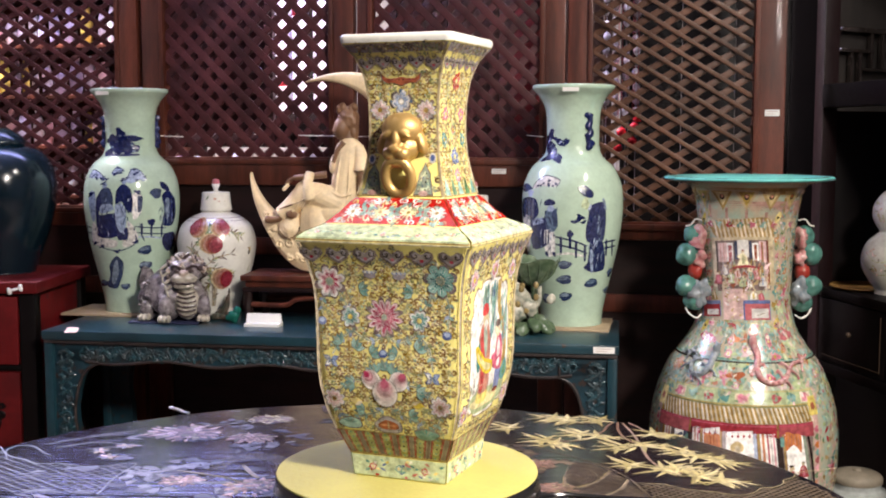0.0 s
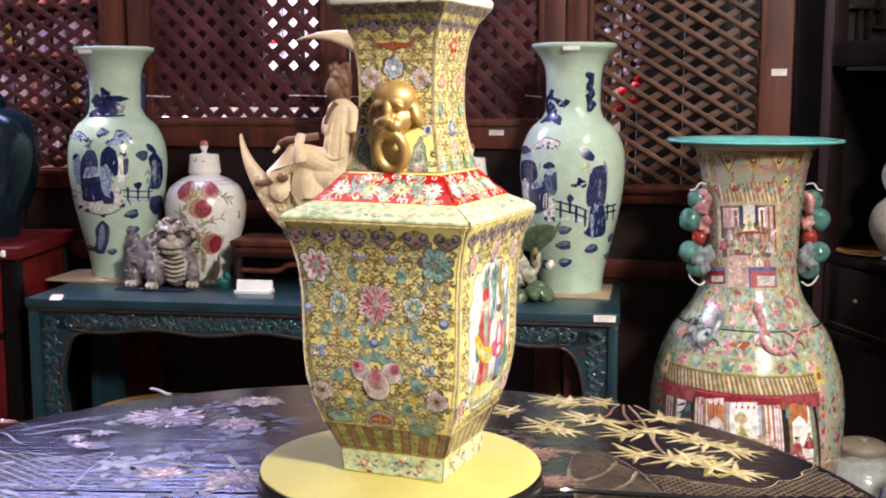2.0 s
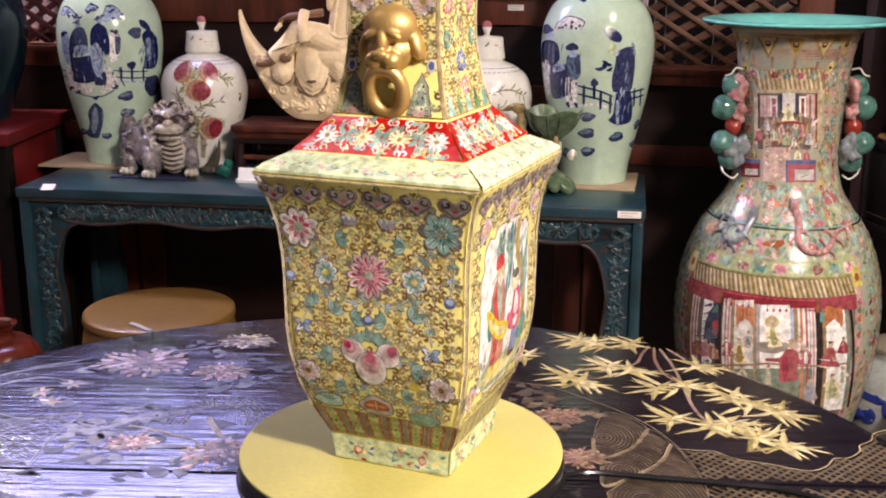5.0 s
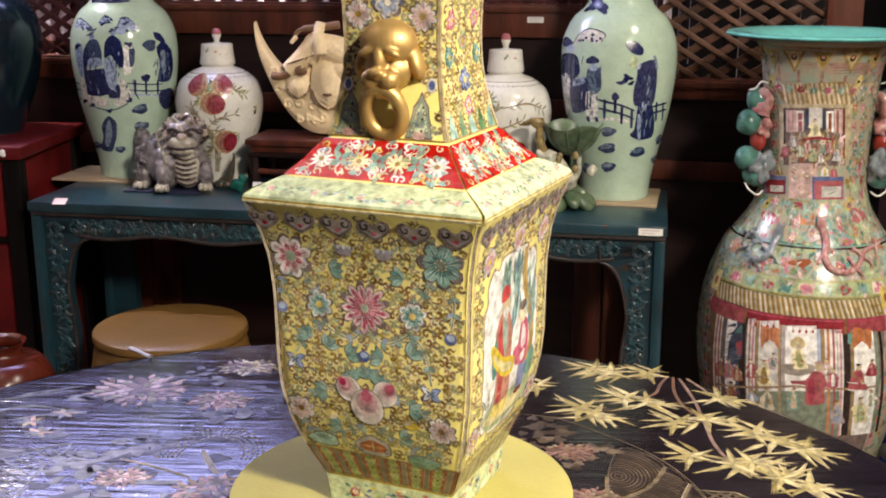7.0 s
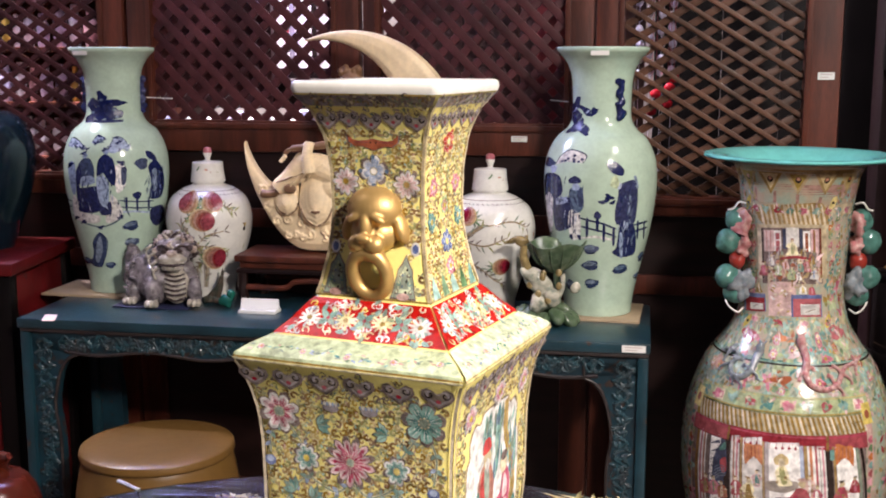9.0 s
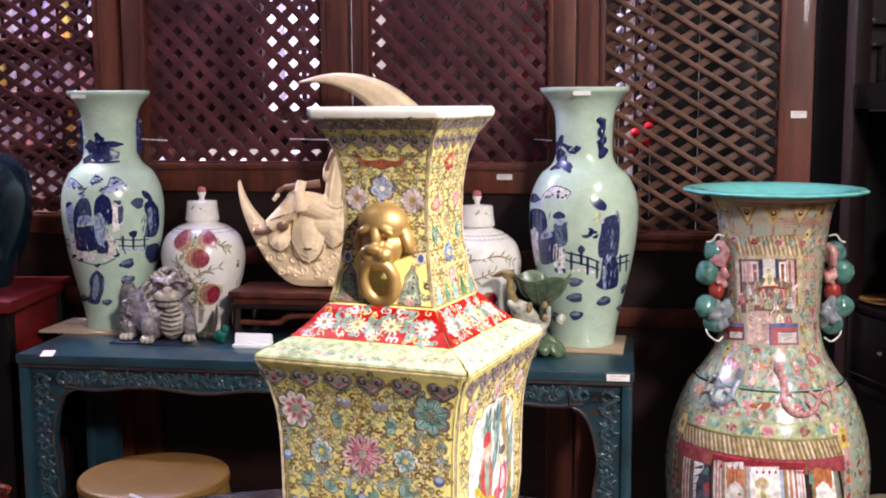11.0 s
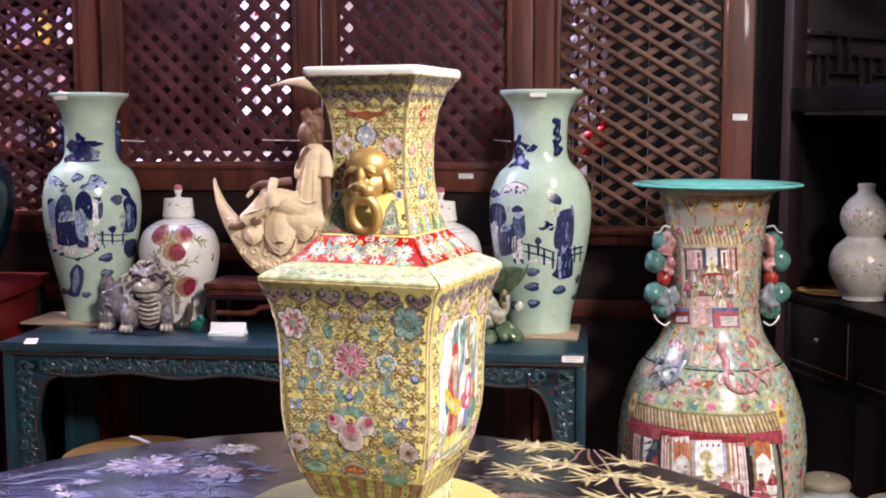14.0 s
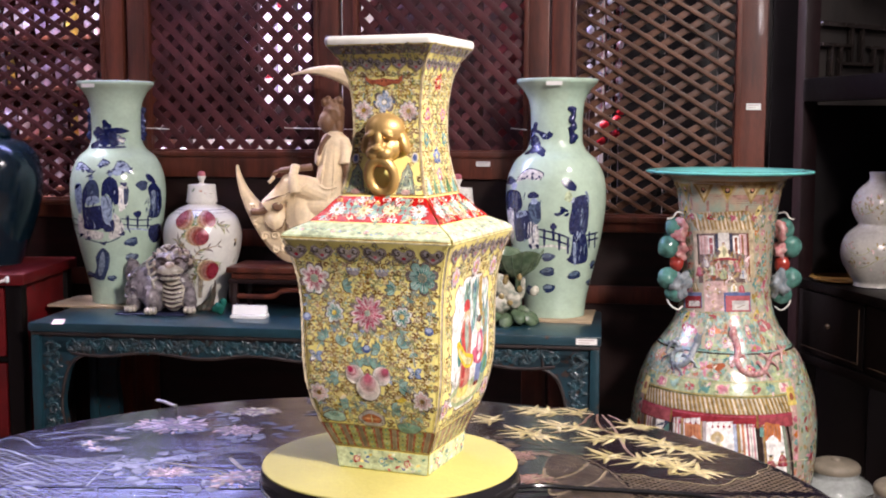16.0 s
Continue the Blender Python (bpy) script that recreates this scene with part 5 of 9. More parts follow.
def floor_jar(m, s, label):
    t = thing("ginger_jar", m, label, "jar", "blue and white jars")
    pr = [(0.0, 0.0), (0.065, 0.0), (0.07, 0.005), (0.085, 0.06), (0.102, 0.13), (0.104, 0.18), (0.09, 0.225), (0.066, 0.245), (0.056, 0.250), (0.055, 0.262)]
    part("body", lathe([(r * s, z * s) for r, z in spline(pr, 4)], 48), SHADEWARE, t)
    lid = part("lid", lathe([(r * s, z * s) for r, z in spline([(0.054, 0.2625), (0.057, 0.264), (0.057, 0.276), (0.048, 0.284), (0.030, 0.288), (0.0, 0.289)], 4)], 48), BISQUE, t, "unglazed beige lid")
    part("knob", blob((0, 0, 0.289 * s), (0.011 * s, 0.011 * s, 0.006 * s), None, 14), BISQUE, lid)
    bm = bmesh.new()
    rnd = random.Random(int(s * 100))
    for k in range(46):
        a, z = rnd.uniform(0, 2 * math.pi), rnd.uniform(0.03, 0.215)
        r = float(np.interp(z, [p[1] for p in pr[2:]], [p[0] for p in pr[2:]]))
        q = Matrix.Rotation(a, 3, "Z")
        blob(q @ Vector((r * s, 0, z * s)), (0.0022, rnd.uniform(0.012, 0.028) * s, rnd.uniform(0.010, 0.024) * s), bm, 12, 0.008, 60, turn=q)
    part("painted_flowers", bm, COBALT, t, "cobalt blue painted blossoms")
    return t


floor_jar(pose(0.985, 2.60, 0), 1.09, "blue and white lidded porcelain jar on the floor")
floor_jar(pose(1.06, 2.33, 0), 1.19, "larger blue and white lidded porcelain jar on the floor")

# ---- the room behind the lattice ----
mat("lilac_curtain", (0.42, 0.34, 0.42), 0.8, vary=0.2)
SKYGLOW = glow("bright_window_glass", (1.0, 0.86, 0.96), 1.25)
bw = thing("window_1", WALL @ pose(-0.672, 0.35, 0), "bright tall window in the room behind the lattice", "window", kind="structure")
part("pane", box(-0.085, 0.085, 0, 0.02, 1.235, 2.3, 0), SKYGLOW, bw, smooth=False)
for x in (-0.105, 0.085):
    part("window_frame", box(x, x + 0.02, -0.01, 0.03, 1.21, 2.32, 0.002), DARKWOOD, bw)
for k, x in enumerate((-0.045, 0.022)):
    part("muntin", box(x, x + 0.016, -0.008, -0.0005, 1.2348, 2.3, 0), DARKWOOD if k else MATS["lilac_curtain"], bw, smooth=False)
part("window_sill", box(-0.105, 0.105, -0.02, 0.03, 1.205, 1.2345, 0.002), DARKWOOD, bw)
REDPAPER = mat("red_paper", (0.62, 0.03, 0.04), 0.6, vary=0.1)
for du, z in ((-0.03, 1.56), (0.03, 1.45), (-0.06, 1.34), (0.01, 1.70)):
    solid("red_paper_slip", box(-0.014, 0.014, -0.001, 0.0, -0.02, 0.02, 0), REDPAPER, WALL @ pose(-0.672 + du, 0.345, z), "small red paper slip stuck on the window", "paper", "red paper slips", smooth=False)
def divider(x0, x1, y, z0, material, label):
    """A framed board screen of upright planks."""
    t = thing("dark_divider", WALL, label, "screen", "dividers behind the lattice")
    n = max(2, int((x1 - x0) / 0.16))
    w = (x1 - x0 - 0.05) / n
    for k in range(n):
        part("plank", box(x0 + 0.025 + w * k + 0.0008, x0 + 0.025 + w * (k + 1) - 0.0008, y, y + 0.018, z0 + 0.04, 2.56, 0.002), material, t)
    for a in (x0, x1 - 0.0245):
        part("stile", box(a, a + 0.0245, y - 0.004, y + 0.022, z0, 2.6, 0.002), material, t)
    for z in (z0, 2.5605):
        part("rail", box(x0 + 0.025, x1 - 0.025, y - 0.004, y + 0.022, z, z + 0.039, 0.002), material, t)


divider(-1.16, -0.69, 0.11, 1.130, mat("purple_brown_panel", (0.085, 0.030, 0.034), 0.55, vary=0.25, scale=7, bump=0.2), "purple-brown wooden divider behind the lattice")
solid("low_rail", box(-0.69, -0.36, 0.115, 0.128, 1.130, 1.205, 0.002), DARKWOOD, WALL, "dark wooden rail behind the lattice", "rail")
divider(-0.36, 0.30, 0.20, 0.0, mat("dull_brown_back", (0.075, 0.030, 0.024), 0.6, vary=0.3, scale=9, bump=0.2, stretch=(3, 3, 0.5)), "dull reddish-brown wooden divider behind the lattice")
curtain = solid("red_curtain", box(0.02, 0.145, 0.16, 0.172, 1.05, 2.3, 0.002), mat("dull_red_curtain", (0.30, 0.045, 0.05), 0.8, vary=0.3, scale=16, bump=0.2), WALL, "dull red cloth hanging behind the lattice", "curtain")
divider(0.32, 2.0, 0.50, 0.0, BLACKLAC, "black wooden divider behind the lattice")
# hanging strings of beads and red lanterns, and the goods on the shelves at the side
CRYSTAL = glaze("pale_lilac_glass", (0.62, 0.58, 0.72), 0.12)
rnd = random.Random(71)
beads = thing("bead_curtain", WALL @ pose(0.33, 0.16, 0), "strings of pale lilac glass beads behind the lattice", "bead curtain")
for j in range(4):
    strand = bmesh.new()
    x = -0.045 + 0.028 * j
    tube([(x, 0, 2.3), (x, 0, 0.95)], 0.0008, 5, strand)
    z = 2.25 - 0.015 * j
    while z > 1.22:
        blob((x + rnd.uniform(-0.003, 0.003), 0, z), (0.011, 0.009, rnd.uniform(0.011, 0.016)), strand, 10)
        z -= rnd.uniform(0.030, 0.042)
    part("bead_string", strand, CRYSTAL, beads)
for j, (x, z) in enumerate(((0.33, 1.175), (0.365, 1.19), (0.36, 1.150), (0.375, 1.215), (0.32, 1.13))):
    lt = thing("red_lantern", WALL @ pose(x, 0.15, z), "small glossy red hanging lantern bauble", "lantern", "red lanterns")
    part("globe", blob((0, 0, 0), (0.014, 0.014, 0.013), None, 14), glaze("lantern_red", (0.42, 0.015, 0.025), 0.2) if j == 0 else MATS["lantern_red"], lt)
    part("cord", tube([(0, 0, 0.012), (0, 0, 2.3 - z)], 0.0008, 5), MATS["enamel_crimson"], lt)
rack = thing("goods_shelf", WALL @ pose(-1.72, 0.26, 0), "open shelf behind the lattice crowded with pale and yellow goods", "shelf")
for k in range(8):
    part("shelf_board", box(-0.65, 0.66, 0.0, 0.22, 0.80 + 0.16 * k, 0.815 + 0.16 * k, 0.002), WOOD, rack)
part("back_panel", box(-0.65, 0.66, 0.222, 0.232, 0.0, 2.2, 0), WOOD, rack)
for x in (-0.67, 0.662):
    part("upright", box(x, x + 0.018, 0, 0.222, 0, 2.2, 0.002), WOOD, rack)
GOODS = [mat("goods_white", (0.80, 0.78, 0.80), 0.4), mat("goods_yellow", (0.72, 0.56, 0.10), 0.4), mat("goods_lilac", (0.50, 0.44, 0.60), 0.4), mat("goods_pink", (0.70, 0.42, 0.42), 0.4), mat("goods_dark", (0.08, 0.05, 0.06), 0.4)]
for k in range(8):
    x = -0.63
    while x < 0.62:
        w, h = rnd.uniform(0.022, 0.048), rnd.uniform(0.085, 0.140)
        mt = rnd.choice((0, 0, 0, 1, 2, 3, 0) if 2 <= k <= 4 else (0, 0, 2, 3, 0, 4))
        lb = ("white", "yellow", "pale lilac", "pink", "dark")[mt]
        solid("trinket_jar", lathe([(0.0, 0.0), (w * 0.36, 0.0), (w * 0.48, h * 0.3), (w * 0.46, h * 0.65), (w * 0.24, h * 0.85), (w * 0.28, h), (0.0, h)], 12), GOODS[mt], WALL @ pose(-1.72 + x + w / 2, 0.278 + rnd.uniform(0, 0.03), 0.8155 + 0.16 * k), lb + " small ceramic trinket jar on the crowded shelf", "jar", "trinkets on the shelf")
        x += w + rnd.uniform(0.002, 0.016)
for k in range(9):
    w = rnd.uniform(0.040, 0.062)
    solid("white_box", box(-w / 2, w / 2, -0.03, 0.03, 0.0, rnd.uniform(0.13, 0.16), 0.003), GOODS[0] if k % 3 else GOODS[2], WALL @ pose(-1.06 + 0.072 * k, 0.24, 0.960, 0, 0, rnd.uniform(-12, 12)), "pale paper box on a table behind the lattice", "box", "pale boxes")
solid("back_table", box(-1.14, -0.40, 0.16, 0.34, 0.0, 0.9595, 0.004), DARKWOOD, WALL, "dark side table in the room behind the lattice", "table")

# ---- painted decoration: thin enamel shapes laid on the surfaces ----
from mathutils.geometry import tessellate_polygon

class Paint:
    """Shapes drawn on a surface. surf(x, y, lift) gives the place of a drawing point, lift in tenths of a millimetre."""

    def __init__(self, surf, step=0.006):
        self.surf, self.step, self.v, self.f, self.m, self.names = surf, step, [], [], [], []

    def slot(self, ink):
        if ink not in self.names:
            self.names.append(ink)
        return self.names.index(ink)

    def poly(self, pts, ink, lift=3):
        tri = tessellate_polygon([[Vector((x, y, 0)) for x, y in pts]])
        P = [tuple(p) for p in pts]
        T = [tuple(t) for t in tri]
        longest = max((math.dist(P[a], P[b]) for t in T for a, b in ((t[0], t[1]), (t[1], t[2]), (t[2], t[0]))), default=0)
        while longest > self.step and len(T) < 3000:
            mid, T2 = {}, []

            def half(a, b):
                k = (min(a, b), max(a, b))
                if k not in mid:
                    P.append(((P[a][0] + P[b][0]) / 2, (P[a][1] + P[b][1]) / 2))
                    mid[k] = len(P) - 1
                return mid[k]
            for a, b, c in T:
                ab, bc, ca = half(a, b), half(b, c), half(c, a)
                T2 += [(a, ab, ca), (ab, b, bc), (ca, bc, c), (ab, bc, ca)]
            T = T2
            longest /= 2
        o, s = len(self.v), self.slot(ink)
        self.v += [tuple(self.surf(x, y, lift * 1e-4)) for x, y in P]
        for t in T:
            a, b, c = (P[i] for i in t)
            if (b[0] - a[0]) * (c[1] - a[1]) - (b[1] - a[1]) * (c[0] - a[0]) < 0:
                t = t[::-1]
            self.f.append(tuple(o + i for i in t))
            self.m.append(s)

    def stroke(self, pts, w, ink, lift=3, ends=0.35):
        n = len(pts)
        o, s = len(self.v), self.slot(ink)
        for i, (x, y) in enumerate(pts):
            (x0, y0), (x1, y1) = pts[max(i - 1, 0)], pts[min(i + 1, n - 1)]
            d = math.hypot(x1 - x0, y1 - y0) or 1
            k = w / 2 * (ends + (1 - ends) * abs(math.sin(math.pi * i / (n - 1))) ** 0.5)
            nx, ny = -(y1 - y0) / d * k, (x1 - x0) / d * k
            self.v += [tuple(self.surf(x + nx, y + ny, lift * 1e-4)), tuple(self.surf(x - nx, y - ny, lift * 1e-4))]
        for i in range(n - 1):
            a = o + 2 * i
            self.f.append((a, a + 1, a + 3, a + 2))
            self.m.append(s)

    def disc(self, x, y, rx, ry, ink, lift=3, n=12, turn=0.0, wob=0.0):
        c, s = math.cos(turn), math.sin(turn)
        pts = []
        for k in range(n):
            a = 2 * math.pi * k / n
            q = 1 + wob * math.sin(3 * a + x * 900) + wob * 0.6 * math.sin(5 * a + y * 700)
            u, v = rx * q * math.cos(a), ry * q * math.sin(a)
            pts.append((x + u * c - v * s, y + u * s + v * c))
        self.poly(pts, ink, lift)

    def petal(self, x, y, a, r0, r1, w, ink, lift=3, point=0.6):
        pts = []
        for t in (0, 0.25, 0.55, 0.8, 1.0):
            pts.append((r0 + (r1 - r0) * t, w * (0.35 + 0.65 * math.sin(math.pi * min(1, 0.15 + t * point * 0.9)) if t < 1 else 0.25)))
        full = [(r, k) for r, k in pts] + [(r, -k) for r, k in reversed(pts)]
        c, s = math.cos(a), math.sin(a)
        self.poly([(x + r * c - k * s, y + r * s + k * c) for r, k in full[::-1]], ink, lift)

    def flower(self, x, y, r, n, outer, inner, core, edge=None, lift=4, turn=0.3):
        w = r * 1.9 / n
        if edge:
            for k in range(n):
                self.petal(x, y, turn + 2 * math.pi * k / n, r * 0.25, r * 1.07, w * 1.16, "mauve", lift)
        for k in range(n):
            a, q = turn + 2 * math.pi * k / n, 0.92 + 0.10 * math.sin(k * 2.3 + x * 400)
            self.petal(x, y, a, r * 0.25, r * q, w, edge or outer, lift + 1 + 0.02 * k)
            self.petal(x, y, a, r * 0.22, r * q * 0.82, w * 0.78, outer, lift + 1.3 + 0.02 * k)
        for k in range(n):
            a = turn + 2 * math.pi * k / n
            self.petal(x, y, a, r * 0.2, r * 0.56, w * 0.50, inner, lift + 2)
            for o in (-0.13, 0.0, 0.13):
                self.stroke([(x + r * q * math.cos(a + o), y + r * q * math.sin(a + o)) for q in (0.30, 0.6, 0.90)], r * 0.028, "white" if o else inner, lift + 2.6)
        self.disc(x, y, r * 0.28, r * 0.28, "sage", lift + 2.9)
        self.disc(x, y, r * 0.22, r * 0.22, core, lift + 3.1)
        for k in range(9):
            a = 2 * math.pi * k / 9
            self.disc(x + r * 0.25 * math.cos(a), y + r * 0.25 * math.sin(a), r * 0.05, r * 0.05, "cream", lift + 3.4, 6)

    def peach(self, x, y, r, a, lift=5, squash=0.94, line="mauve", step=0.115, first=0, gap=0.3):
        """A fruit blushing towards its tip."""
        self.disc(x, y, r * 1.05, r * squash * 1.05, line, lift, 20, a)
        c, s = math.cos(a), math.sin(a)
        for k in range(first, 7):
            q = 1 - step * (k - first)
            d = r * (1 - q) * 0.96
            self.disc(x + d * c, y + d * s, r * q, r * q * squash, "blush%d" % k, lift + gap + gap * k, 20, a)
        self.leaf(x + r * 0.80 * c, y + r * 0.80 * s, a, r * 0.34, r * 0.34, "blush6", lift + 0.1 + gap * 7)

    def shape(self, pts, ink, lift=3, sub=3):
        """A brush shape with rounded turns through the given outline."""
        Q = [np.array(p, float) for p in pts]
        n, out = len(Q), []
        for i in range(n):
            a, b, c, d = Q[i - 1], Q[i], Q[(i + 1) % n], Q[(i + 2) % n]
            for k in range(sub):
                t = k / sub
                out.append(tuple(0.5 * (2 * b + (c - a) * t * 0.8 + ((-2 * 0.8 * (c - a)) - 0.8 * (d - b) + 6 * (c - b)) * t * t + (0.8 * (c - a) + 0.8 * (d - b) - 4 * (c - b)) * t ** 3)))
        self.poly(out, ink, lift)

    def fruit(self, x, y, r, a, lift=5, squash=0.92):
        """A ripe peach, straw yellow at the stalk and crimson at the cheek."""
        c, s = math.cos(a), math.sin(a)
        self.disc(x, y, r * 1.02, r * squash * 1.02, "ochre", lift, 24, a)
        for k in range(10):
            q = 1 - 0.056 * k
            d = r * (1 - q) * 1.02
            self.disc(x + d * c, y + d * s, r * q, r * math.sqrt(q) * squash, "ripe%d" % k, lift + 0.5 + 0.5 * k, 24, a)

    def sprig(self, x, y, a, ln, w, ink, lift=3):
        """A leaf with a fine outline and a vein."""
        self.leaf(x - 0.04 * ln * math.cos(a), y - 0.04 * ln * math.sin(a), a, ln * 1.10, w * 1.22, "mauve", lift)
        self.leaf(x, y, a, ln, w, ink, lift + 0.6)
        self.stroke([(x + ln * q * math.cos(a), y + ln * q * math.sin(a)) for q in (0.08, 0.5, 0.9)], w * 0.13, "sage" if ink != "sage" else "teal", lift + 1.0)

    def leaf(self, x, y, a, ln, w, ink, lift=3):
        c, s = math.cos(a), math.sin(a)
        sh = [(0, 0), (0.3, -0.42), (0.6, -0.40), (1, 0), (0.6, 0.40), (0.3, 0.42)]
        self.poly([(x + ln * u * c - w * v * s, y + ln * u * s + w * v * c) for u, v in sh], ink, lift)

    def blade(self, x, y, a, ln, w, ink, lift=3):
        """A leaf that is broad near its foot and runs out to a long point."""
        c, s = math.cos(a), math.sin(a)
        sh = [(0, 0), (0.12, -0.34), (0.30, -0.50), (0.52, -0.36), (0.76, -0.14), (1, 0), (0.76, 0.14), (0.52, 0.36), (0.30, 0.50), (0.12, 0.34)]
        self.poly([(x + ln * u * c - w * v * s, y + ln * u * s + w * v * c) for u, v in sh], ink, lift)

    def curl(self, x, y, r, a, w, ink, lift=2, turns=1.15, hand=1):
        pts = []
        for t in np.linspace(0, 1, 11):
            q = r * (1 - 0.80 * t)
            b = a + hand * 2 * math.pi * turns * t
            pts.append((x + q * math.cos(b), y + q * math.sin(b)))
        self.stroke(pts, w, ink, lift)

    def put(self, name, parent, label="", pool=None):
        me = bpy.data.meshes.new(name)
        me.from_pydata(self.v, [], self.f)
        for k in self.names:
            me.materials.append(pool[k] if pool else MATS["enamel_" + k])
        me.polygons.foreach_set("material_index", self.m)
        me.shade_smooth()
        me.update()
        ob = new(name, me)
        ob.parent = parent
        if label:
            tagged(ob, label)
        return ob


# ---- the yellow vase's four faces ----
_p = np.array([(h, z) for h, z in VPROF[:33]])
_s = np.concatenate([[0], np.cumsum(np.hypot(*np.diff(_p, axis=0).T))])


def vs(z):
    return float(np.interp(z, _p[:, 1], _s))


def vase_surf(turn):
    q = Matrix.Rotation(turn, 3, "Z")

    def surf(x, s, l):
        h, z = np.interp(s, _s, _p[:, 0]), np.interp(s, _s, _p[:, 1])
        e = 0.0008
        dh, dz = np.interp(s + e, _s, _p[:, 0]) - np.interp(s - e, _s, _p[:, 0]), np.interp(s + e, _s, _p[:, 1]) - np.interp(s - e, _s, _p[:, 1])
        k = math.hypot(dh, dz) or 1
        return q @ Vector((x, -(h + l * dz / k), z - l * dh / k))
    return surf


def half_at(s):
    return float(np.interp(s, _s, _p[:, 0]))


def band(P, z0, z1, ink, lift=1.5, n=6, edge=0.985):
    s0, s1 = vs(z0), vs(z1)
    pts = [(-half_at(s) * edge, s) for s in np.linspace(s0, s1, n)] + [(half_at(s) * edge, s) for s in np.linspace(s1, s0, n)]
    P.poly(pts[::-1], ink, lift)


def ruyi(P, x, s, w, h, up=-1):
    head = ((0, -0.60), (0.20, -0.42), (0.40, -0.22), (0.52, 0.02), (0.48, 0.28), (0.34, 0.42), (0.20, 0.36), (0.10, 0.22), (0, 0.16), (-0.10, 0.22), (-0.20, 0.36), (-0.34, 0.42), (-0.48, 0.28), (-0.52, 0.02), (-0.40, -0.22), (-0.20, -0.42))
    for sc, ink, l in ((1.0, "mauve", 4), (0.86, "grey", 4.5), (0.74, "lilac", 5), (0.56, "grey", 5.4)):
        P.poly([(x + w * sc * u, s + h * sc * v * -up) for u, v in head], ink, l)
    P.disc(x, s + h * 0.22 * up, w * 0.085, h * 0.10, "crimson", 6, 8)
    for sg in (-1, 1):
        P.curl(x + sg * w * 0.25, s + h * 0.10, w * 0.15, 1.5 - sg * 1.1, 0.0012, "dark", 6, 0.9, hand=-sg)
        P.stroke([(x + sg * w * q, s + h * (0.40 + 0.10 * math.sin(q * 9))) for q in (0.12, 0.25, 0.40, 0.50)], 0.0008, "cream", 6.2)


def hook(P, x, y, r, a, hand, ink):
    """One bold scrolling tendril with a bud at its curled end and a pale line round it."""
    pts = []
    for t in np.linspace(0, 1, 10):
        q = r * (1.0 - 0.72 * t)
        b = a + hand * 5.4 * t
        pts.append((x + q * math.cos(b), y + q * math.sin(b)))
    P.stroke(pts, 0.0031, "straw", 1.0, 0.7)
    P.stroke(pts, 0.0020, ink, 1.6, 0.5)
    P.disc(*pts[-1], r * 0.20, r * 0.20, ink, 1.7, 8)


def scroll_field(P, z0, z1, rnd, clear, d=0.0060):
    """Close-set scrolling tendrils over the yellow ground, left out where a motif stands."""
    s, row = vs(z0) + d * 0.35, 0
    while s < vs(z1) - d * 0.25:
        h = half_at(s) * 0.90
        n = max(2, int(2 * h / d))
        for k in range(n + 1):
            x = -h + 2 * h * (k + (0.25 if row % 2 else -0.25) * (0 < k < n)) / n + rnd.uniform(-0.12, 0.12) * d
            y = s + rnd.uniform(-0.15, 0.15) * d
            if abs(x) > h or any(((x - cx) / rx) ** 2 + ((y - cy) / ry) ** 2 < 1 for cx, cy, rx, ry in clear):
                continue
            hand = 1 if (k + row) % 2 else -1
            a = (0.6 if hand > 0 else 2.5) + 3.14 * (row % 2) + rnd.uniform(-0.6, 0.6)
            r = d * rnd.uniform(0.44, 0.58)
            hook(P, x, y, r, a, hand, rnd.choice(("umber", "umber", "brown", "olive", "ochre")))
            P.leaf(x - r * 0.4, y + r * 0.3, rnd.uniform(0, 6.28), d * 0.62, d * 0.34, rnd.choice(("ochre", "umber", "ochre", "olive", "straw")), 0.8)
            b = a + rnd.uniform(-0.5, 0.5)
            P.leaf(x + r * math.cos(b), y + r * math.sin(b), b + hand * 0.9, d * 0.50, d * 0.26, rnd.choice(("umber", "olive", "sage", "teal2", "olive", "brown")), 2.0)
            P.leaf(x + r * math.cos(b + 2.4), y + r * math.sin(b + 2.4), b + 2.4 + hand * 0.9, d * 0.42, d * 0.24, rnd.choice(("umber", "olive", "sage", "straw", "teal2", "flesh_rose")), 2.1)
        s += d * 0.84
        row += 1


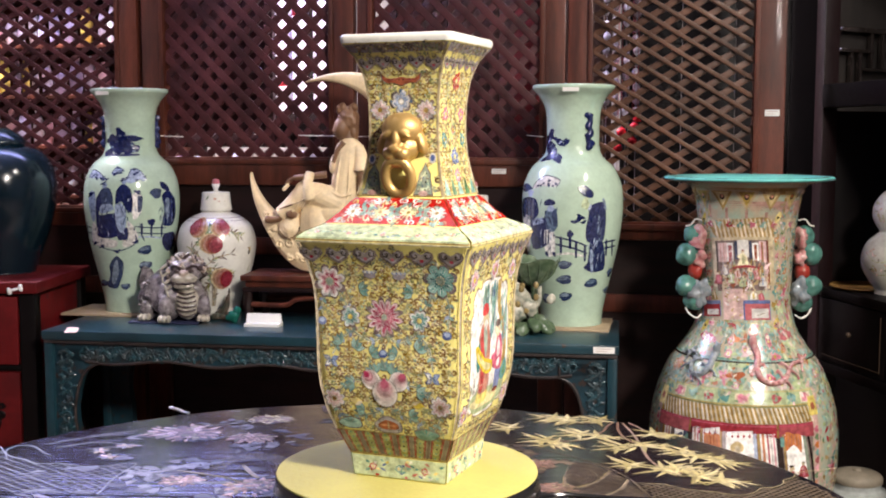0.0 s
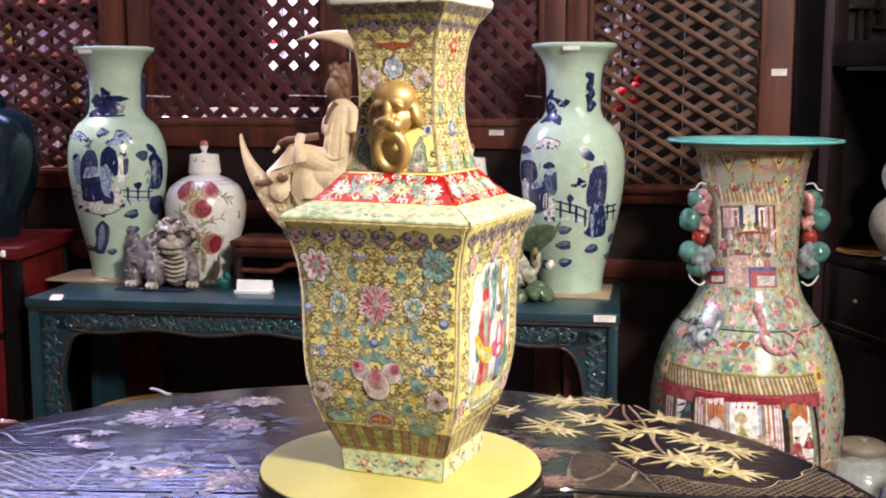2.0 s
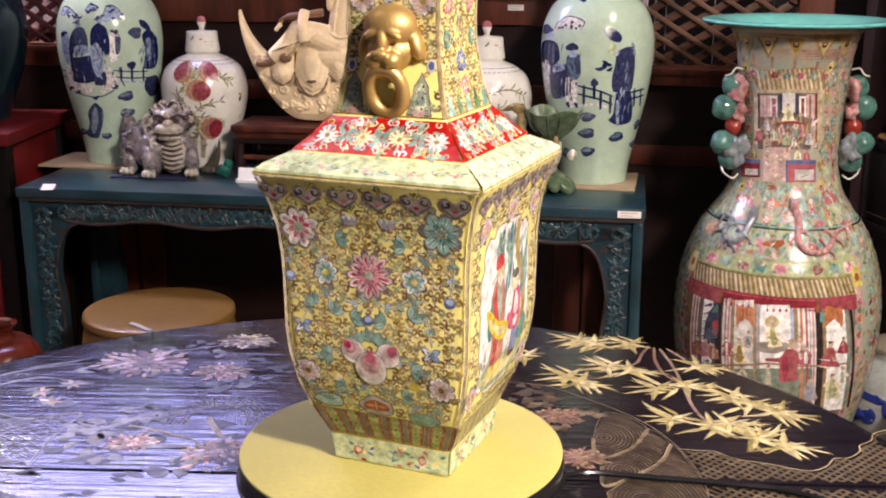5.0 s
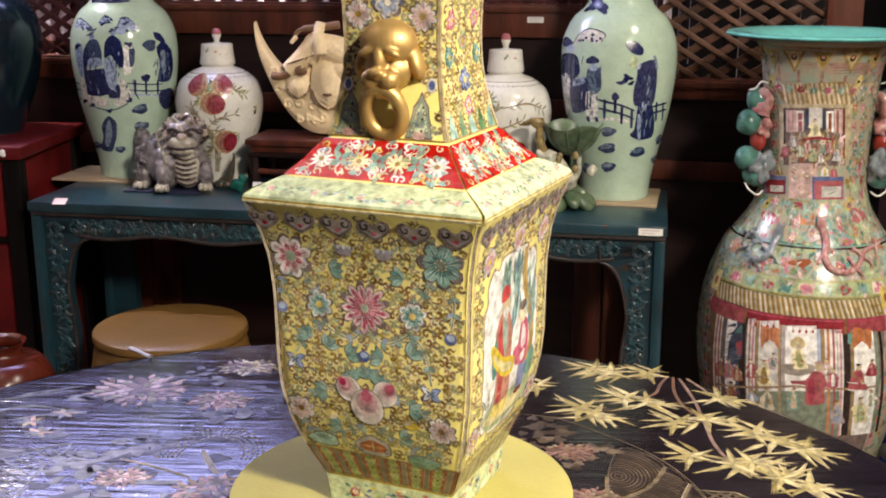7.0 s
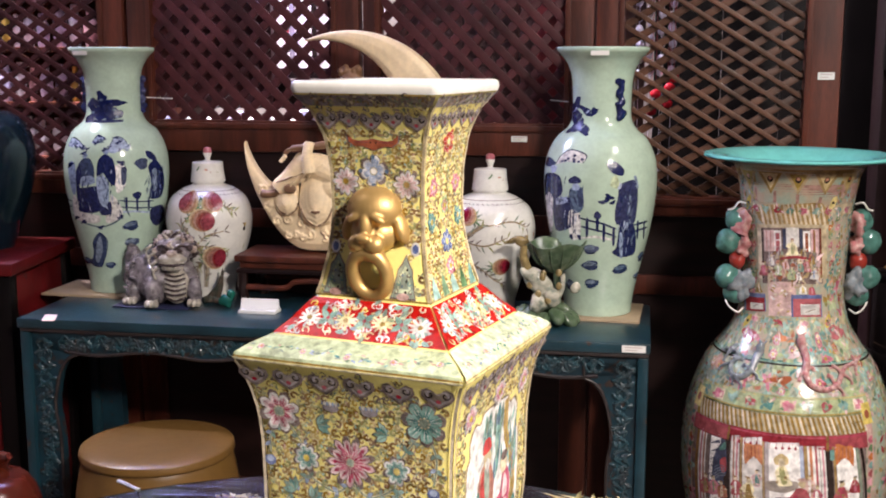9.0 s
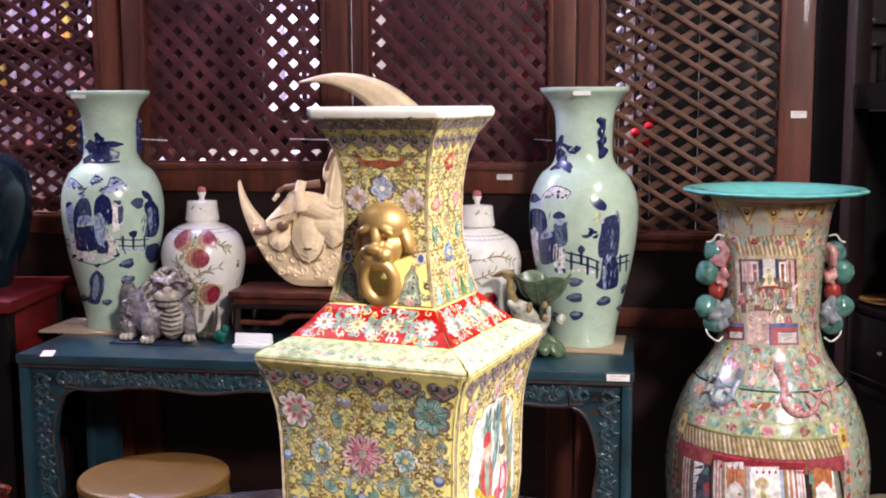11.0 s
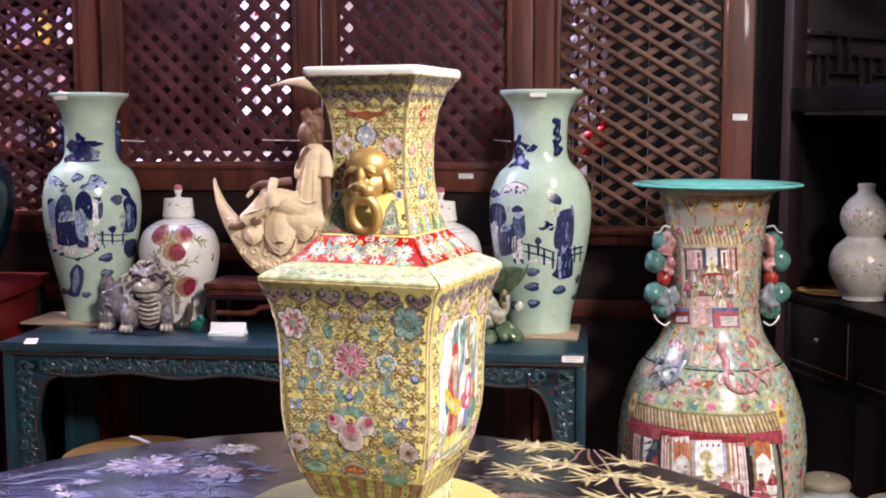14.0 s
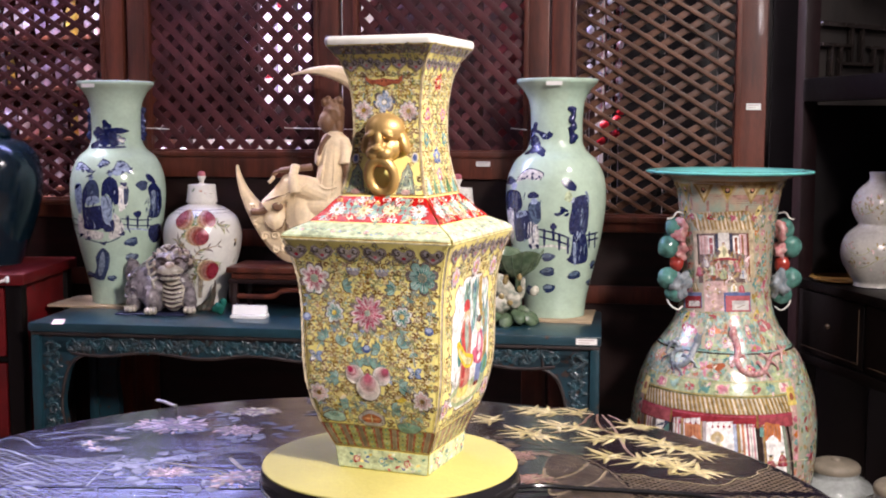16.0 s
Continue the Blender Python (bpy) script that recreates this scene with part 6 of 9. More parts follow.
def shoulders(P, rnd):
    band(P, 0.2545, 0.2785, "red", 1.2, 8)
    band(P, 0.2405, 0.2535, "celery", 1.2, 6)
    s0, s1 = vs(0.2560), vs(0.2770)
    mid = (s0 + s1) / 2
    for k in range(110):
        s = rnd.uniform(s0, s1)
        x = rnd.uniform(-0.88, 0.88) * half_at(s)
        P.curl(x, s, rnd.uniform(0.0028, 0.0042), rnd.uniform(0, 6), 0.0013, rnd.choice(("white", "straw", "cream", "white", "pale_pink", "yellow")), 1.8 + 0.005 * k, 0.9, rnd.choice((-1, 1)))
        if k % 3 == 0:
            P.sprig(x, s, rnd.uniform(0, 6), 0.0075, 0.0040, rnd.choice(("teal2", "teal2", "pale_green", "pale_blue", "sage")), 2.2 + 0.005 * k)
    for fx in (-0.66, -0.22, 0.22, 0.66):
        x = fx * half_at(mid) * 1.15
        for k in range(11):
            a = 2 * math.pi * k / 11 + fx
            P.stroke([(x + q * math.cos(a), mid - 0.001 + q * 0.85 * math.sin(a)) for q in (0.001, 0.005, 0.0092 + 0.0012 * math.sin(5 * k))], 0.0022, "straw" if abs(fx) < 0.4 else "white", 3.4, 0.7)
        P.disc(x, mid - 0.001, 0.0022, 0.0020, "gold", 4.2, 8)
    for fx in (-0.44, 0.0, 0.44):
        x = fx * half_at(mid) * 1.15
        for a in (0.7, 2.4, -0.7, 3.9):
            P.sprig(x, mid, a, 0.0090, 0.0050, "teal2" if a > 0 else "sage", 3.0)
        P.disc(x, mid, 0.0016, 0.0016, "crimson", 4, 7)
    for c in range(9):
        f = -0.84 + 0.21 * c
        s = vs(0.2470) + rnd.uniform(-0.002, 0.002)
        x = f * half_at(s)
        for k in range(7):
            P.leaf(x + rnd.uniform(-0.006, 0.006), s + rnd.uniform(-0.0028, 0.0028), rnd.choice((0, math.pi)) + rnd.uniform(-0.7, 0.7), rnd.uniform(0.003, 0.006), 0.0020, rnd.choice(("teal", "teal2", "sage", "green", "pale_blue", "flesh_rose", "sage")), 2 + 0.02 * k)
        if c % 2 == 0:
            P.flower(x, s, 0.0030, 6, "pale_pink", "pink", "yellow", None, 2.4)
    for z in (0.2392, 0.2800):
        band(P, z, z + 0.0012, "gold", 2.2, 2)
    band(P, 0.2372, 0.2388, "straw", 2.0, 2)


def collar(P, rnd):
    """Close grey-brown scrolls filling the strips under the lip and under the shoulder."""
    band(P, 0.4185, 0.4262, "lilac", 1.1, 4, 0.97)
    for z0, z1, n in ((0.4040, 0.4180, 40), (0.4185, 0.4262, 70), (0.2160, 0.2350, 70)):
        for k in range(n):
            s = vs(rnd.uniform(z0, z1))
            x = rnd.uniform(-0.89, 0.89) * half_at(s)
            P.curl(x, s, 0.0030, rnd.uniform(0, 6), 0.0012, rnd.choice(("grey", "mauve", "olive", "umber")), 1.6 + 0.004 * k, 0.9, rnd.choice((-1, 1)))
            P.leaf(x, s, rnd.uniform(0, 6), 0.0045, 0.0022, rnd.choice(("grey", "sage", "cream", "mauve", "straw")), 2.0 + 0.004 * k)


def edges(P):
    """Pale lines along the upright corners and a grey collar under the lip."""
    for z0, z1 in ((0.050, 0.236), (0.281, 0.420)):
        for sg in (-1, 1):
            zs = np.linspace(z0, z1, 26)
            P.stroke([(sg * half_at(vs(z)) * 0.975, vs(z)) for z in zs], 0.0022, "cream", 2.6, 1.0)
            P.stroke([(sg * half_at(vs(z)) * 0.945, vs(z)) for z in zs], 0.0005, "ochre", 2.4, 1.0)


def lower_bands(P, rnd):
    edges(P)
    collar(P, rnd)
    band(P, 0.0250, 0.0490, "oxblood", 1.0, 6)
    band(P, 0.0010, 0.0225, "celery", 1.0, 4)
    s0, s1 = vs(0.0255), vs(0.0485)
    for k in range(7):
        f = -0.90 + 0.30 * k
        P.stroke([(half_at(s) * f, s) for s in np.linspace(s0, s1, 6)], 0.0048, "grey", 1.6, 1.0)
        P.stroke([(half_at(s) * f, s) for s in np.linspace(s0, s1, 6)], 0.0030, "mauve", 1.9, 1.0)
        if k == 6:
            break
        for j in range(9):
            s = s0 + (s1 - s0) * (j + 0.5) / 9
            w = 0.0036 + 0.0022 * (j % 2)
            P.disc(half_at(s) * (f + 0.15), s, w, 0.0021, "olive", 1.6 + 0.01 * j, 10)
            if j % 2 == 0:
                P.disc(half_at(s) * (f + 0.15), s, 0.0011, 0.0011, ("teal", "dark", "teal")[j % 3], 2.3, 7)
            for sg in (-1, 1):
                P.disc(half_at(s) * (f + 0.15 + 0.085 * sg), s, 0.0010, 0.0012, ("brick", "red")[j % 2], 2.0, 6)
    for k in range(34):
        s = rnd.uniform(0.003, 0.020)
        P.leaf(rnd.uniform(-0.9, 0.9) * 0.05, s, rnd.uniform(-0.6, 0.6), rnd.uniform(0.004, 0.008), 0.003, rnd.choice(("teal2", "teal", "red", "blue", "white", "yellow")), 1.8)
    for k in range(3):
        P.flower(-0.028 + 0.028 * k, 0.0115, 0.0045, 6, ("red", "teal", "red")[k], "white", "yellow", None, 2.2)
    for z in (0.0235, 0.0490):
        band(P, z, z + 0.0012, "gold", 2.0, 2)


def flower_face(turn, seed):
    P = Paint(vase_surf(turn), 0.012)
    rnd = random.Random(seed)
    B = lambda cx, cy: ((cx - 482) * 0.000255, vs(0.2365 - cy * 0.000286))
    N = lambda cx, cy: ((cx - 490) * 0.000267, vs(0.4312 - cy * 0.0002575))
    clear = []

    def fl(at, r, *a, **k):
        clear.append((*at, r * 1.0, r * 1.0))
        P.flower(*at, r, *a, **k)
    for cx in (190, 300, 412, 520, 635, 750):
        ruyi(P, B(cx, 42)[0] * 1.02, vs(0.2262), 0.0245, 0.0165)
        clear.append((B(cx, 42)[0], vs(0.2268), 0.012, 0.008))
    fl(B(472, 245), 0.0190, 13, "pink", "crimson", "sage", "pale_pink")
    fl(B(472, 245), 0.0118, 12, "pink", "rose", "sage", None, lift=6, turn=0.1)
    fl(B(250, 132), 0.0168, 8, "pale_pink", "rose", "sage", "white")
    fl(B(705, 112), 0.0165, 7, "teal2", "teal", "sage", "teal2")
    for c in ((330, 250), (615, 250)):
        fl(B(*c), 0.0108, 8, "teal2", "teal", "yellow", "white")
    for c in ((250, 540), (690, 540)):
        fl(B(*c), 0.0112, 9, "pale_pink", "flesh_rose", "brown", "white")
    for c in ((420, 100), (540, 100)):
        x, y = B(*c)
        P.disc(x, y - 0.001, 0.0068, 0.0036, "lilac", 4, 14, 0, 0.05)
        for k in range(7):
            P.leaf(x - 0.0066 + 0.0022 * k, y, 1.57, 0.0042, 0.0022, ("pale_blue", "white")[k % 2], 4.6)
        clear.append((x, y, 0.008, 0.005))
    for c in ((245, 405), (665, 440)):
        x, y = B(*c)
        for a in (0.5, 2.6, -0.7, 3.9):
            P.leaf(x, y, a, 0.0095, 0.0062, "blue", 4)
            P.leaf(x, y, a, 0.0080, 0.0046, ("pale_blue", "white")[int(a > 2)], 4.6)
            P.leaf(x, y, a, 0.0045, 0.0022, "wash", 5.2)
        clear.append((x, y, 0.009, 0.008))
    for c in ((210, 270), (725, 295), (465, 370)):
        x, y = B(*c)
        P.disc(x, y, 0.0048, 0.0042, "blue", 4)
        P.disc(x, y + 0.001, 0.0030, 0.0024, "pale_blue", 5)
        clear.append((x, y, 0.006, 0.006))
    # peaches
    for c, r, lean in (((412, 462), 0.0100, 2.3), ((526, 462), 0.0100, 0.85), ((468, 506), 0.0138, 1.57)):
        x, y = B(*c)
        P.peach(x, y, r, lean, 5 if r < 0.012 else 7.5)
        clear.append((x, y, r * 1.1, r * 1.1))
    for cx, cy, a in ((370, 155, 0.2), (590, 160, 2.9), (410, 372, 0.4), (520, 375, 2.7), (345, 360, 0.9), (430, 440, 1.9), (500, 440, 1.2), (340, 480, 3.4), (600, 490, -0.3), (375, 575, 3.0), (560, 580, 0.2), (600, 350, 0.7), (290, 345, 2.3), (470, 428, 1.57)):
        x, y = B(cx, cy)
        for k in range(4):
            P.sprig(x, y, a + (k - 1.5) * 0.50, 0.0118 - 0.001 * (k % 2), 0.0058, ("teal2", "teal", "sage", "teal2")[k], 3.2 + 0.2 * k)
        clear.append((x + 0.005 * math.cos(a), y + 0.005 * math.sin(a), 0.009, 0.007))
    for c in ((308, 625), (622, 645)):
        x, y = B(*c)
        P.disc(x, y, 0.0135, 0.0070, "mauve", 4, 16, 0, 0.06)
        P.disc(x, y, 0.0122, 0.0058, "teal2", 5, 16, 0, 0.06)
        for k in range(5):
            P.leaf(x, y, 0.3 + k * 0.6, 0.009, 0.0016, ("teal", "sage")[k % 2], 6)
        clear.append((x, y, 0.013, 0.007))
    x, y = B(468, 622)
    P.disc(x, y, 0.0152, 0.0098, "mauve", 4, 20, 0, 0.07)
    P.disc(x, y, 0.0140, 0.0086, "lilac", 4.5, 20, 0, 0.07)
    P.disc(x, y, 0.0110, 0.0052, "brick", 5, 14, 0, 0.08)
    for sg in (-1, 1):
        P.leaf(x, y, 0 if sg > 0 else math.pi, 0.0095, 0.0030, "orange", 5.6)
        P.curl(x + sg * 0.0105, y - 0.0035, 0.0024, 1, 0.0008, "dark", 5.4, 0.9, sg)
    P.stroke([(x, y - 0.004), (x, y), (x, y + 0.0045)], 0.0016, "cream", 6)
    clear.append((x, y, 0.015, 0.010))
    for c, a in (((370, 542), 3.14), ((575, 540), 0.0)):
        x, y = B(*c)
        P.leaf(x, y, a, 0.014, 0.007, "yellow", 4)
        P.leaf(x, y, a + 0.5, 0.010, 0.004, "cream", 5)
    # vines between the flowers, set with paired leaves
    vines = (((472, 300), (420, 330), (345, 300), (330, 262)), ((472, 300), (530, 330), (600, 300), (615, 262)), ((330, 235), (300, 190), (262, 160)), ((615, 235), (650, 190), (690, 145)),
             ((250, 155), (215, 200), (212, 250)), ((712, 140), (735, 200), (728, 270)), ((345, 290), (290, 330), (250, 385)), ((600, 290), (650, 340), (668, 420)), ((405, 470), (330, 470), (262, 520)),
             ((535, 470), (610, 480), (680, 520)), ((250, 560), (270, 600), (305, 612)), ((690, 560), (670, 610), (630, 632)), ((468, 525), (440, 570), (380, 590), (320, 612)), ((468, 525), (500, 570), (560, 590), (615, 625)))
    for v in vines:
        run = [tuple(p) for p in spline([B(*c) for c in v], 7)]
        P.stroke(run, 0.0024, "straw", 2.2, 0.9)
        P.stroke(run, 0.0013, "sage", 2.6, 0.8)
        for i in range(2, len(run) - 1, 4):
            a = math.atan2(run[i + 1][1] - run[i - 1][1], run[i + 1][0] - run[i - 1][0])
            for sg in (-1, 1):
                P.sprig(*run[i], a + sg * 0.9, 0.0062, 0.0034, rnd.choice(("teal2", "sage", "teal2", "pale_blue", "olive")), 2.4 + 0.03 * i)
    for cy in (90, 118, 140, 160):
        P.disc(*B(478, cy), 0.0016, 0.0016, "brown", 4, 8)
    scroll_field(P, 0.0515, 0.2150, rnd, clear)
    # neck
    clear = [(*N(488, 450), 0.026, 0.036)]
    for k in range(5):
        x, y = (-0.035 + 0.0175 * k), vs(0.4105 if k % 2 else 0.4085)
        ruyi(P, x, y, 0.0172, 0.0135)
        clear.append((x, y, 0.010, 0.007))
    x, y = N(487, 152)
    for g, ink, l in ((1.07, "mauve", 4), (1.0, "brick", 4.6)):
        half = [(0.0, 0.0032), (0.005, 0.0022), (0.011, 0.0016), (0.0160, 0.0026), (0.0205, 0.0068), (0.0195, 0.0010), (0.0150, -0.0024), (0.0090, -0.0022), (0.0045, -0.0034), (0.0, -0.0052)]
        P.poly([(x + u * g, y + v * g) for u, v in half[::-1]] + [(x - u * g, y + v * g) for u, v in half[1:-1]], ink, l)
    for sg in (-1, 1):
        P.stroke([(x + sg * u, y + 0.0006) for u in (0.003, 0.009, 0.016)], 0.0012, "oxblood", 5.2)
        P.disc(x + sg * 0.0022, y + 0.0006, 0.0008, 0.0008, "dark", 5.4, 6)
    clear.append((x, y, 0.018, 0.006))
    clear.append((*N(483, 230), 0.012, 0.012))
    P.flower(*N(483, 230), 0.0112, 6, "pale_blue", "pale_blue", "white", "white")
    for a in (0.0, 1.57, 3.14, 4.71):
        P.disc(N(483, 230)[0] + 0.0105 * math.cos(a), N(483, 230)[1] + 0.0105 * math.sin(a), 0.0018, 0.0018, "wash", 8, 8)
    for c in ((398, 262), (580, 265)):
        P.flower(*N(*c), 0.0106, 11, "pale_pink", "flesh_rose", "umber", "white")
        clear.append((*N(*c), 0.010, 0.010))
    for c in ((368, 448), (608, 442)):
        P.disc(*N(*c), 0.0038, 0.0050, "white", 4)
        P.disc(*N(*c), 0.0024, 0.0034, "blue", 5)
    for c in ((378, 560), (582, 560)):
        x, y = N(*c)
        y = vs(0.2935)
        for g, ink, l in ((1.0, "mauve", 4), (0.90, "sage", 4.6), (0.62, "celery", 5.2), (0.40, "sage", 5.8)):
            half = [(0.0, 0.020), (0.0028, 0.014), (0.0060, 0.0095), (0.0066, 0.004), (0.0080, -0.001), (0.0086, -0.006), (0.0104, -0.0125)]
            P.poly([(x + u * g, y + v * g) for u, v in half[::-1]] + [(x - u * g, y + v * g) for u, v in half[1:]], ink, l)
        P.disc(x, y - 0.0105, 0.0050, 0.0028, "flesh_rose", 6.2, 12)
        for k in range(5):
            P.disc(x + 0.0016 * (-1) ** k, y + 0.009 - 0.004 * k, 0.0009, 0.0011, ("dark", "wash")[k % 2], 6.4, 6)
        for sg in (-1, 1):
            for q in range(3):
                P.curl(x + sg * (0.0035 + 0.0012 * q), y + 0.005 - 0.006 * q, 0.0020, 1.5, 0.0009, ("mauve", "teal", "mauve")[q], 6.3, 0.9, sg)
        clear.append((x, y, 0.010, 0.018))
    scroll_field(P, 0.2815, 0.4050, rnd, clear, 0.0056)
    shoulders(P, rnd)
    lower_bands(P, rnd)
    return P


def panel_face(turn, seed):
    P = Paint(vase_surf(turn), 0.012)
    rnd = random.Random(seed)
    clear = [(0, vs(0.131), 0.058, 0.074), (-0.04, vs(0.18), 0.02, 0.02), (0.04, vs(0.18), 0.02, 0.02), (-0.04, vs(0.08), 0.02, 0.02), (0.04, vs(0.08), 0.02, 0.02)]
    for k in range(6):
        ruyi(P, -0.069 + 0.0276 * k, vs(0.2268), 0.0262, 0.0185)
        clear.append((-0.069 + 0.0276 * k, vs(0.2245), 0.011, 0.007))
    for g, ink, l in ((1.0, "straw", 2.3), (0.975, "brown", 2.6), (0.955, "white", 3.0)):
        pts = []
        for k in range(72):
            a = 2 * math.pi * k / 72
            c, sn = math.cos(a), math.sin(a)
            q = 1 - 0.09 * math.exp(-((abs(math.degrees(a) % 90 - 45) - 22) / 7) ** 2)
            x = 0.056 * g * q * math.copysign(abs(c) ** 0.50, c)
            z = 0.131 + 0.071 * g * q * math.copysign(abs(sn) ** 0.50, sn)
            pts.append((x, vs(z)))
        P.poly(pts, ink, l)

    def v(z):
        return vs(z)

    def V(*pts):
        return [(x * 0.001, vs(z * 0.001)) for x, z in pts]
    # ground, rocks and a leaning willow
    P.shape(V((-48, 84), (-20, 92), (10, 90), (46, 96), (44, 74), (10, 66), (-30, 68)), "celery", 3.3)
    P.shape(V((-44, 80), (-10, 84), (30, 82), (24, 72), (-26, 72)), "straw", 3.5)
    for x, z, a, ln, ink in ((-40, 88, 2.3, 18, "sage"), (-38, 86, 1.7, 22, "grey"), (-34, 86, 1.2, 18, "sage"), (-44, 84, 2.8, 14, "grey"), (-30, 84, 0.8, 12, "sage")):
        P.leaf(x * 0.001, v(z * 0.001), a, ln * 0.001, 0.0035, ink, 4.0)
    for ln, ink, l in ((0.0105, "umber", 4.2), (0.0075, "ochre", 4.6), (0.0025, "brown", 5.0)):
        P.stroke([tuple(p) for p in spline(V((36, 100), (43, 122), (38, 146), (27, 166), (22, 196)), 6)], ln, ink, l, 0.8)
    P.stroke([tuple(p) for p in spline(V((38, 146), (44, 160), (46, 172)), 5)], 0.0045, "ochre", 4.4, 0.6)
    for k in range(120):
        band_ = rnd.choice(((-22, -6, 178, 198), (-2, 18, 152, 199), (2, 16, 160, 199), (34, 50, 140, 190)))
        x, z = rnd.uniform(*band_[:2]) * 0.001, rnd.uniform(*band_[2:]) * 0.001
        P.leaf(x, v(z), -1.57 + rnd.uniform(-0.22, 0.22) - x * 6, rnd.uniform(0.012, 0.026), rnd.uniform(0.0022, 0.0050), rnd.choice(("teal", "teal2", "sage", "wash", "teal2")), 4.3 + 0.004 * k)
    P.shape(V((36, 104), (46, 112), (52, 104), (50, 92), (38, 90), (33, 96)), "teal", 5.4)
    P.shape(V((40, 100), (47, 106), (48, 97), (41, 94)), "green", 5.8)
    # two plain robed shapes, the larger holding out a yellow scroll
    P.shape(V((-30, 80), (-18, 76), (-4, 76), (2, 82), (-4, 92), (-26, 92)), "yellow", 5.0)
    P.shape(V((-28, 90), (-29, 118), (-33, 134), (-27, 152), (-16, 158), (-6, 154), (1, 138), (-1, 116), (0, 90), (-14, 86)), "brick", 5.4)
    P.shape(V((-24, 90), (-25, 116), (-27, 140), (-20, 152), (-15, 120), (-16, 90)), "red", 5.8)
    P.shape(V((-19, 152), (-10, 152), (-8, 132), (-13, 122), (-18, 134)), "sage", 6.1)
    P.shape(V((-38, 128), (-31, 140), (-27, 128), (-30, 112), (-37, 112)), "teal", 5.7)
    for x in (-24, -17, -9, -3):
        P.stroke(V((x, 90), (x + 1, 104), (x - 1, 116)), 0.0010, "oxblood", 6.2)
    P.shape(V((-41, 134), (-34, 136), (-16, 122), (6, 116), (4, 105), (-14, 106), (-34, 120)), "yellow", 6.6)
    P.shape(V((-36, 130), (-16, 118), (2, 113), (0, 108), (-15, 110), (-32, 122)), "straw", 7.0)
    P.disc(-0.013, v(0.160), 0.0080, 0.0085, "cream", 6.6)
    P.shape(V((-18, 156), (-13, 148), (-8, 156), (-13, 160)), "white", 7.0)
    P.shape(V((-23, 165), (-19, 175), (-9, 175), (-5, 167), (-13, 164)), "red", 7.0)
    P.shape(V((18, 84), (32, 82), (34, 96), (32, 108), (18, 106)), "blue", 5.4)
    P.shape(V((14, 106), (32, 104), (36, 126), (30, 140), (20, 138), (16, 124), (4, 120), (5, 112)), "pink", 5.8)
    P.shape(V((20, 108), (28, 108), (30, 128), (24, 136), (20, 124)), "pale_pink", 6.2)
    P.disc(0.022, v(0.145), 0.0078, 0.0082, "cream", 6.4)
    P.disc(0.023, v(0.151), 0.0074, 0.0040, "mauve", 6.8)
    P.disc(0.024, v(0.083), 0.0080, 0.0026, "oxblood", 5.9)
    for x, z in ((-0.055, 0.203), (0.055, 0.203), (0.0, 0.208), (-0.058, 0.072), (0.058, 0.072)):
        P.flower(x, v(z), 0.0115, 8, "pale_pink", "pink", "yellow", "white")
        clear.append((x, v(z), 0.011, 0.011))
    scroll_field(P, 0.0515, 0.2150, rnd, clear)
    clear = []
    for k in range(5):
        ruyi(P, -0.035 + 0.0175 * k, vs(0.4095), 0.0172, 0.0135)
    for x, z, r, a, b in ((0, 0.392, 0.010, "red", "orange"), (0, 0.345, 0.008, "pale_green", "red"), (-0.02, 0.360, 0.008, "pink", "pale_pink"), (0.02, 0.360, 0.008, "pink", "pale_pink"), (-0.024, 0.335, 0.008, "teal", "teal2"), (0.024, 0.335, 0.008, "teal", "teal2"), (0, 0.318, 0.010, "blue", "pale_blue"), (0, 0.300, 0.008, "pink", "white")):
        P.flower(x, vs(z), r, 7, a, b, "yellow", None)
        clear.append((x, vs(z), r, r))
    for k in range(5):
        x, y = -0.034 + 0.017 * k, vs(0.289)
        P.poly([(x - 0.006, y - 0.008), (x + 0.006, y - 0.008), (x + 0.004, y), (x, y + 0.010), (x - 0.004, y)], "green" if k % 2 else "teal2", 4)
    scroll_field(P, 0.2815, 0.4050, rnd, clear, 0.0056)
    shoulders(P, rnd)
    lower_bands(P, rnd)
    return P


flower_face(0, 11).put("painted_face", yellow_vase, "enamelled scrolling peonies and peaches")
flower_face(math.pi, 12).put("painted_face", yellow_vase, "enamelled scrolling peonies and peaches")
panel_face(math.pi / 2, 13).put("painted_face", yellow_vase, "enamelled face with a white garden panel")
panel_face(-math.pi / 2, 14).put("painted_face", yellow_vase, "enamelled face with a white garden panel")


# ---- painting on turned bodies ----
def turned_surf(prof, a0, ref, sub=5):
    pr = np.array([tuple(p) for p in spline(prof, sub)])
    k = int(np.argmax(pr[:, 1]))
    zz, rr = pr[1:k + 1, 1], pr[1:k + 1, 0]
    o = np.argsort(zz, kind="stable")
    zz, rr = zz[o], rr[o]

    def surf(x, z, l):
        r = float(np.interp(z, zz, rr))
        e = 0.004
        dr = (float(np.interp(z + e, zz, rr)) - float(np.interp(z - e, zz, rr))) / (2 * e)
        k = math.hypot(1, dr)
        a = a0 + x / ref
        q = r + 0.0003 + l / k
        return Vector((q * math.cos(a), q * math.sin(a), z - l * dr / k))
    return surf


def face_to(cx, cy):
    return math.atan2(-0.15 - cy, 0.03 - cx)


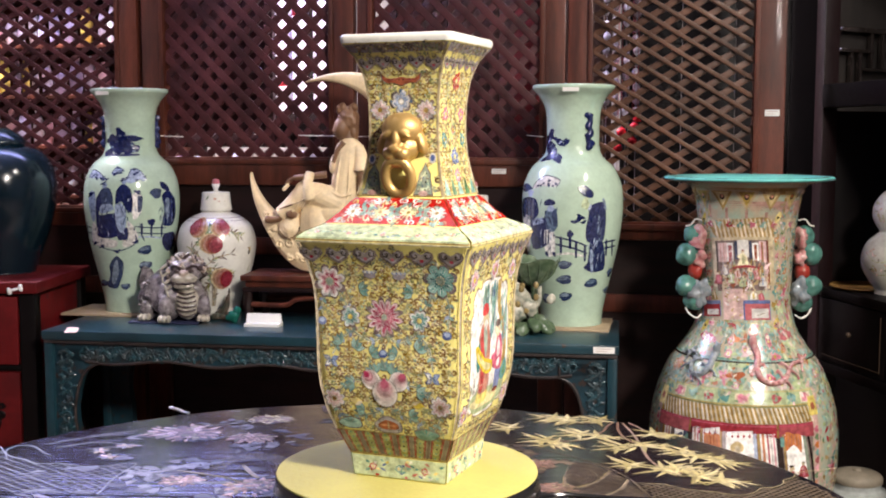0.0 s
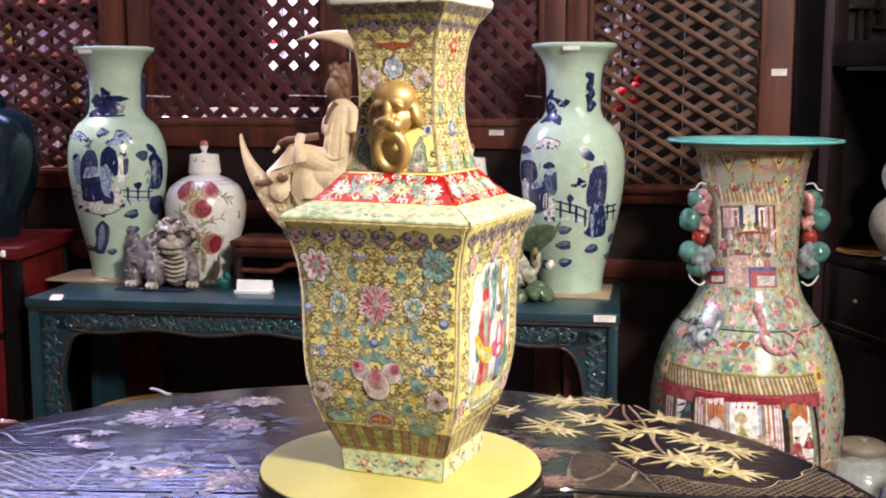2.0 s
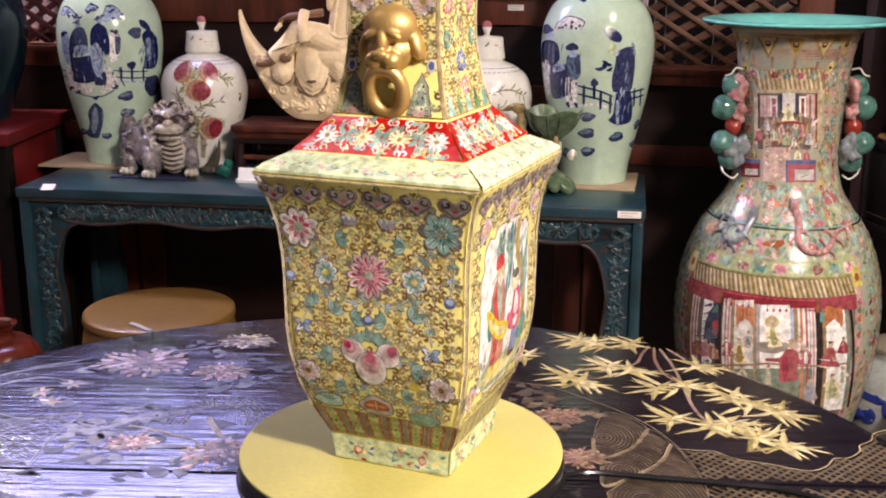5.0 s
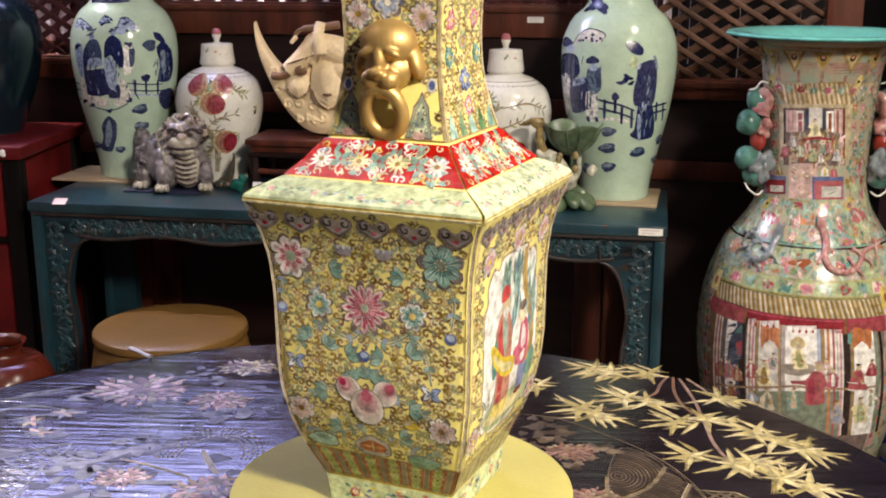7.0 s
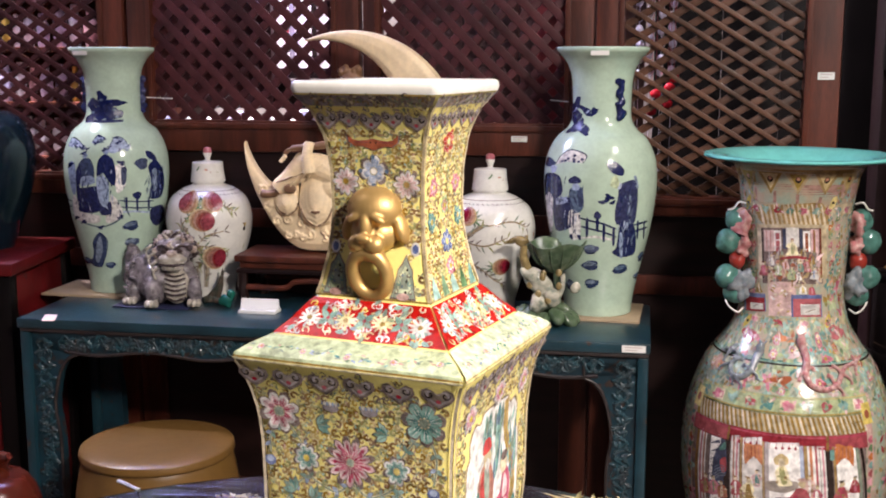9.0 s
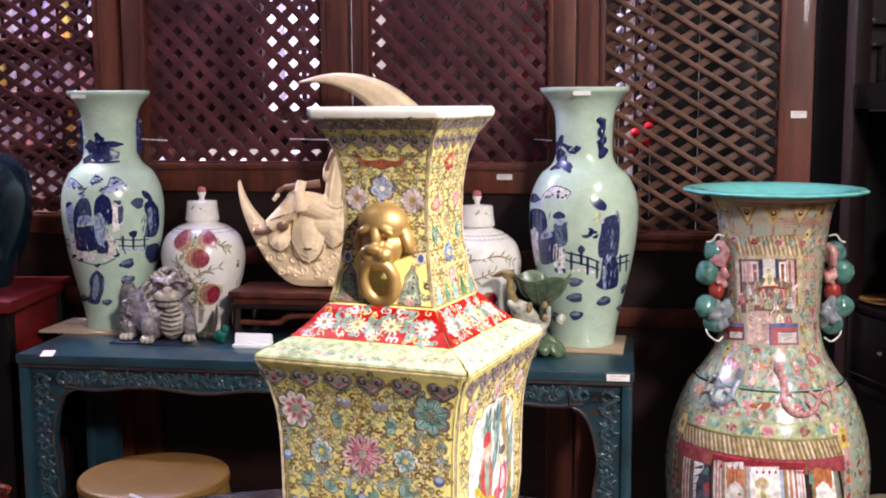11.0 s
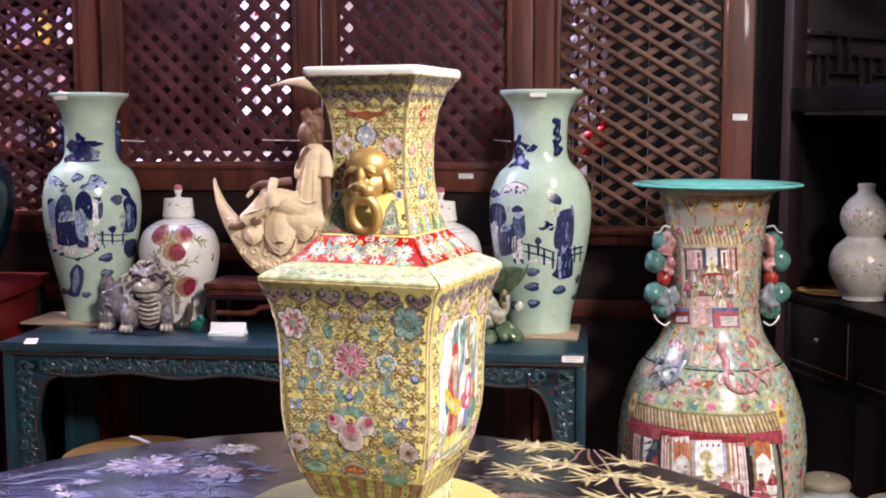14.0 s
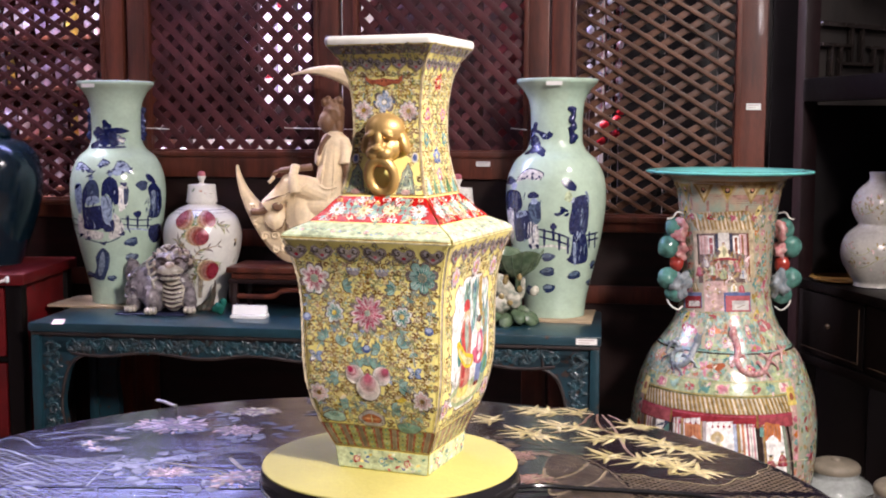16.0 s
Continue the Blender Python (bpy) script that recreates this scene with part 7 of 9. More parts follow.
def sheet(prof, ref, cz, cs):
    """Lays a flat drawing, in its own units, on a turned body: height and reach across, then the angle round the body."""
    pr = np.array([tuple(p) for p in spline(prof, 5)])
    k = int(np.argmax(pr[:, 1]))
    o = np.argsort(pr[1:k + 1, 1], kind="stable")
    zz, rr = pr[1:k + 1, 1][o], pr[1:k + 1, 0][o]

    def at(u, w):
        z = cz[0] + cz[1] * u + cz[2] * w + cz[3] * u * u + cz[4] * u * w + cz[5] * w * w
        q = (cs[0] + cs[1] * u + cs[2] * w) / float(np.interp(z, zz, rr))
        return ref * math.asin(max(-0.97, min(0.97, q))), z
    return at


def brush(P, at, rnd):
    """Drawing helpers in the units of a sheet: filled shapes, dabs and strokes."""
    def area(ink, lift, *pts):
        P.shape([at(*p) for p in pts], ink, lift)

    def dab(ink, lift, u, w, ru, rw, turn=0.0, wob=0.12):
        (x0, z0), (x1, _), (_, z1) = at(u, w), at(u + ru, w), at(u, w - rw)
        P.disc(x0, z0, abs(x1 - x0), abs(z1 - z0), ink, lift, 14, turn, wob)

    def line(ink, lift, width, *pts):
        P.stroke([tuple(p) for p in spline([at(*p) for p in pts], 5)], width, ink, lift, 0.6)

    def rock(u, w, ru, rw):
        dab("slate", 2.4, u, w, ru, rw, 0.1)
        dab("wash", 2.8, u - ru * 0.15, w - rw * 0.30, ru * 0.75, rw * 0.45, 0.1)
        line("cobalt", 3.0, 0.0018, (u - ru, w + rw * 0.2), (u, w + rw * 0.9), (u + ru, w + rw * 0.1))
    return area, dab, line, rock


def folds(P, at, rnd, fields, n):
    """Short brush marks of thinner and thicker blue along hanging cloth."""
    for k in range(n):
        u0, u1, w0, w1 = rnd.choice(fields)
        u, w = rnd.uniform(u0, u1), rnd.uniform(w0, w1 - 20)
        x, z = at(u, w)
        P.leaf(x, z, -1.57 + rnd.uniform(-0.5, 0.5), rnd.uniform(0.010, 0.028), rnd.uniform(0.0020, 0.0045), rnd.choice(("cobalt", "slate", "wash", "pale_blue", "cobalt")), 5.0 + 0.01 * k)


def celadon_left(vase):
    P = Paint(turned_surf(CEL, face_to(-0.95, 2.875), 0.125), 0.010)
    rnd = random.Random(21)
    at = sheet(CEL, 0.125, (0.6563, 9.5e-5, -6.301e-4, -2.235e-7, -3.38e-8, -6.98e-8), (-0.1318, 6.865e-4, -2.40e-5))
    neck = sheet(CEL, 0.125, (0.6808, 3.05e-5, -7.184e-4, -5.94e-8, -3.95e-8, 2.65e-8), (-0.1317, 6.873e-4, -2.46e-5))
    Q = Paint(P.surf, 0.010)
    area, dab, line, rock = brush(Q, neck, rnd)
    for k, (u, w, a, b) in enumerate(((160, 266, 16, 13), (128, 290, 22, 11), (165, 296, 24, 14), (214, 288, 26, 9), (150, 322, 34, 15), (206, 328, 26, 15), (122, 340, 18, 12), (186, 312, 16, 18))):
        dab("cobalt", 2.0 + 0.15 * k, u, w, a * 1.15, b * 1.35, rnd.uniform(-0.3, 0.3), 0.2)
    line("cobalt", 2.4, 0.007, (106, 350), (170, 352), (236, 349))
    for u, w in ((150, 300), (180, 330), (132, 322), (206, 312), (160, 278), (215, 336)):
        dab(rnd.choice(("wash", "pale_blue", "slate")), 4.0, u, w, 6, 4)
    Q.put("painted_blossom", vase, "underglaze blue blossoms round the neck")
    area, dab, line, rock = brush(P, at, rnd)
    # pale fans with dark ribs over the group
    for pts in (((44, 436), (60, 408), (84, 418), (112, 446), (84, 440)), ((128, 424), (150, 400), (172, 412), (150, 428)), ((182, 452), (206, 408), (236, 412), (262, 444), (230, 446), (206, 462))):
        area("pale_blue", 2.2, *pts)
        for k in range(9):
            (u0, w0), (u1, w1) = rnd.choice(pts), rnd.choice(pts)
            q = rnd.uniform(0.2, 0.8)
            dab(("cobalt", "slate", "cobalt", "wash")[k % 4], 3.0 + 0.05 * k, u0 + (u1 - u0) * q, w0 + (w1 - w0) * q, rnd.uniform(5, 11), rnd.uniform(3, 5), rnd.uniform(-0.9, 0.9), 0.3)
        line("cobalt", 2.8, 0.0024, *pts[:4])
    # the robed group: dark blocks of cloth, pale sleeves and skirts
    area("pale_blue", 2.4, (44, 500), (58, 486), (70, 510), (70, 590), (60, 604), (48, 560))
    dab("cobalt", 3.6, 52, 500, 13, 8, 0.4, 0.25)
    area("slate", 2.8, (80, 500), (100, 476), (124, 482), (136, 520), (130, 560), (84, 566), (70, 540))
    area("cobalt", 3.0, (72, 520), (86, 504), (92, 540), (84, 580), (142, 574), (152, 600), (152, 662), (82, 664), (74, 620))
    area("pale_blue", 3.5, (90, 544), (126, 538), (138, 562), (90, 574))
    area("cobalt", 3.1, (148, 488), (172, 464), (200, 482), (210, 530), (206, 572), (186, 560), (166, 530), (144, 540))
    area("pale_blue", 3.6, (142, 546), (168, 538), (184, 570), (184, 624), (168, 648), (150, 622))
    area("cobalt", 3.3, (154, 640), (190, 628), (192, 670), (156, 674))
    area("white", 2.6, (206, 506), (234, 498), (246, 530), (240, 576), (214, 600), (206, 560))
    area("slate", 3.2, (228, 510), (246, 516), (244, 560), (230, 570))
    dab("cobalt", 3.8, 228, 494, 14, 8, -0.3, 0.25)
    for u, w in ((104, 468), (176, 456)):
        dab("pale_blue", 3.8, u, w, 9, 10)
        dab("cobalt", 4.2, u - 3, w - 8, 12, 6, 0.3, 0.3)
    area("white", 2.7, (60, 606), (78, 630), (82, 664), (150, 676), (146, 704), (92, 700), (60, 684))
    area("white", 2.7, (188, 606), (210, 618), (232, 662), (216, 690), (176, 704), (174, 676), (192, 668))
    line("slate", 2.9, 0.0030, (46, 674), (90, 702), (155, 716), (205, 700), (234, 674))
    for u, w in ((70, 688), (155, 718), (224, 682), (96, 700)):
        dab("cobalt", 3.2, u, w, 12, 6, 0.3, 0.3)
    folds(P, at, rnd, ((42, 245, 490, 690), (318, 376, 500, 610)), 90)
    # the figure apart
    dab("slate", 2.6, 299, 496, 22, 20)
    area("cobalt", 3.0, (312, 452), (334, 456), (352, 480), (340, 486), (318, 474))
    area("cobalt", 3.1, (320, 505), (346, 482), (370, 512), (378, 570), (364, 614), (324, 616), (332, 560))
    area("wash", 3.6, (334, 520), (350, 515), (352, 580), (338, 590))
    area("cobalt", 3.1, (330, 652), (370, 642), (378, 690), (348, 716), (326, 690))
    for w in (628, 650):
        line("cobalt", 2.6, 0.0034, (218, w - 4), (282, w), (340, w - 2))
        line("cobalt", 2.6, 0.0034, (14, w - 2), (34, w - 2), (56, w))
    for u, t in ((245, 612), (282, 596), (322, 612), (30, 606)):
        line("cobalt", 2.8, 0.0060, (u, t), (u, 632), (u, 662))
    dab("cobalt", 3.2, 282, 606, 15, 13)
    line("pale_blue", 2.2, 0.0050, (226, 664), (280, 662), (334, 668))
    # rocks below
    area("slate", 2.6, (124, 772), (150, 735), (174, 760), (171, 812), (156, 858), (118, 852), (128, 812))
    area("wash", 3.0, (140, 770), (154, 750), (160, 800), (146, 840), (134, 836))
    line("cobalt", 3.2, 0.0022, (150, 735), (176, 762), (172, 812), (156, 858))
    for u, w, a, b in ((104, 842, 20, 12), (186, 850, 18, 11), (260, 712, 26, 17), (262, 770, 25, 16), (40, 735, 14, 10), (40, 782, 14, 10), (46, 830, 14, 10), (330, 790, 18, 14)):
        rock(u, w, a, b)
    return P


def celadon_right(vase):
    P = Paint(turned_surf(CEL, face_to(0.26, 2.68), 0.125), 0.010)
    rnd = random.Random(22)
    at = sheet(CEL, 0.125, (0.6201, 7.67e-5, -5.089e-4, -1.697e-7, 8.7e-9, -4.86e-8), (-0.1349, 5.676e-4, 3.6e-6))
    neck = sheet(CEL, 0.125, (0.6422, 1.76e-5, -5.848e-4, -4.87e-8, 1.75e-8, 2.96e-8), (-0.1353, 5.683e-4, 3.9e-6))
    Q = Paint(P.surf, 0.010)
    area, dab, line, rock = brush(Q, neck, rnd)
    for k, (u, w, a, b) in enumerate(((136, 276, 18, 17), (130, 312, 24, 20), (172, 302, 24, 11), (206, 306, 13, 12), (142, 346, 30, 18), (166, 376, 26, 13), (124, 376, 20, 13))):
        dab("cobalt", 2.0 + 0.15 * k, u, w, a * 1.15, b * 1.35, rnd.uniform(-0.3, 0.3), 0.2)
    for u, w in ((132, 300), (152, 340), (165, 366), (182, 306), (140, 322)):
        dab(rnd.choice(("wash", "pale_blue")), 4.0, u, w, 8, 4, 0.4)
    Q.put("painted_blossom", vase, "underglaze blue blossoms round the neck")
    area, dab, line, rock = brush(P, at, rnd)
    area("white", 2.3, (60, 512), (76, 480), (120, 456), (180, 476), (166, 508), (104, 502))
    line("cobalt", 3.0, 0.0024, (60, 512), (78, 480), (120, 456), (180, 476), (166, 508))
    for k in range(10):
        dab("cobalt", 3.4, rnd.uniform(80, 170), rnd.uniform(470, 504), 6, 5)
    dab("slate", 2.6, 30, 505, 26, 20)
    dab("pale_blue", 3.0, 50, 530, 14, 16)
    area("cobalt", 3.0, (4, 562), (40, 546), (76, 560), (88, 620), (60, 650), (10, 644))
    for u in (24, 44, 62):
        area("slate", 3.5, (u - 4, 566), (u + 5, 562), (u + 4, 636), (u - 5, 636))
    area("cobalt", 3.2, (50, 654), (84, 650), (110, 642), (132, 690), (126, 762), (60, 778))
    area("pale_blue", 3.6, (62, 650), (96, 642), (108, 662), (64, 676))
    area("white", 3.4, (14, 646), (46, 636), (48, 760), (22, 792))
    area("cobalt", 3.0, (6, 760), (44, 768), (42, 800), (10, 800))
    area("cobalt", 4.4, (112, 572), (136, 558), (160, 572), (158, 586), (116, 588))
    dab("pale_blue", 4.0, 140, 600, 15, 17)
    area("wash", 3.2, (116, 612), (164, 604), (172, 680), (150, 706), (124, 692))
    area("slate", 3.6, (146, 616), (166, 612), (170, 672), (154, 680))
    area("white", 3.1, (114, 700), (156, 706), (160, 802), (120, 808))
    for u in (124, 156):
        dab("cobalt", 3.6, u, 802, 7, 12, 0.5)
    folds(P, at, rnd, ((6, 170, 550, 800), (300, 376, 600, 860)), 80)
    # the figure by the fence
    area("cobalt", 4.4, (258, 512), (290, 500), (326, 530), (320, 556), (282, 546))
    dab("celery", 4.0, 292, 582, 17, 26)
    area("pale_blue", 3.6, (300, 590), (318, 584), (316, 604), (302, 610))
    area("cobalt", 3.0, (310, 592), (362, 570), (380, 600), (379, 690), (366, 748), (300, 748), (294, 690), (305, 640))
    area("cobalt", 3.2, (316, 744), (366, 744), (379, 830), (371, 872), (320, 882), (284, 862), (302, 838))
    area("wash", 3.0, (364, 560), (374, 556), (384, 600), (376, 606))
    area("pale_blue", 3.8, (312, 790), (324, 788), (326, 878), (316, 880))
    area("slate", 3.8, (342, 676), (362, 674), (362, 712), (344, 714))
    line("wash", 3.9, 0.0020, (336, 742), (352, 744), (364, 740))
    for u, w, a, b, t in ((246, 660, 18, 8, 0.2), (272, 640, 20, 9, -0.5), (284, 662, 13, 7, 0.5), (262, 652, 10, 12, 0.0)):
        dab("cobalt", 3.2, u, w, a, b, t, 0.2)
    for o in (0, 32):
        line("cobalt", 2.6, 0.0046, (152, 724 + o), (200, 736 + o), (250, 748 + o), (300, 768 + o))
        line("cobalt", 2.6, 0.0046, (368, 752 + o * 0.8), (395, 746 + o * 0.8), (424, 740 + o * 0.8))
    for u, t in ((186, 724), (226, 704), (252, 744), (290, 760), (384, 734), (410, 736)):
        line("cobalt", 2.8, 0.0070, (u, t), (u, t + 40), (u, t + 76))
    dab("cobalt", 3.2, 226, 714, 15, 15)
    line("white", 2.4, 0.0060, (160, 806), (220, 800), (290, 812))
    for u, w, a, b in ((202, 850, 30, 19), (200, 915, 34, 20), (206, 988, 28, 19), (320, 930, 27, 19), (386, 966, 15, 16), (402, 886, 12, 20), (124, 1000, 24, 20), (60, 930, 24, 18)):
        rock(u, w, a, b)
    return P


for vase_, aa in ((celL, (0.10, 1.45, -1.75)), (celR, (0.62, -2.3))):
    for a in aa:
        bm = bmesh.new()
        b = face_to(vase_.location.x, vase_.location.y) + a
        for k in range(9):
            z = 0.456 + 0.0100 * k
            rr_ = 0.069 + 0.002 * math.sin(k * 1.7)
            c_ = b + 0.06 * math.sin(k * 2.1)
            blob((rr_ * math.cos(c_), rr_ * math.sin(c_), z), (0.0105 + 0.003 * math.sin(k * 2.6), 0.0105 + 0.003 * math.cos(k * 1.9), 0.0085), bm, 10, 0.005, 90)
        bm = fuse(bm, 0.0030, 1)
        if abs(a) > 0.3:
            part("ear_handle", bm, MATS["enamel_cobalt"], vase_, "moulded dark blue ear handle", angle=80)
        else:
            bm.free()
celadon_left(celL).put("painted_scene", celL, "underglaze blue garden scene")
celadon_right(celR).put("painted_scene", celR, "underglaze blue robed shape beside a fence")


def peach_branch(jar, a0, fruit, boughs, seed):
    P = Paint(turned_surf(JAR, a0, 0.1), 0.005)
    rnd = random.Random(seed)
    for n, b in enumerate(boughs):
        run = [tuple(p) for p in spline(b, 7)]
        if n == 0:  # pale hollow trunk with darker edges
            P.poly([(x - 0.009, z) for x, z in run] + [(x + 0.009, z) for x, z in run[::-1]], "bark", 1.0)
            for sg in (-1, 1):
                P.stroke([(x + sg * (0.0085 - 0.0001 * i), z) for i, (x, z) in enumerate(run)], 0.0016, "mauve", 1.6, 0.5)
        P.stroke(run, 0.0036, "umber", 2, 0.5)
        P.stroke(run, 0.0014, "grey", 2.4, 0.5)
        for i in range(2, len(run), 2):
            a = math.atan2(run[i][1] - run[i - 1][1], run[i][0] - run[i - 1][0])
            for sg in (-1, 1):
                if rnd.random() < 0.75:
                    P.leaf(*run[i], a + sg * rnd.uniform(0.4, 1.1), rnd.uniform(0.014, 0.024), 0.0046, rnd.choice(("sage", "grey", "olive", "mauve")), 2.6 + 0.02 * i)
    for k, (x, z, r, a) in enumerate(fruit):
        F = Paint(turned_surf(JAR, a0, 0.1), 0.005)
        F.fruit(x, z, r * 1.12, a, 4 + 2.0 * k)
        F.put("painted_peach", jar, "painted peach, straw yellow and crimson")
        for n, q in enumerate((-0.9, -0.35, 0.3, 0.9, 1.5)):
            P.leaf(x - r * 0.8 * math.cos(a), z - r * 0.8 * math.sin(a), a + math.pi + q, 0.024, 0.0062, ("sage", "green", "celery")[(k + n) % 3], 3.2 + 0.1 * n)
    for k in range(46):  # key border round the shoulder
        x = -0.33 + 0.0145 * k
        P.stroke([(x, 0.2600), (x + 0.004, 0.2632), (x + 0.010, 0.2605)], 0.0018, ("grey", "sage", "mauve")[k % 3], 2.2, 0.7)
    P.stroke([(x, 0.2700) for x in np.linspace(-0.335, 0.335, 90)], 0.0013, "grey", 2.2, 1.0)
    P.leaf(0.092, 0.178, 1.2, 0.016, 0.008, "ochre", 3.0)
    P.leaf(0.094, 0.186, 2.6, 0.011, 0.005, "brown", 3.3)
    P.disc(0.092, 0.176, 0.004, 0.006, "dark", 3.5)
    for k in range(10):
        P.leaf(rnd.choice((-1, 1)) * rnd.uniform(0.10, 0.28), rnd.uniform(0.08, 0.235), rnd.uniform(0, 6), 0.018, 0.005, rnd.choice(("sage", "orange", "olive")), 2.4)
    return P.put("painted_branch", jar, "painted red peaches on a leafy branch")


peach_branch(jarL, face_to(-0.706, 2.84), ((-0.054, 0.246, 0.0250, 2.9), (0.010, 0.246, 0.0235, 0.1), (-0.016, 0.204, 0.0265, -0.25), (0.012, 0.108, 0.0290, -0.1)),
             (((-0.020, 0.030), (-0.012, 0.080), (-0.022, 0.125), (-0.048, 0.160), (-0.066, 0.190)), ((-0.030, 0.140), (0.000, 0.136), (0.022, 0.128), (0.050, 0.120)), ((-0.022, 0.150), (-0.006, 0.166), (0.034, 0.176)), ((-0.066, 0.190), (-0.040, 0.222), (-0.022, 0.246)), ((0.010, 0.240), (0.040, 0.235), (0.062, 0.222)), ((-0.016, 0.100), (-0.034, 0.090), (-0.050, 0.060))), 31)
peach_branch(jarR, face_to(0.004, 2.70) + radians(-25), ((-0.052, 0.236, 0.0200, 2.8), (-0.100, 0.190, 0.0190, 0.3), (0.030, 0.120, 0.0200, 0.1)),
             (((-0.10, 0.10), (-0.080, 0.150), (-0.050, 0.190), (-0.010, 0.220)), ((-0.060, 0.180), (-0.010, 0.170), (0.040, 0.190)), ((-0.010, 0.215), (0.050, 0.225), (0.090, 0.210)), ((-0.080, 0.140), (-0.030, 0.120), (0.010, 0.090), (0.050, 0.070))), 32)
for j in (jarL, jarR):
    for lid in [c for c in j.children if c.name.startswith("lid")]:
        P = Paint(lambda x, z, l: Vector(((0.0390 + l) * math.cos(x / 0.039), (0.0390 + l) * math.sin(x / 0.039), z)), 0.008)
        rnd = random.Random(5)
        for k in range(18):
            P.leaf(rnd.uniform(-0.12, 0.12), rnd.uniform(0.300, 0.322), rnd.uniform(0, 6), 0.010, 0.005, rnd.choice(("olive", "orange", "brown", "green")), 10)
        P.put("painted_sprigs", lid, "small painted sprigs")


# ---- the floor vase ----
def rose_paint():
    P = Paint(turned_surf(ROSE, face_to(0.668, 2.5), 0.20), 0.010)
    rnd = random.Random(41)
    # scattered blossoms and leaves over the whole body
    for k in range(4200):
        a, z = rnd.uniform(-0.33, 0.33) if k % 3 else rnd.uniform(-0.62, 0.62), rnd.choice((rnd.uniform(0.05, 0.52), rnd.uniform(0.53, 0.72), rnd.uniform(0.72, 1.03)))
        if (-0.156 < a < 0.128 and 0.73 < z < 1.04) or (-0.203 < a < 0.162 and z < 0.585):
            continue
        ink = rnd.choice(("teal2", "teal2", "sage", "green", "olive", "pale_green", "flesh_rose", "flesh_rose", "flesh_rose", "cream", "gold", "gold", "umber", "sage", "brick"))
        if 0.53 < z < 0.72 and k % 2:
            ink = rnd.choice(("teal2", "sage", "pale_green", "teal2"))
        if z > 0.72:
            ink = rnd.choice(("flesh_rose", "gold", "sage", "flesh_rose", "umber", "teal2", "olive"))
        if rnd.random() < 0.45:
            P.disc(a, z, rnd.uniform(0.004, 0.010), rnd.uniform(0.003, 0.007), ink, 1 + 0.0003 * k, 8, rnd.uniform(0, 3), 0.2)
        else:
            P.leaf(a, z, rnd.uniform(0, 6.28), rnd.uniform(0.010, 0.022), rnd.uniform(0.005, 0.009), ink, 1 + 0.0003 * k)
    for k in range(260):
        a, z = rnd.uniform(-0.36, 0.36), rnd.choice((rnd.uniform(0.05, 0.52), rnd.uniform(0.53, 0.74), rnd.uniform(0.72, 1.03)))
        if (-0.156 < a < 0.128 and 0.73 < z < 1.04) or (-0.203 < a < 0.162 and z < 0.585):
            continue
        ink = rnd.choice(("teal2", "teal2", "teal", "pale_green", "sage", "flesh_rose", "pink", "pale_green"))
        for j in range(5):
            P.leaf(a, z, j * 1.256 + k, rnd.uniform(0.014, 0.026), rnd.uniform(0.008, 0.013), ink, 2.3 + 0.002 * k)
        P.disc(a, z, 0.005, 0.004, rnd.choice(("cream", "crimson", "ochre")), 3.0, 8)
    for k in range(40):
        P.flower(rnd.uniform(-0.6, 0.6), rnd.uniform(0.59, 0.70), rnd.uniform(0.009, 0.014), 6, rnd.choice(("pink", "pale_pink", "orange")), rnd.choice(("crimson", "white")), "yellow", None, 2.2)

    N = sheet(ROSE, 0.20, (1.058, 2.197e-4, -5.209e-4, -1.998e-7, 1.19e-9, -7.48e-9), (-0.2690, 5.029e-4, 3.968e-5))
    B = sheet(ROSE, 0.20, (0.6416, 2.614e-4, -4.214e-4, -2.587e-7, 1.75e-8, -1.358e-7), (-0.2436, 5.222e-4, 4.04e-5))
    S = sheet(ROSE, 0.20, (0.6513, 2.297e-4, -4.624e-4, -2.187e-7, 2.0e-10, -1.31e-8), (-0.2418, 5.209e-4, 3.644e-5))

    def strip(z0, z1, a0, a1, ink, lift):
        """A level band between two angles, in degrees from the front."""
        n = max(2, int((a1 - a0) / 5))
        k = [0.20 * radians(a0 + (a1 - a0) * i / n) for i in range(n + 1)]
        P.poly([(x, z0) for x in k] + [(x, z1) for x in reversed(k)], ink, lift)

    def motifs(z, h, a0, a1, n, lift):
        for k in range(n):
            x = 0.20 * radians(a0 + (a1 - a0) * (k + 0.5) / n)
            w = 0.20 * radians((a1 - a0) / n)
            kind = k % 4
            if kind == 1:
                P.poly([(x - w * 0.40, z - h * 0.34), (x + w * 0.40, z - h * 0.34), (x + w * 0.40, z + h * 0.34), (x - w * 0.40, z + h * 0.34)], "cream", lift)
                P.poly([(x - w * 0.32, z - h * 0.22), (x + w * 0.32, z - h * 0.22), (x + w * 0.32, z + h * 0.22), (x - w * 0.32, z + h * 0.22)], "flesh_rose", lift + 0.4)
            ink = ("teal", "pink", "teal2", "crimson")[kind]
            P.disc(x, z, w * 0.30, h * 0.30, ink, lift + 0.8, 12, rnd.uniform(-0.3, 0.3), 0.2)
            for q in range(5):
                P.leaf(x + w * rnd.uniform(-0.3, 0.3), z + h * rnd.uniform(-0.2, 0.2), rnd.uniform(0, 6), w * 0.30, h * 0.22, rnd.choice((ink, "cream", "pale_pink", "sage", "green")), lift + 1.2 + 0.05 * q)

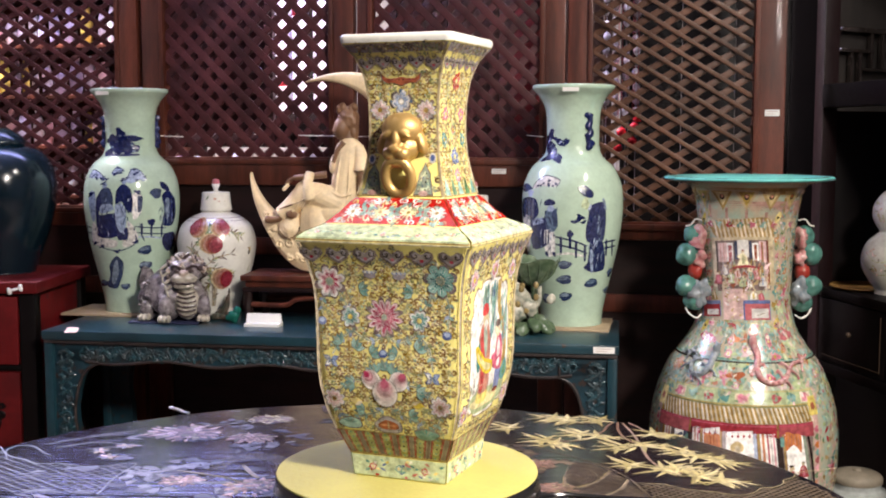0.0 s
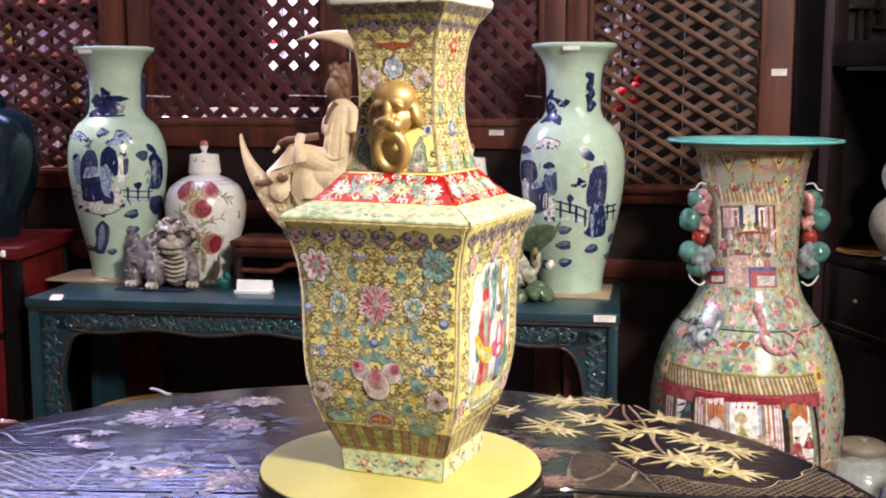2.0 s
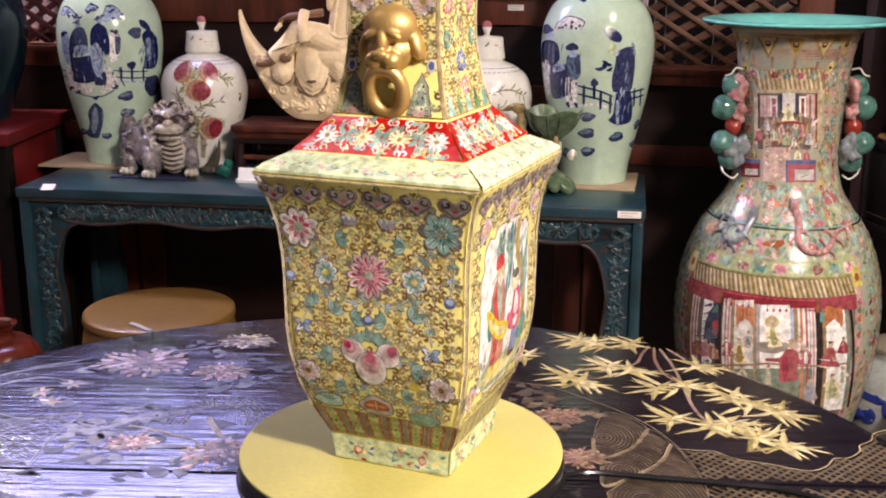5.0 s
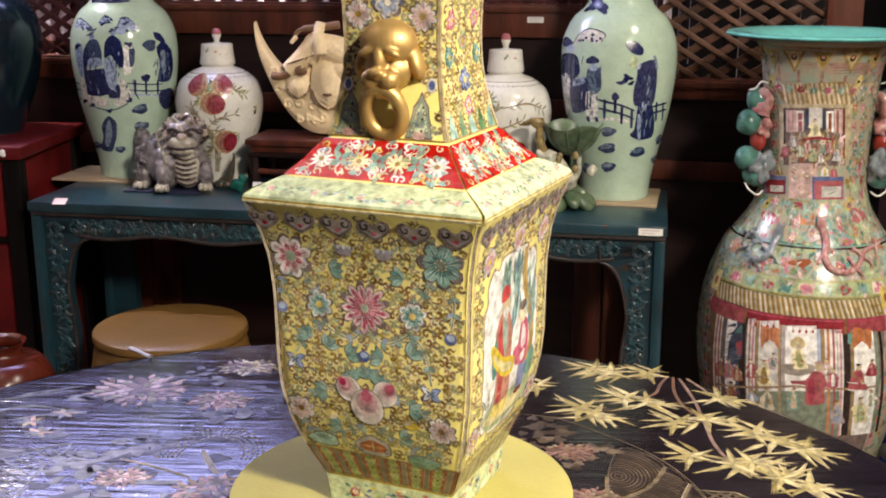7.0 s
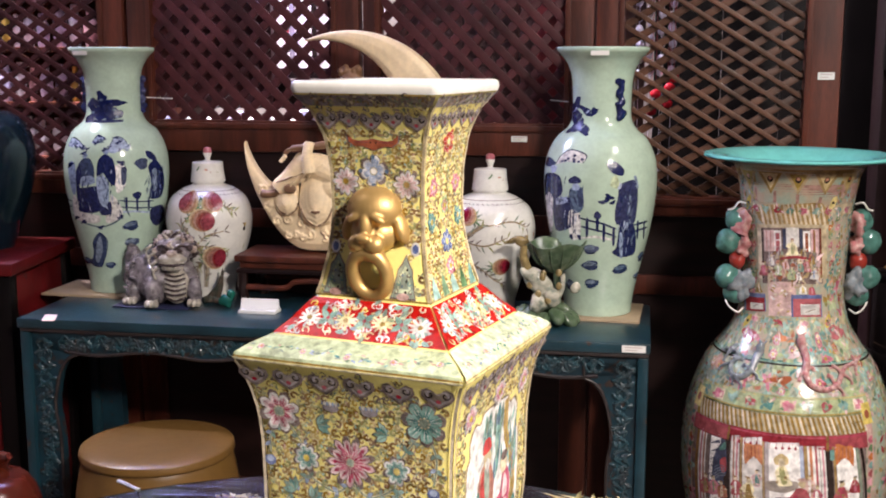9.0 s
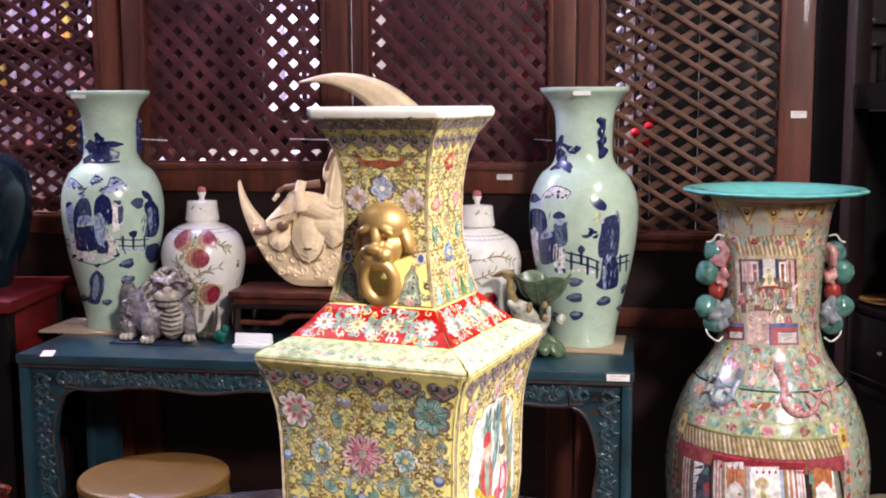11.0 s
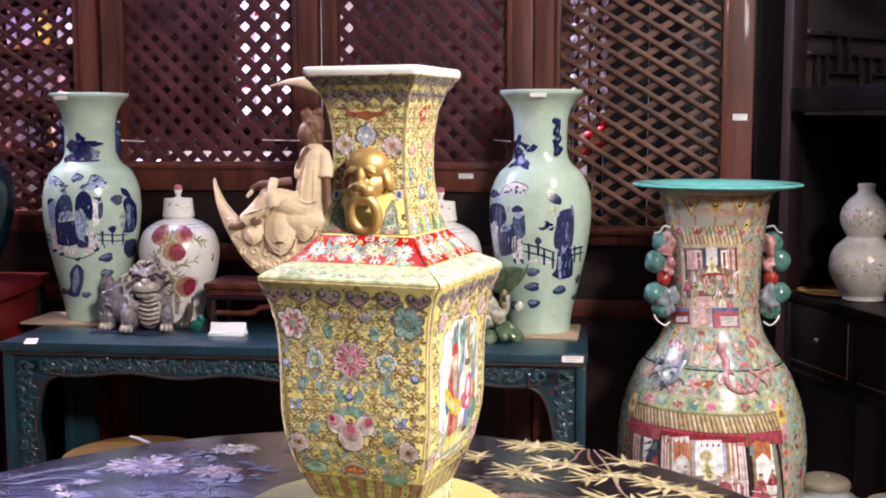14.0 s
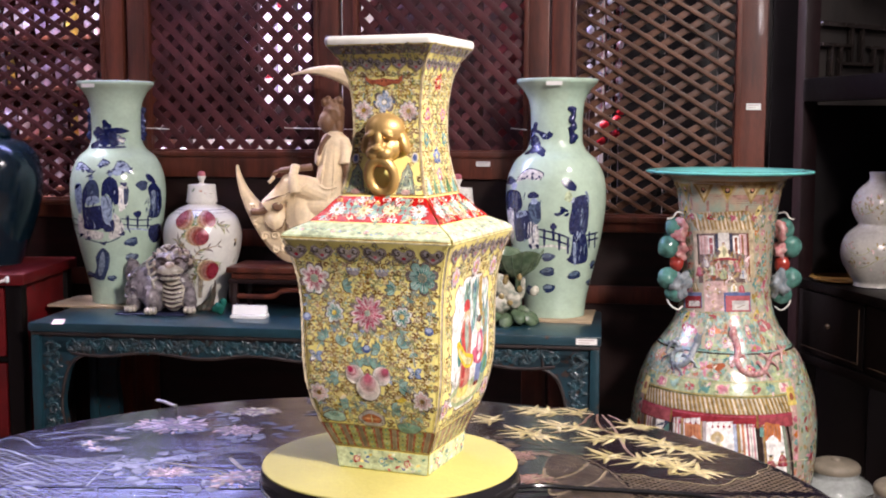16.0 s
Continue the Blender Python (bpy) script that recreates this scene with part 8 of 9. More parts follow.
    def tiles(z0, z1, a0, a1, n, slant, lift):
        strip(z0, z1, a0, a1, "umber", lift)
        for k in range(n):
            a = 0.20 * radians(a0 + (a1 - a0) * (k + 0.15) / n)
            w = 0.20 * radians((a1 - a0) / n) * 0.52
            P.poly([(a + slant, z0), (a + slant + w, z0), (a + w, z1), (a, z1)], "cream", lift + 0.4)
            P.poly([(a + slant + w * 0.1, z0), (a + slant + w * 0.35, z0), (a + w * 0.35, z1), (a + w * 0.1, z1)], "sage", lift + 0.7)

    area_n, dab_n, line_n, _ = brush(P, N, rnd)
    area_b, dab_b, line_b, _ = brush(P, B, rnd)
    _, dab_s, _, _ = brush(P, S, rnd)

    def box_n(ink, lift, u0, u1, w0, w1):
        P.poly([N(u0, w1), N((u0 + u1) / 2, w1), N(u1, w1), N(u1, w0), N((u0 + u1) / 2, w0), N(u0, w0)], ink, lift)

    def box_b(ink, lift, u0, u1, w0, w1):
        P.poly([B(u0, w1), B((u0 + u1) / 2, w1), B(u1, w1), B(u1, w0), B((u0 + u1) / 2, w0), B(u0, w0)], ink, lift)

    def robe(area, dab, u, w, s, ink, trim, lift):
        """A plain robed shape with folds, a sash and a pale knob."""
        def j(k):
            return s * rnd.uniform(-k, k)
        area(ink, lift, (u - 0.60 * s + j(0.2), w + s), (u - 0.55 * s + j(0.15), w + 0.2 * s), (u - 0.62 * s + j(0.2), w - 0.1 * s), (u - 0.22 * s, w - 0.55 * s), (u + 0.22 * s, w - 0.55 * s), (u + 0.62 * s + j(0.2), w + 0.05 * s), (u + 0.50 * s + j(0.15), w + 0.4 * s), (u + 0.62 * s + j(0.2), w + s), (u, w + 1.1 * s))
        area(trim, lift + 0.4, (u - 0.10 * s + j(0.2), w + 0.9 * s), (u - 0.16 * s + j(0.1), w - 0.3 * s), (u + 0.10 * s, w - 0.4 * s), (u + 0.20 * s + j(0.2), w + 0.8 * s))
        for k in range(5):
            dab(rnd.choice((ink, trim, "cream", "brown", "gold", "flesh_rose")), lift + 0.6 + 0.04 * k, u + j(0.5), w + 0.2 * s + j(0.6), 0.16 * s, 0.10 * s, rnd.uniform(0, 3), 0.3)
        dab("cream", lift + 0.9, u + j(0.1), w - 0.78 * s, 0.22 * s, 0.25 * s)
        dab(rnd.choice(("dark", "brown", "oxblood")), lift + 1.2, u + j(0.1), w - 0.98 * s, 0.20 * s, 0.10 * s, 0.0, 0.3)
    # ---- neck
    for a in (-78, -52, -26, 0, 26, 52, 78):
        x = 0.20 * radians(a)
        P.poly([(x - 0.042, 1.036), (x + 0.042, 1.036), (x, 0.990)], "gold", 3.4)
        P.poly([(x - 0.028, 1.034), (x + 0.028, 1.034), (x, 1.000)], "ochre", 3.8)
        P.disc(x, 1.022, 0.010, 0.007, "dark", 4.4, 10)
        P.disc(x, 1.024, 0.006, 0.004, "orange", 4.7, 8)
    strip(1.012, 1.044, -88, 88, "umber", 3.0)
    strip(0.972, 1.012, -88, 88, "flesh_rose", 2.9)
    strip(0.944, 0.970, -70, 70, "cream", 3.0)
    motifs(0.957, 0.024, -64, 64, 10, 3.3)
    area_n("umber", 3.4, (352, 286), (480, 282), (612, 276), (634, 362), (500, 364), (372, 358))
    for k in range(14):
        u = 360 + 18.5 * k
        area_n("cream", 3.8, (u + 4, 286), (u + 10, 285), (u + 24, 360), (u + 15, 360))
    box_n("cream", 4.2, 352, 632, 360, 374)
    box_n("mauve", 3.2, 366, 606, 374, 600)
    for u0, u1, ink in ((350, 368, "cream"), (604, 624, "cream"), (366, 372, "dark"), (596, 604, "oxblood")):
        box_n(ink, 4.0, u0, u1, 372, 580)
    for u0, u1, w0, w1, ink in ((378, 418, 384, 470, "flesh_rose"), (418, 446, 386, 470, "white"), (424, 440, 396, 470, "crimson"), (452, 466, 380, 460, "slate"), (466, 516, 374, 452, "white"), (518, 530, 380, 460, "slate"), (532, 560, 388, 470, "white"), (540, 552, 396, 470, "brick"), (562, 594, 380, 474, "pale_pink"), (570, 580, 384, 474, "brown")):
        box_n(ink, 3.8 + 0.002 * u0, u0, u1, w0, w1)
    for u in (388, 404, 572):
        line_n("crimson", 5.4, 0.003, (u, 384), (u, 430), (u, 470))
    robe(area_n, dab_n, 488, 452, 32, "straw", "olive", 5.4)
    for u, w, sz, ink, trim in ((372, 540, 30, "crimson", "pink"), (408, 505, 26, "lilac", "white"), (432, 540, 28, "pale_green", "white"), (462, 520, 24, "pale_pink", "brick"), (484, 556, 30, "celery", "sage"), (520, 530, 24, "teal2", "cream"), (544, 524, 30, "crimson", "pale_pink"), (572, 556, 28, "white", "pale_blue"), (402, 566, 22, "cream", "gold"), (512, 566, 20, "white", "lilac")):
        robe(area_n, dab_n, u, w, sz * 0.86, ink, trim, 6.0 + 0.01 * u)
    for k in range(110):
        dab_n(rnd.choice(("flesh_rose", "cream", "brown", "pale_pink", "gold", "brick", "sage", "lilac")), 4.8 + 0.004 * k, rnd.uniform(378, 598), rnd.uniform(470, 592), rnd.uniform(6, 16), rnd.uniform(4, 10), rnd.uniform(0, 3), 0.3)
    line_n("crimson", 5.8, 0.006, (440, 500), (500, 492), (560, 502))
    box_n("flesh_rose", 4.6, 386, 500, 592, 728)
    for k in range(40):
        u, w = rnd.uniform(390, 496), rnd.uniform(596, 724)
        x, z = N(u, w)
        P.leaf(x, z, rnd.uniform(-0.4, 0.4), rnd.uniform(0.010, 0.022), 0.005, rnd.choice(("cream", "gold", "ochre", "pale_pink", "white")), 5 + 0.01 * k)
    for u0, u1, w0, w1 in ((286, 376, 642, 712), (478, 600, 644, 732)):
        box_n("blue", 5.4, u0, u1, w0, w1)
        box_n("crimson", 5.8, u0 + 8, u1 - 4, w0 + 16, w1)
        box_n("white", 6.2, u0 + (u1 - u0) * 0.30, u1 - 10, w0 + 38, w1 - 8)
        line_n("grey", 6.6, 0.0020, (u0 + (u1 - u0) * 0.45, w1 - 18), (u1 - 26, w1 - 30))
    for u, w, ink, trim in ((526, 620, "white", "yellow"), (562, 624, "crimson", "pink"), (320, 620, "pink", "cream"), (350, 616, "gold", "cream")):
        robe(area_n, dab_n, u, w, 20, ink, trim, 6.0)
    for side, us in ((1, (640, 672)), (-1, (322, 336))):
        for k in range(11):
            w = 300 + 36 * k
            for q, u in enumerate(us):
                dab_n(("crimson", "teal", "orange", "green", "pink", "sage")[(k + q * 2) % 6], 3.6, u, w, 8, 11, 0.4, 0.25)
                dab_n("cream", 4.0, u, w, 3, 4)
        for u, w in ((654 if side > 0 else 318, 272), (622 if side > 0 else 300, 748)):
            dab_n("yellow", 4.4, u, w, 16, 18, 0.7, 0.0)
            dab_n("dark", 4.8, u, w, 6, 6)
    strip(N(470, 772)[1], N(470, 738)[1], -66, 66, "cream", 3.6)
    motifs((N(470, 772)[1] + N(470, 738)[1]) / 2, 0.018, -60, 60, 9, 3.9)
    # ---- shoulder
    for u, w, ru, rw, ink in ((300, 30, 34, 26, "crimson"), (640, 20, 26, 30, "crimson"), (430, 46, 44, 14, "orange"), (575, 36, 22, 17, "teal"), (580, 96, 20, 15, "teal"), (412, 244, 30, 13, "green"), (440, 152, 40, 20, "pale_green"), (424, 206, 44, 15, "brick"), (140, 190, 20, 18, "sage"), (330, 40, 18, 14, "pink"), (500, 70, 24, 20, "cream"), (660, 70, 24, 14, "pale_green"), (330, 215, 26, 16, "celery"), (740, 170, 20, 22, "teal2"), (770, 230, 18, 18, "sage"), (700, 240, 22, 16, "pale_green"), (180, 120, 16, 16, "flesh_rose"), (480, 110, 30, 12, "pale_pink"), (250, 80, 20, 14, "teal2"), (720, 100, 20, 14, "teal2")):
        dab_s(ink, 3.0, u, w, ru, rw, rnd.uniform(-0.3, 0.3), 0.2)
        for q in range(4):
            dab_s(rnd.choice(("cream", "pale_pink", "sage", ink, "white")), 3.4 + 0.1 * q, u + rnd.uniform(-0.6, 0.6) * ru, w + rnd.uniform(-0.5, 0.5) * rw, ru * 0.26, rw * 0.26, rnd.uniform(0, 3), 0.3)
    P.stroke([(x, 0.641) for x in np.linspace(-0.62, 0.62, 120)], 0.0032, "dark", 5.0, 1.0)
    P.stroke([(x, 0.6445) for x in np.linspace(-0.62, 0.62, 120)], 0.0030, "teal2", 5.0, 1.0)
    # ---- body: bordered hall under a tiled roof and a red beam
    strip(0.547, 0.584, -62, 52, "celery", 3.0)
    strip(0.549, 0.552, -62, 52, "ochre", 3.4)
    strip(0.579, 0.582, -62, 52, "ochre", 3.4)
    motifs(0.5655, 0.032, -60, 50, 10, 3.5)
    for a in (-60, 49):
        x = 0.20 * radians(a)
        P.poly([(x - 0.014, 0.524), (x + 0.014, 0.524), (x + 0.012, 0.566), (x - 0.012, 0.566)], "yellow", 5.0)
        P.disc(x, 0.544, 0.007, 0.009, "brick", 5.4, 10)
    tiles(0.511, 0.5465, -58, 46, 36, 0.010, 3.4)
    for a0, a1 in ((-59, -31), (-31, 22), (22, 47)):
        strip(0.478, 0.5105, a0, a1, "beam", 4.0)
        strip(0.5040, 0.5075, a0, a1, "rose", 4.4)
    for a in (-31, 22):
        strip(0.479, 0.510, a - 0.7, a + 0.7, "brown", 4.6)
    strip(0.140, 0.4775, -58, 46, "mauve", 3.2)
    for u0, u1, ink in ((92, 104, "brown"), (104, 134, "white"), (110, 116, "pink"), (122, 128, "brick"), (148, 206, "slate"), (150, 190, "white"), (204, 226, "dark"), (230, 262, "white"), (238, 244, "brick"), (250, 256, "pink"), (264, 272, "umber"), (274, 346, "white"), (346, 354, "umber"), (356, 370, "lilac"), (370, 484, "white"), (484, 498, "pale_blue"), (500, 512, "umber"), (512, 556, "white"), (520, 530, "orange"), (540, 548, "crimson"), (558, 590, "white"), (566, 572, "pink"), (578, 602, "dark"), (606, 614, "umber"), (616, 692, "white"), (692, 706, "sage"), (712, 722, "dark")):
        box_b(ink, 3.6 + 0.0008 * u0 + 0.9 * (u1 - u0 < 12), u0, u1, 388 + 0.21 * min(u0 - 88, 340), 860)
    for u in (278, 620):      # orange hangings drawn aside
        area_b("orange", 5.4, (u, 450), (u + 34, 454), (u + 66, 458), (u + 66, 530), (u + 50, 512), (u + 34, 500), (u + 16, 512), (u, 526))
        for q in range(4):
            line_b("brick", 5.8, 0.002, (u + 10 + 15 * q, 458), (u + 12 + 14 * q, 482), (u + 6 + 17 * q, 508))
    area_b("slate", 5.2, (150, 520), (168, 470), (204, 436), (204, 560), (150, 600))
    area_b("teal", 5.5, (176, 470), (204, 440), (204, 470))
    area_b("crimson", 5.6, (180, 512), (204, 500), (204, 550), (186, 556))
    for q in range(5):
        line_b("wash", 5.6, 0.002, (152, 540 + 12 * q), (176, 530 + 10 * q), (200, 536 + 8 * q))
    box_b("teal", 5.6, 598, 614, 470, 510)
    box_b("brown", 4.8, 92, 712, 668, 676)
    box_b("sage", 4.4, 230, 570, 690, 860)
    # central seat with a robed shape in straw
    area_b("grey", 5.6, (352, 600), (372, 590), (470, 592), (476, 616), (430, 634), (366, 626))
    robe(area_b, dab_b, 418, 560, 46, "straw", "olive", 6.0)
    area_b("ochre", 7.0, (388, 506), (416, 488), (442, 506), (438, 530), (394, 530))
    dab_b("cream", 7.4, 416, 522, 13, 16)
    for u, w, sz, ink, trim in ((116, 600, 36, "crimson", "gold"), (150, 606, 34, "pink", "sage"), (184, 622, 30, "brick", "cream"), (240, 606, 34, "crimson", "white"), (290, 622, 46, "straw", "gold"), (322, 580, 30, "pale_pink", "teal"), (640, 636, 48, "crimson", "rose"), (690, 600, 30, "crimson", "pink"), (520, 600, 30, "flesh_rose", "white"), (545, 640, 34, "pink", "white"), (300, 720, 40, "cream", "sage"), (562, 768, 42, "lilac", "pale_blue"), (650, 762, 46, "straw", "celery"), (690, 720, 34, "white", "pale_green"), (400, 720, 40, "teal2", "cream"), (160, 700, 40, "crimson", "gold"), (240, 720, 36, "pale_blue", "white")):
        robe(area_b, dab_b, u, w, sz, ink, trim, 6.2 + 0.004 * u)
    area_b("crimson", 9.4, (392, 652), (444, 650), (470, 618), (506, 622), (524, 664), (510, 690), (516, 734), (446, 742), (444, 690), (440, 668), (394, 664))
    area_b("rose", 9.8, (452, 660), (470, 640), (480, 700), (460, 742))
    dab_b("cream", 10.0, 492, 600, 14, 17)
    dab_b("flesh_rose", 10.3, 492, 586, 16, 7)
    for w in (656, 684):
        line_b("white", 9.0, 0.0028, (600, w), (650, w + 4), (706, w + 2))
    # side borders and the green ground beyond
    for a0, a1 in ((-63, -59), (47, 52)):
        strip(0.13, 0.545, a0, a1, "flesh_rose", 3.2)
        for k in range(20):
            P.disc(0.20 * radians((a0 + a1) / 2), 0.15 + 0.018 * k, 0.0062, 0.008, ("crimson", "teal", "orange", "green", "pink")[k % 5], 3.6, 8, 0, 0.2)
    for k in range(420):
        a = rnd.choice((-1, 1)) * rnd.uniform(64, 95) + 6 - 12 * (k % 2)
        P.leaf(0.20 * radians(a), rnd.uniform(0.10, 0.60), rnd.uniform(0, 6.28), rnd.uniform(0.012, 0.026), rnd.uniform(0.007, 0.012), rnd.choice(("teal2", "teal", "green", "sage", "pale_green", "celery", "crimson", "ochre")), 3.0 + 0.002 * k)
    return P


ROSEINK = {}
for key, rgb in INK.items():
    mix = 1.0 if key in ("white", "brown", "mauve", "dark") else 0.88
    ROSEINK[key] = mat("worn_enamel_" + key, tuple(mix * c + (1 - mix) * g for c, g in zip(rgb, (0.42, 0.35, 0.26))), 0.20, vary=0.22, scale=70, bump=0.25, bscale=160, per_island=0.24)
rose_paint().put("painted_enamel", rose_vase, "enamelled pink, green and gold panels", ROSEINK)

Pg = Paint(turned_surf([(0.0, 0.002), (0.050, 0.0), (0.054, 0.004), (0.055, 0.014), (0.070, 0.035), (0.088, 0.070), (0.091, 0.105), (0.078, 0.140), (0.054, 0.163), (0.047, 0.172), (0.056, 0.188), (0.066, 0.215), (0.062, 0.245), (0.046, 0.270), (0.026, 0.288)], face_to(1.095, 2.64), 0.085), 0.010)
rnd = random.Random(51)
for k in range(150):
    z = rnd.choice((rnd.uniform(0.05, 0.13), rnd.uniform(0.195, 0.25)))
    x = rnd.uniform(-0.13, 0.13)
    Pg.leaf(x, z, rnd.uniform(0, 6), rnd.uniform(0.008, 0.016), 0.005, rnd.choice(("olive", "grey", "flesh_rose", "gold", "pale_pink")), 2 + 0.01 * k)
for z0 in (0.075, 0.11, 0.22):
    Pg.stroke([(x, z0 + 0.018 * math.sin(x * 40)) for x in np.linspace(-0.12, 0.12, 24)], 0.0016, "olive", 2)
Pg.put("painted_sprays", gourd, "faint painted flower sprays")
copy_thing(gourd, gourd_copy_at)


# ---- inlay of the round table ----
def inside(poly, x, y):
    hit = False
    for (x0, y0), (x1, y1) in zip(poly, poly[1:] + poly[:1]):
        if (y0 > y) != (y1 > y) and x < x0 + (y - y0) / (y1 - y0) * (x1 - x0):
            hit = not hit
    return hit


def table_inlay():
    P = Paint(lambda x, y, l: Vector((x - TX, y - TY, TZ + 0.0002 + l)), 1.0)
    rnd = random.Random(61)

    def curve(pts, w, ink, lift, ends=0.9):
        P.stroke([tuple(p) for p in spline(pts, 8)], w, ink, lift, ends)
    # bamboo: fans of long slim leaves, each with a darker half
    bamboo = ((0.128, 1.230, 3.3), (0.148, 1.222, 3.6), (0.187, 1.221, 3.0), (0.253, 1.155, -0.4), (0.155, 1.147, 2.9), (0.178, 1.137, -0.2), (0.109, 1.117, 2.9), (0.122, 1.101, -0.6), (0.066, 1.178, 3.1), (0.200, 1.085, 2.9),
              (0.232, 1.094, 0.2), (0.272, 1.066, 2.9), (0.288, 1.048, -0.1), (0.312, 1.030, -0.6), (0.205, 1.008, 2.8), (0.240, 0.994, -0.3), (0.258, 0.999, 0.2), (0.277, 0.967, 1.2), (0.298, 0.953, -0.4))
    for cx, cy, lean in bamboo:
        for k in range(11):
            a = lean + (0 if k % 6 else math.pi) + 0.80 * math.sin(2.4 * k)
            ln = rnd.uniform(0.026, 0.036) * (0.85 + 0.45 * abs(math.sin(a)))
            x, y = cx + 0.011 * math.sin(1.9 * k), cy + 0.008 * math.cos(2.7 * k)
            P.blade(x, y, a, ln, ln * 0.19, "leaf2", 1 + 0.05 * k)
            P.blade(x, y, a + 0.04, ln * 0.97, ln * 0.11, "leaf", 1.25 + 0.05 * k)
        for k in range(5):
            a = lean + 0.5 + 1.25 * k + rnd.uniform(-0.25, 0.25)
            ln = 0.020 + 0.016 * abs(math.sin(a))
            P.blade(cx, cy, a, ln, 0.0080, "leaf2", 1.9 + 0.05 * k)
            P.blade(cx, cy, a + 0.06, ln * 0.95, 0.0048, "leaf", 2.0 + 0.05 * k)
    for pts in (((0.208, 1.215), (0.197, 1.190), (0.190, 1.166), (0.178, 1.148)), ((0.213, 1.211), (0.209, 1.170), (0.213, 1.130), (0.225, 1.102)), ((0.219, 1.208), (0.226, 1.150), (0.228, 1.100), (0.230, 1.036), (0.242, 0.994), (0.270, 0.973), (0.300, 0.945)), ((0.227, 1.208), (0.236, 1.188), (0.243, 1.169)), ((0.206, 1.214), (0.170, 1.210), (0.125, 1.222)), ((0.170, 1.130), (0.140, 1.112), (0.100, 1.120))):
        curve(pts, 0.0034, "stem", 0.8, 0.8)
        curve(pts, 0.0010, "line", 1.0, 0.8)

    def peony(x, y, r, ink, flat=0.72):
        """A ragged bloom of many short petals round a dark heart."""
        P.disc(x, y, 0.95 * r, 0.62 * r, "umber", 0.9, 18, 0, 0.10)
        for ring, (q, n) in enumerate(((0.92, 17), (0.68, 13), (0.42, 9), (0.18, 5))):
            for k in range(n):
                a = 2 * math.pi * (k + 0.5 * ring + rnd.uniform(-0.2, 0.2)) / n
                px, py = x + r * q * math.cos(a), y + flat * r * q * math.sin(a)
                lf = 1 + 0.3 * ring + 0.01 * k
                P.disc(px, py, r * rnd.uniform(0.15, 0.22), r * rnd.uniform(0.09, 0.13), rnd.choice((ink, ink, "leaf2", "stem")), lf, 9, a + rnd.uniform(-0.4, 0.4), 0.18)
                P.stroke([(px - 0.13 * r, py - 0.06 * r), (px, py - 0.10 * r), (px + 0.13 * r, py - 0.05 * r)], 0.04 * r, "umber", lf + 0.15, 0.5)
        for k in range(12):
            a = rnd.uniform(0, 6.28)
            P.leaf(x + r * math.cos(a), y + flat * r * math.sin(a), a, 0.30 * r, 0.12 * r, ink, 1.2 + 0.02 * k)
    for x, y, r, ink in ((-0.353, 1.136, 0.046, "blush"), (-0.253, 1.211, 0.028, "leaf"), (-0.261, 1.113, 0.028, "blush"), (-0.302, 0.930, 0.022, "blush"), (-0.214, 0.915, 0.030, "blush"), (-0.415, 0.700, 0.046, "blush"), (-0.250, 0.620, 0.040, "leaf"), (0.180, 0.640, 0.045, "blush"), (0.094, 1.011, 0.022, "stem"), (0.109, 0.917, 0.024, "stem")):
        peony(x, y, r, ink)
    # dim leaves, sprays and rocks between the blooms
    for x, y, r in ((-0.313, 0.997, 0.022), (-0.293, 1.005, 0.018), (-0.267, 1.063, 0.020), (-0.240, 1.082, 0.018), (-0.334, 0.962, 0.024), (-0.352, 0.935, 0.020), (-0.360, 0.968, 0.016), (-0.287, 0.940, 0.014), (-0.283, 1.166, 0.014), (-0.304, 1.196, 0.014), (-0.250, 0.880, 0.020), (-0.320, 0.905, 0.020)):
        for k in range(9):
            a = rnd.uniform(0, 6.28)
            P.disc(x + r * 0.8 * math.cos(a), y + r * 0.7 * math.sin(a), r * rnd.uniform(0.30, 0.50), r * rnd.uniform(0.22, 0.36), rnd.choice(("shell", "dim", "shell")), 0.75 + 0.02 * k, 9, a, 0.2)
        for k in range(3):
            P.stroke([(x - r, y - 0.5 * r + 0.4 * k * r), (x, y - 0.3 * r + 0.4 * k * r), (x + r, y - 0.4 * r + 0.4 * k * r)], 0.0009, "umber", 1.0, 0.5)
    for x, y in ((-0.432, 1.047), (-0.408, 1.069), (-0.414, 1.022)):  # small pale sprigs
        for k in range(7):
            P.leaf(x, y, 0.9 * k + x * 50, 0.015, 0.006, ("shell", "leaf2", "blush")[k % 3], 1.0 + 0.05 * k)
    for pts in (((-0.529, 1.003), (-0.546, 1.043), (-0.541, 1.066), (-0.520, 1.063), (-0.496, 1.034), (-0.484, 1.024)), ((-0.507, 1.076), (-0.483, 1.099), (-0.453, 1.117), (-0.415, 1.130)), ((-0.452, 1.050), (-0.430, 1.062), (-0.415, 1.066), (-0.395, 1.080))):
        curve(pts, 0.0026, "shell", 1.1, 0.5)
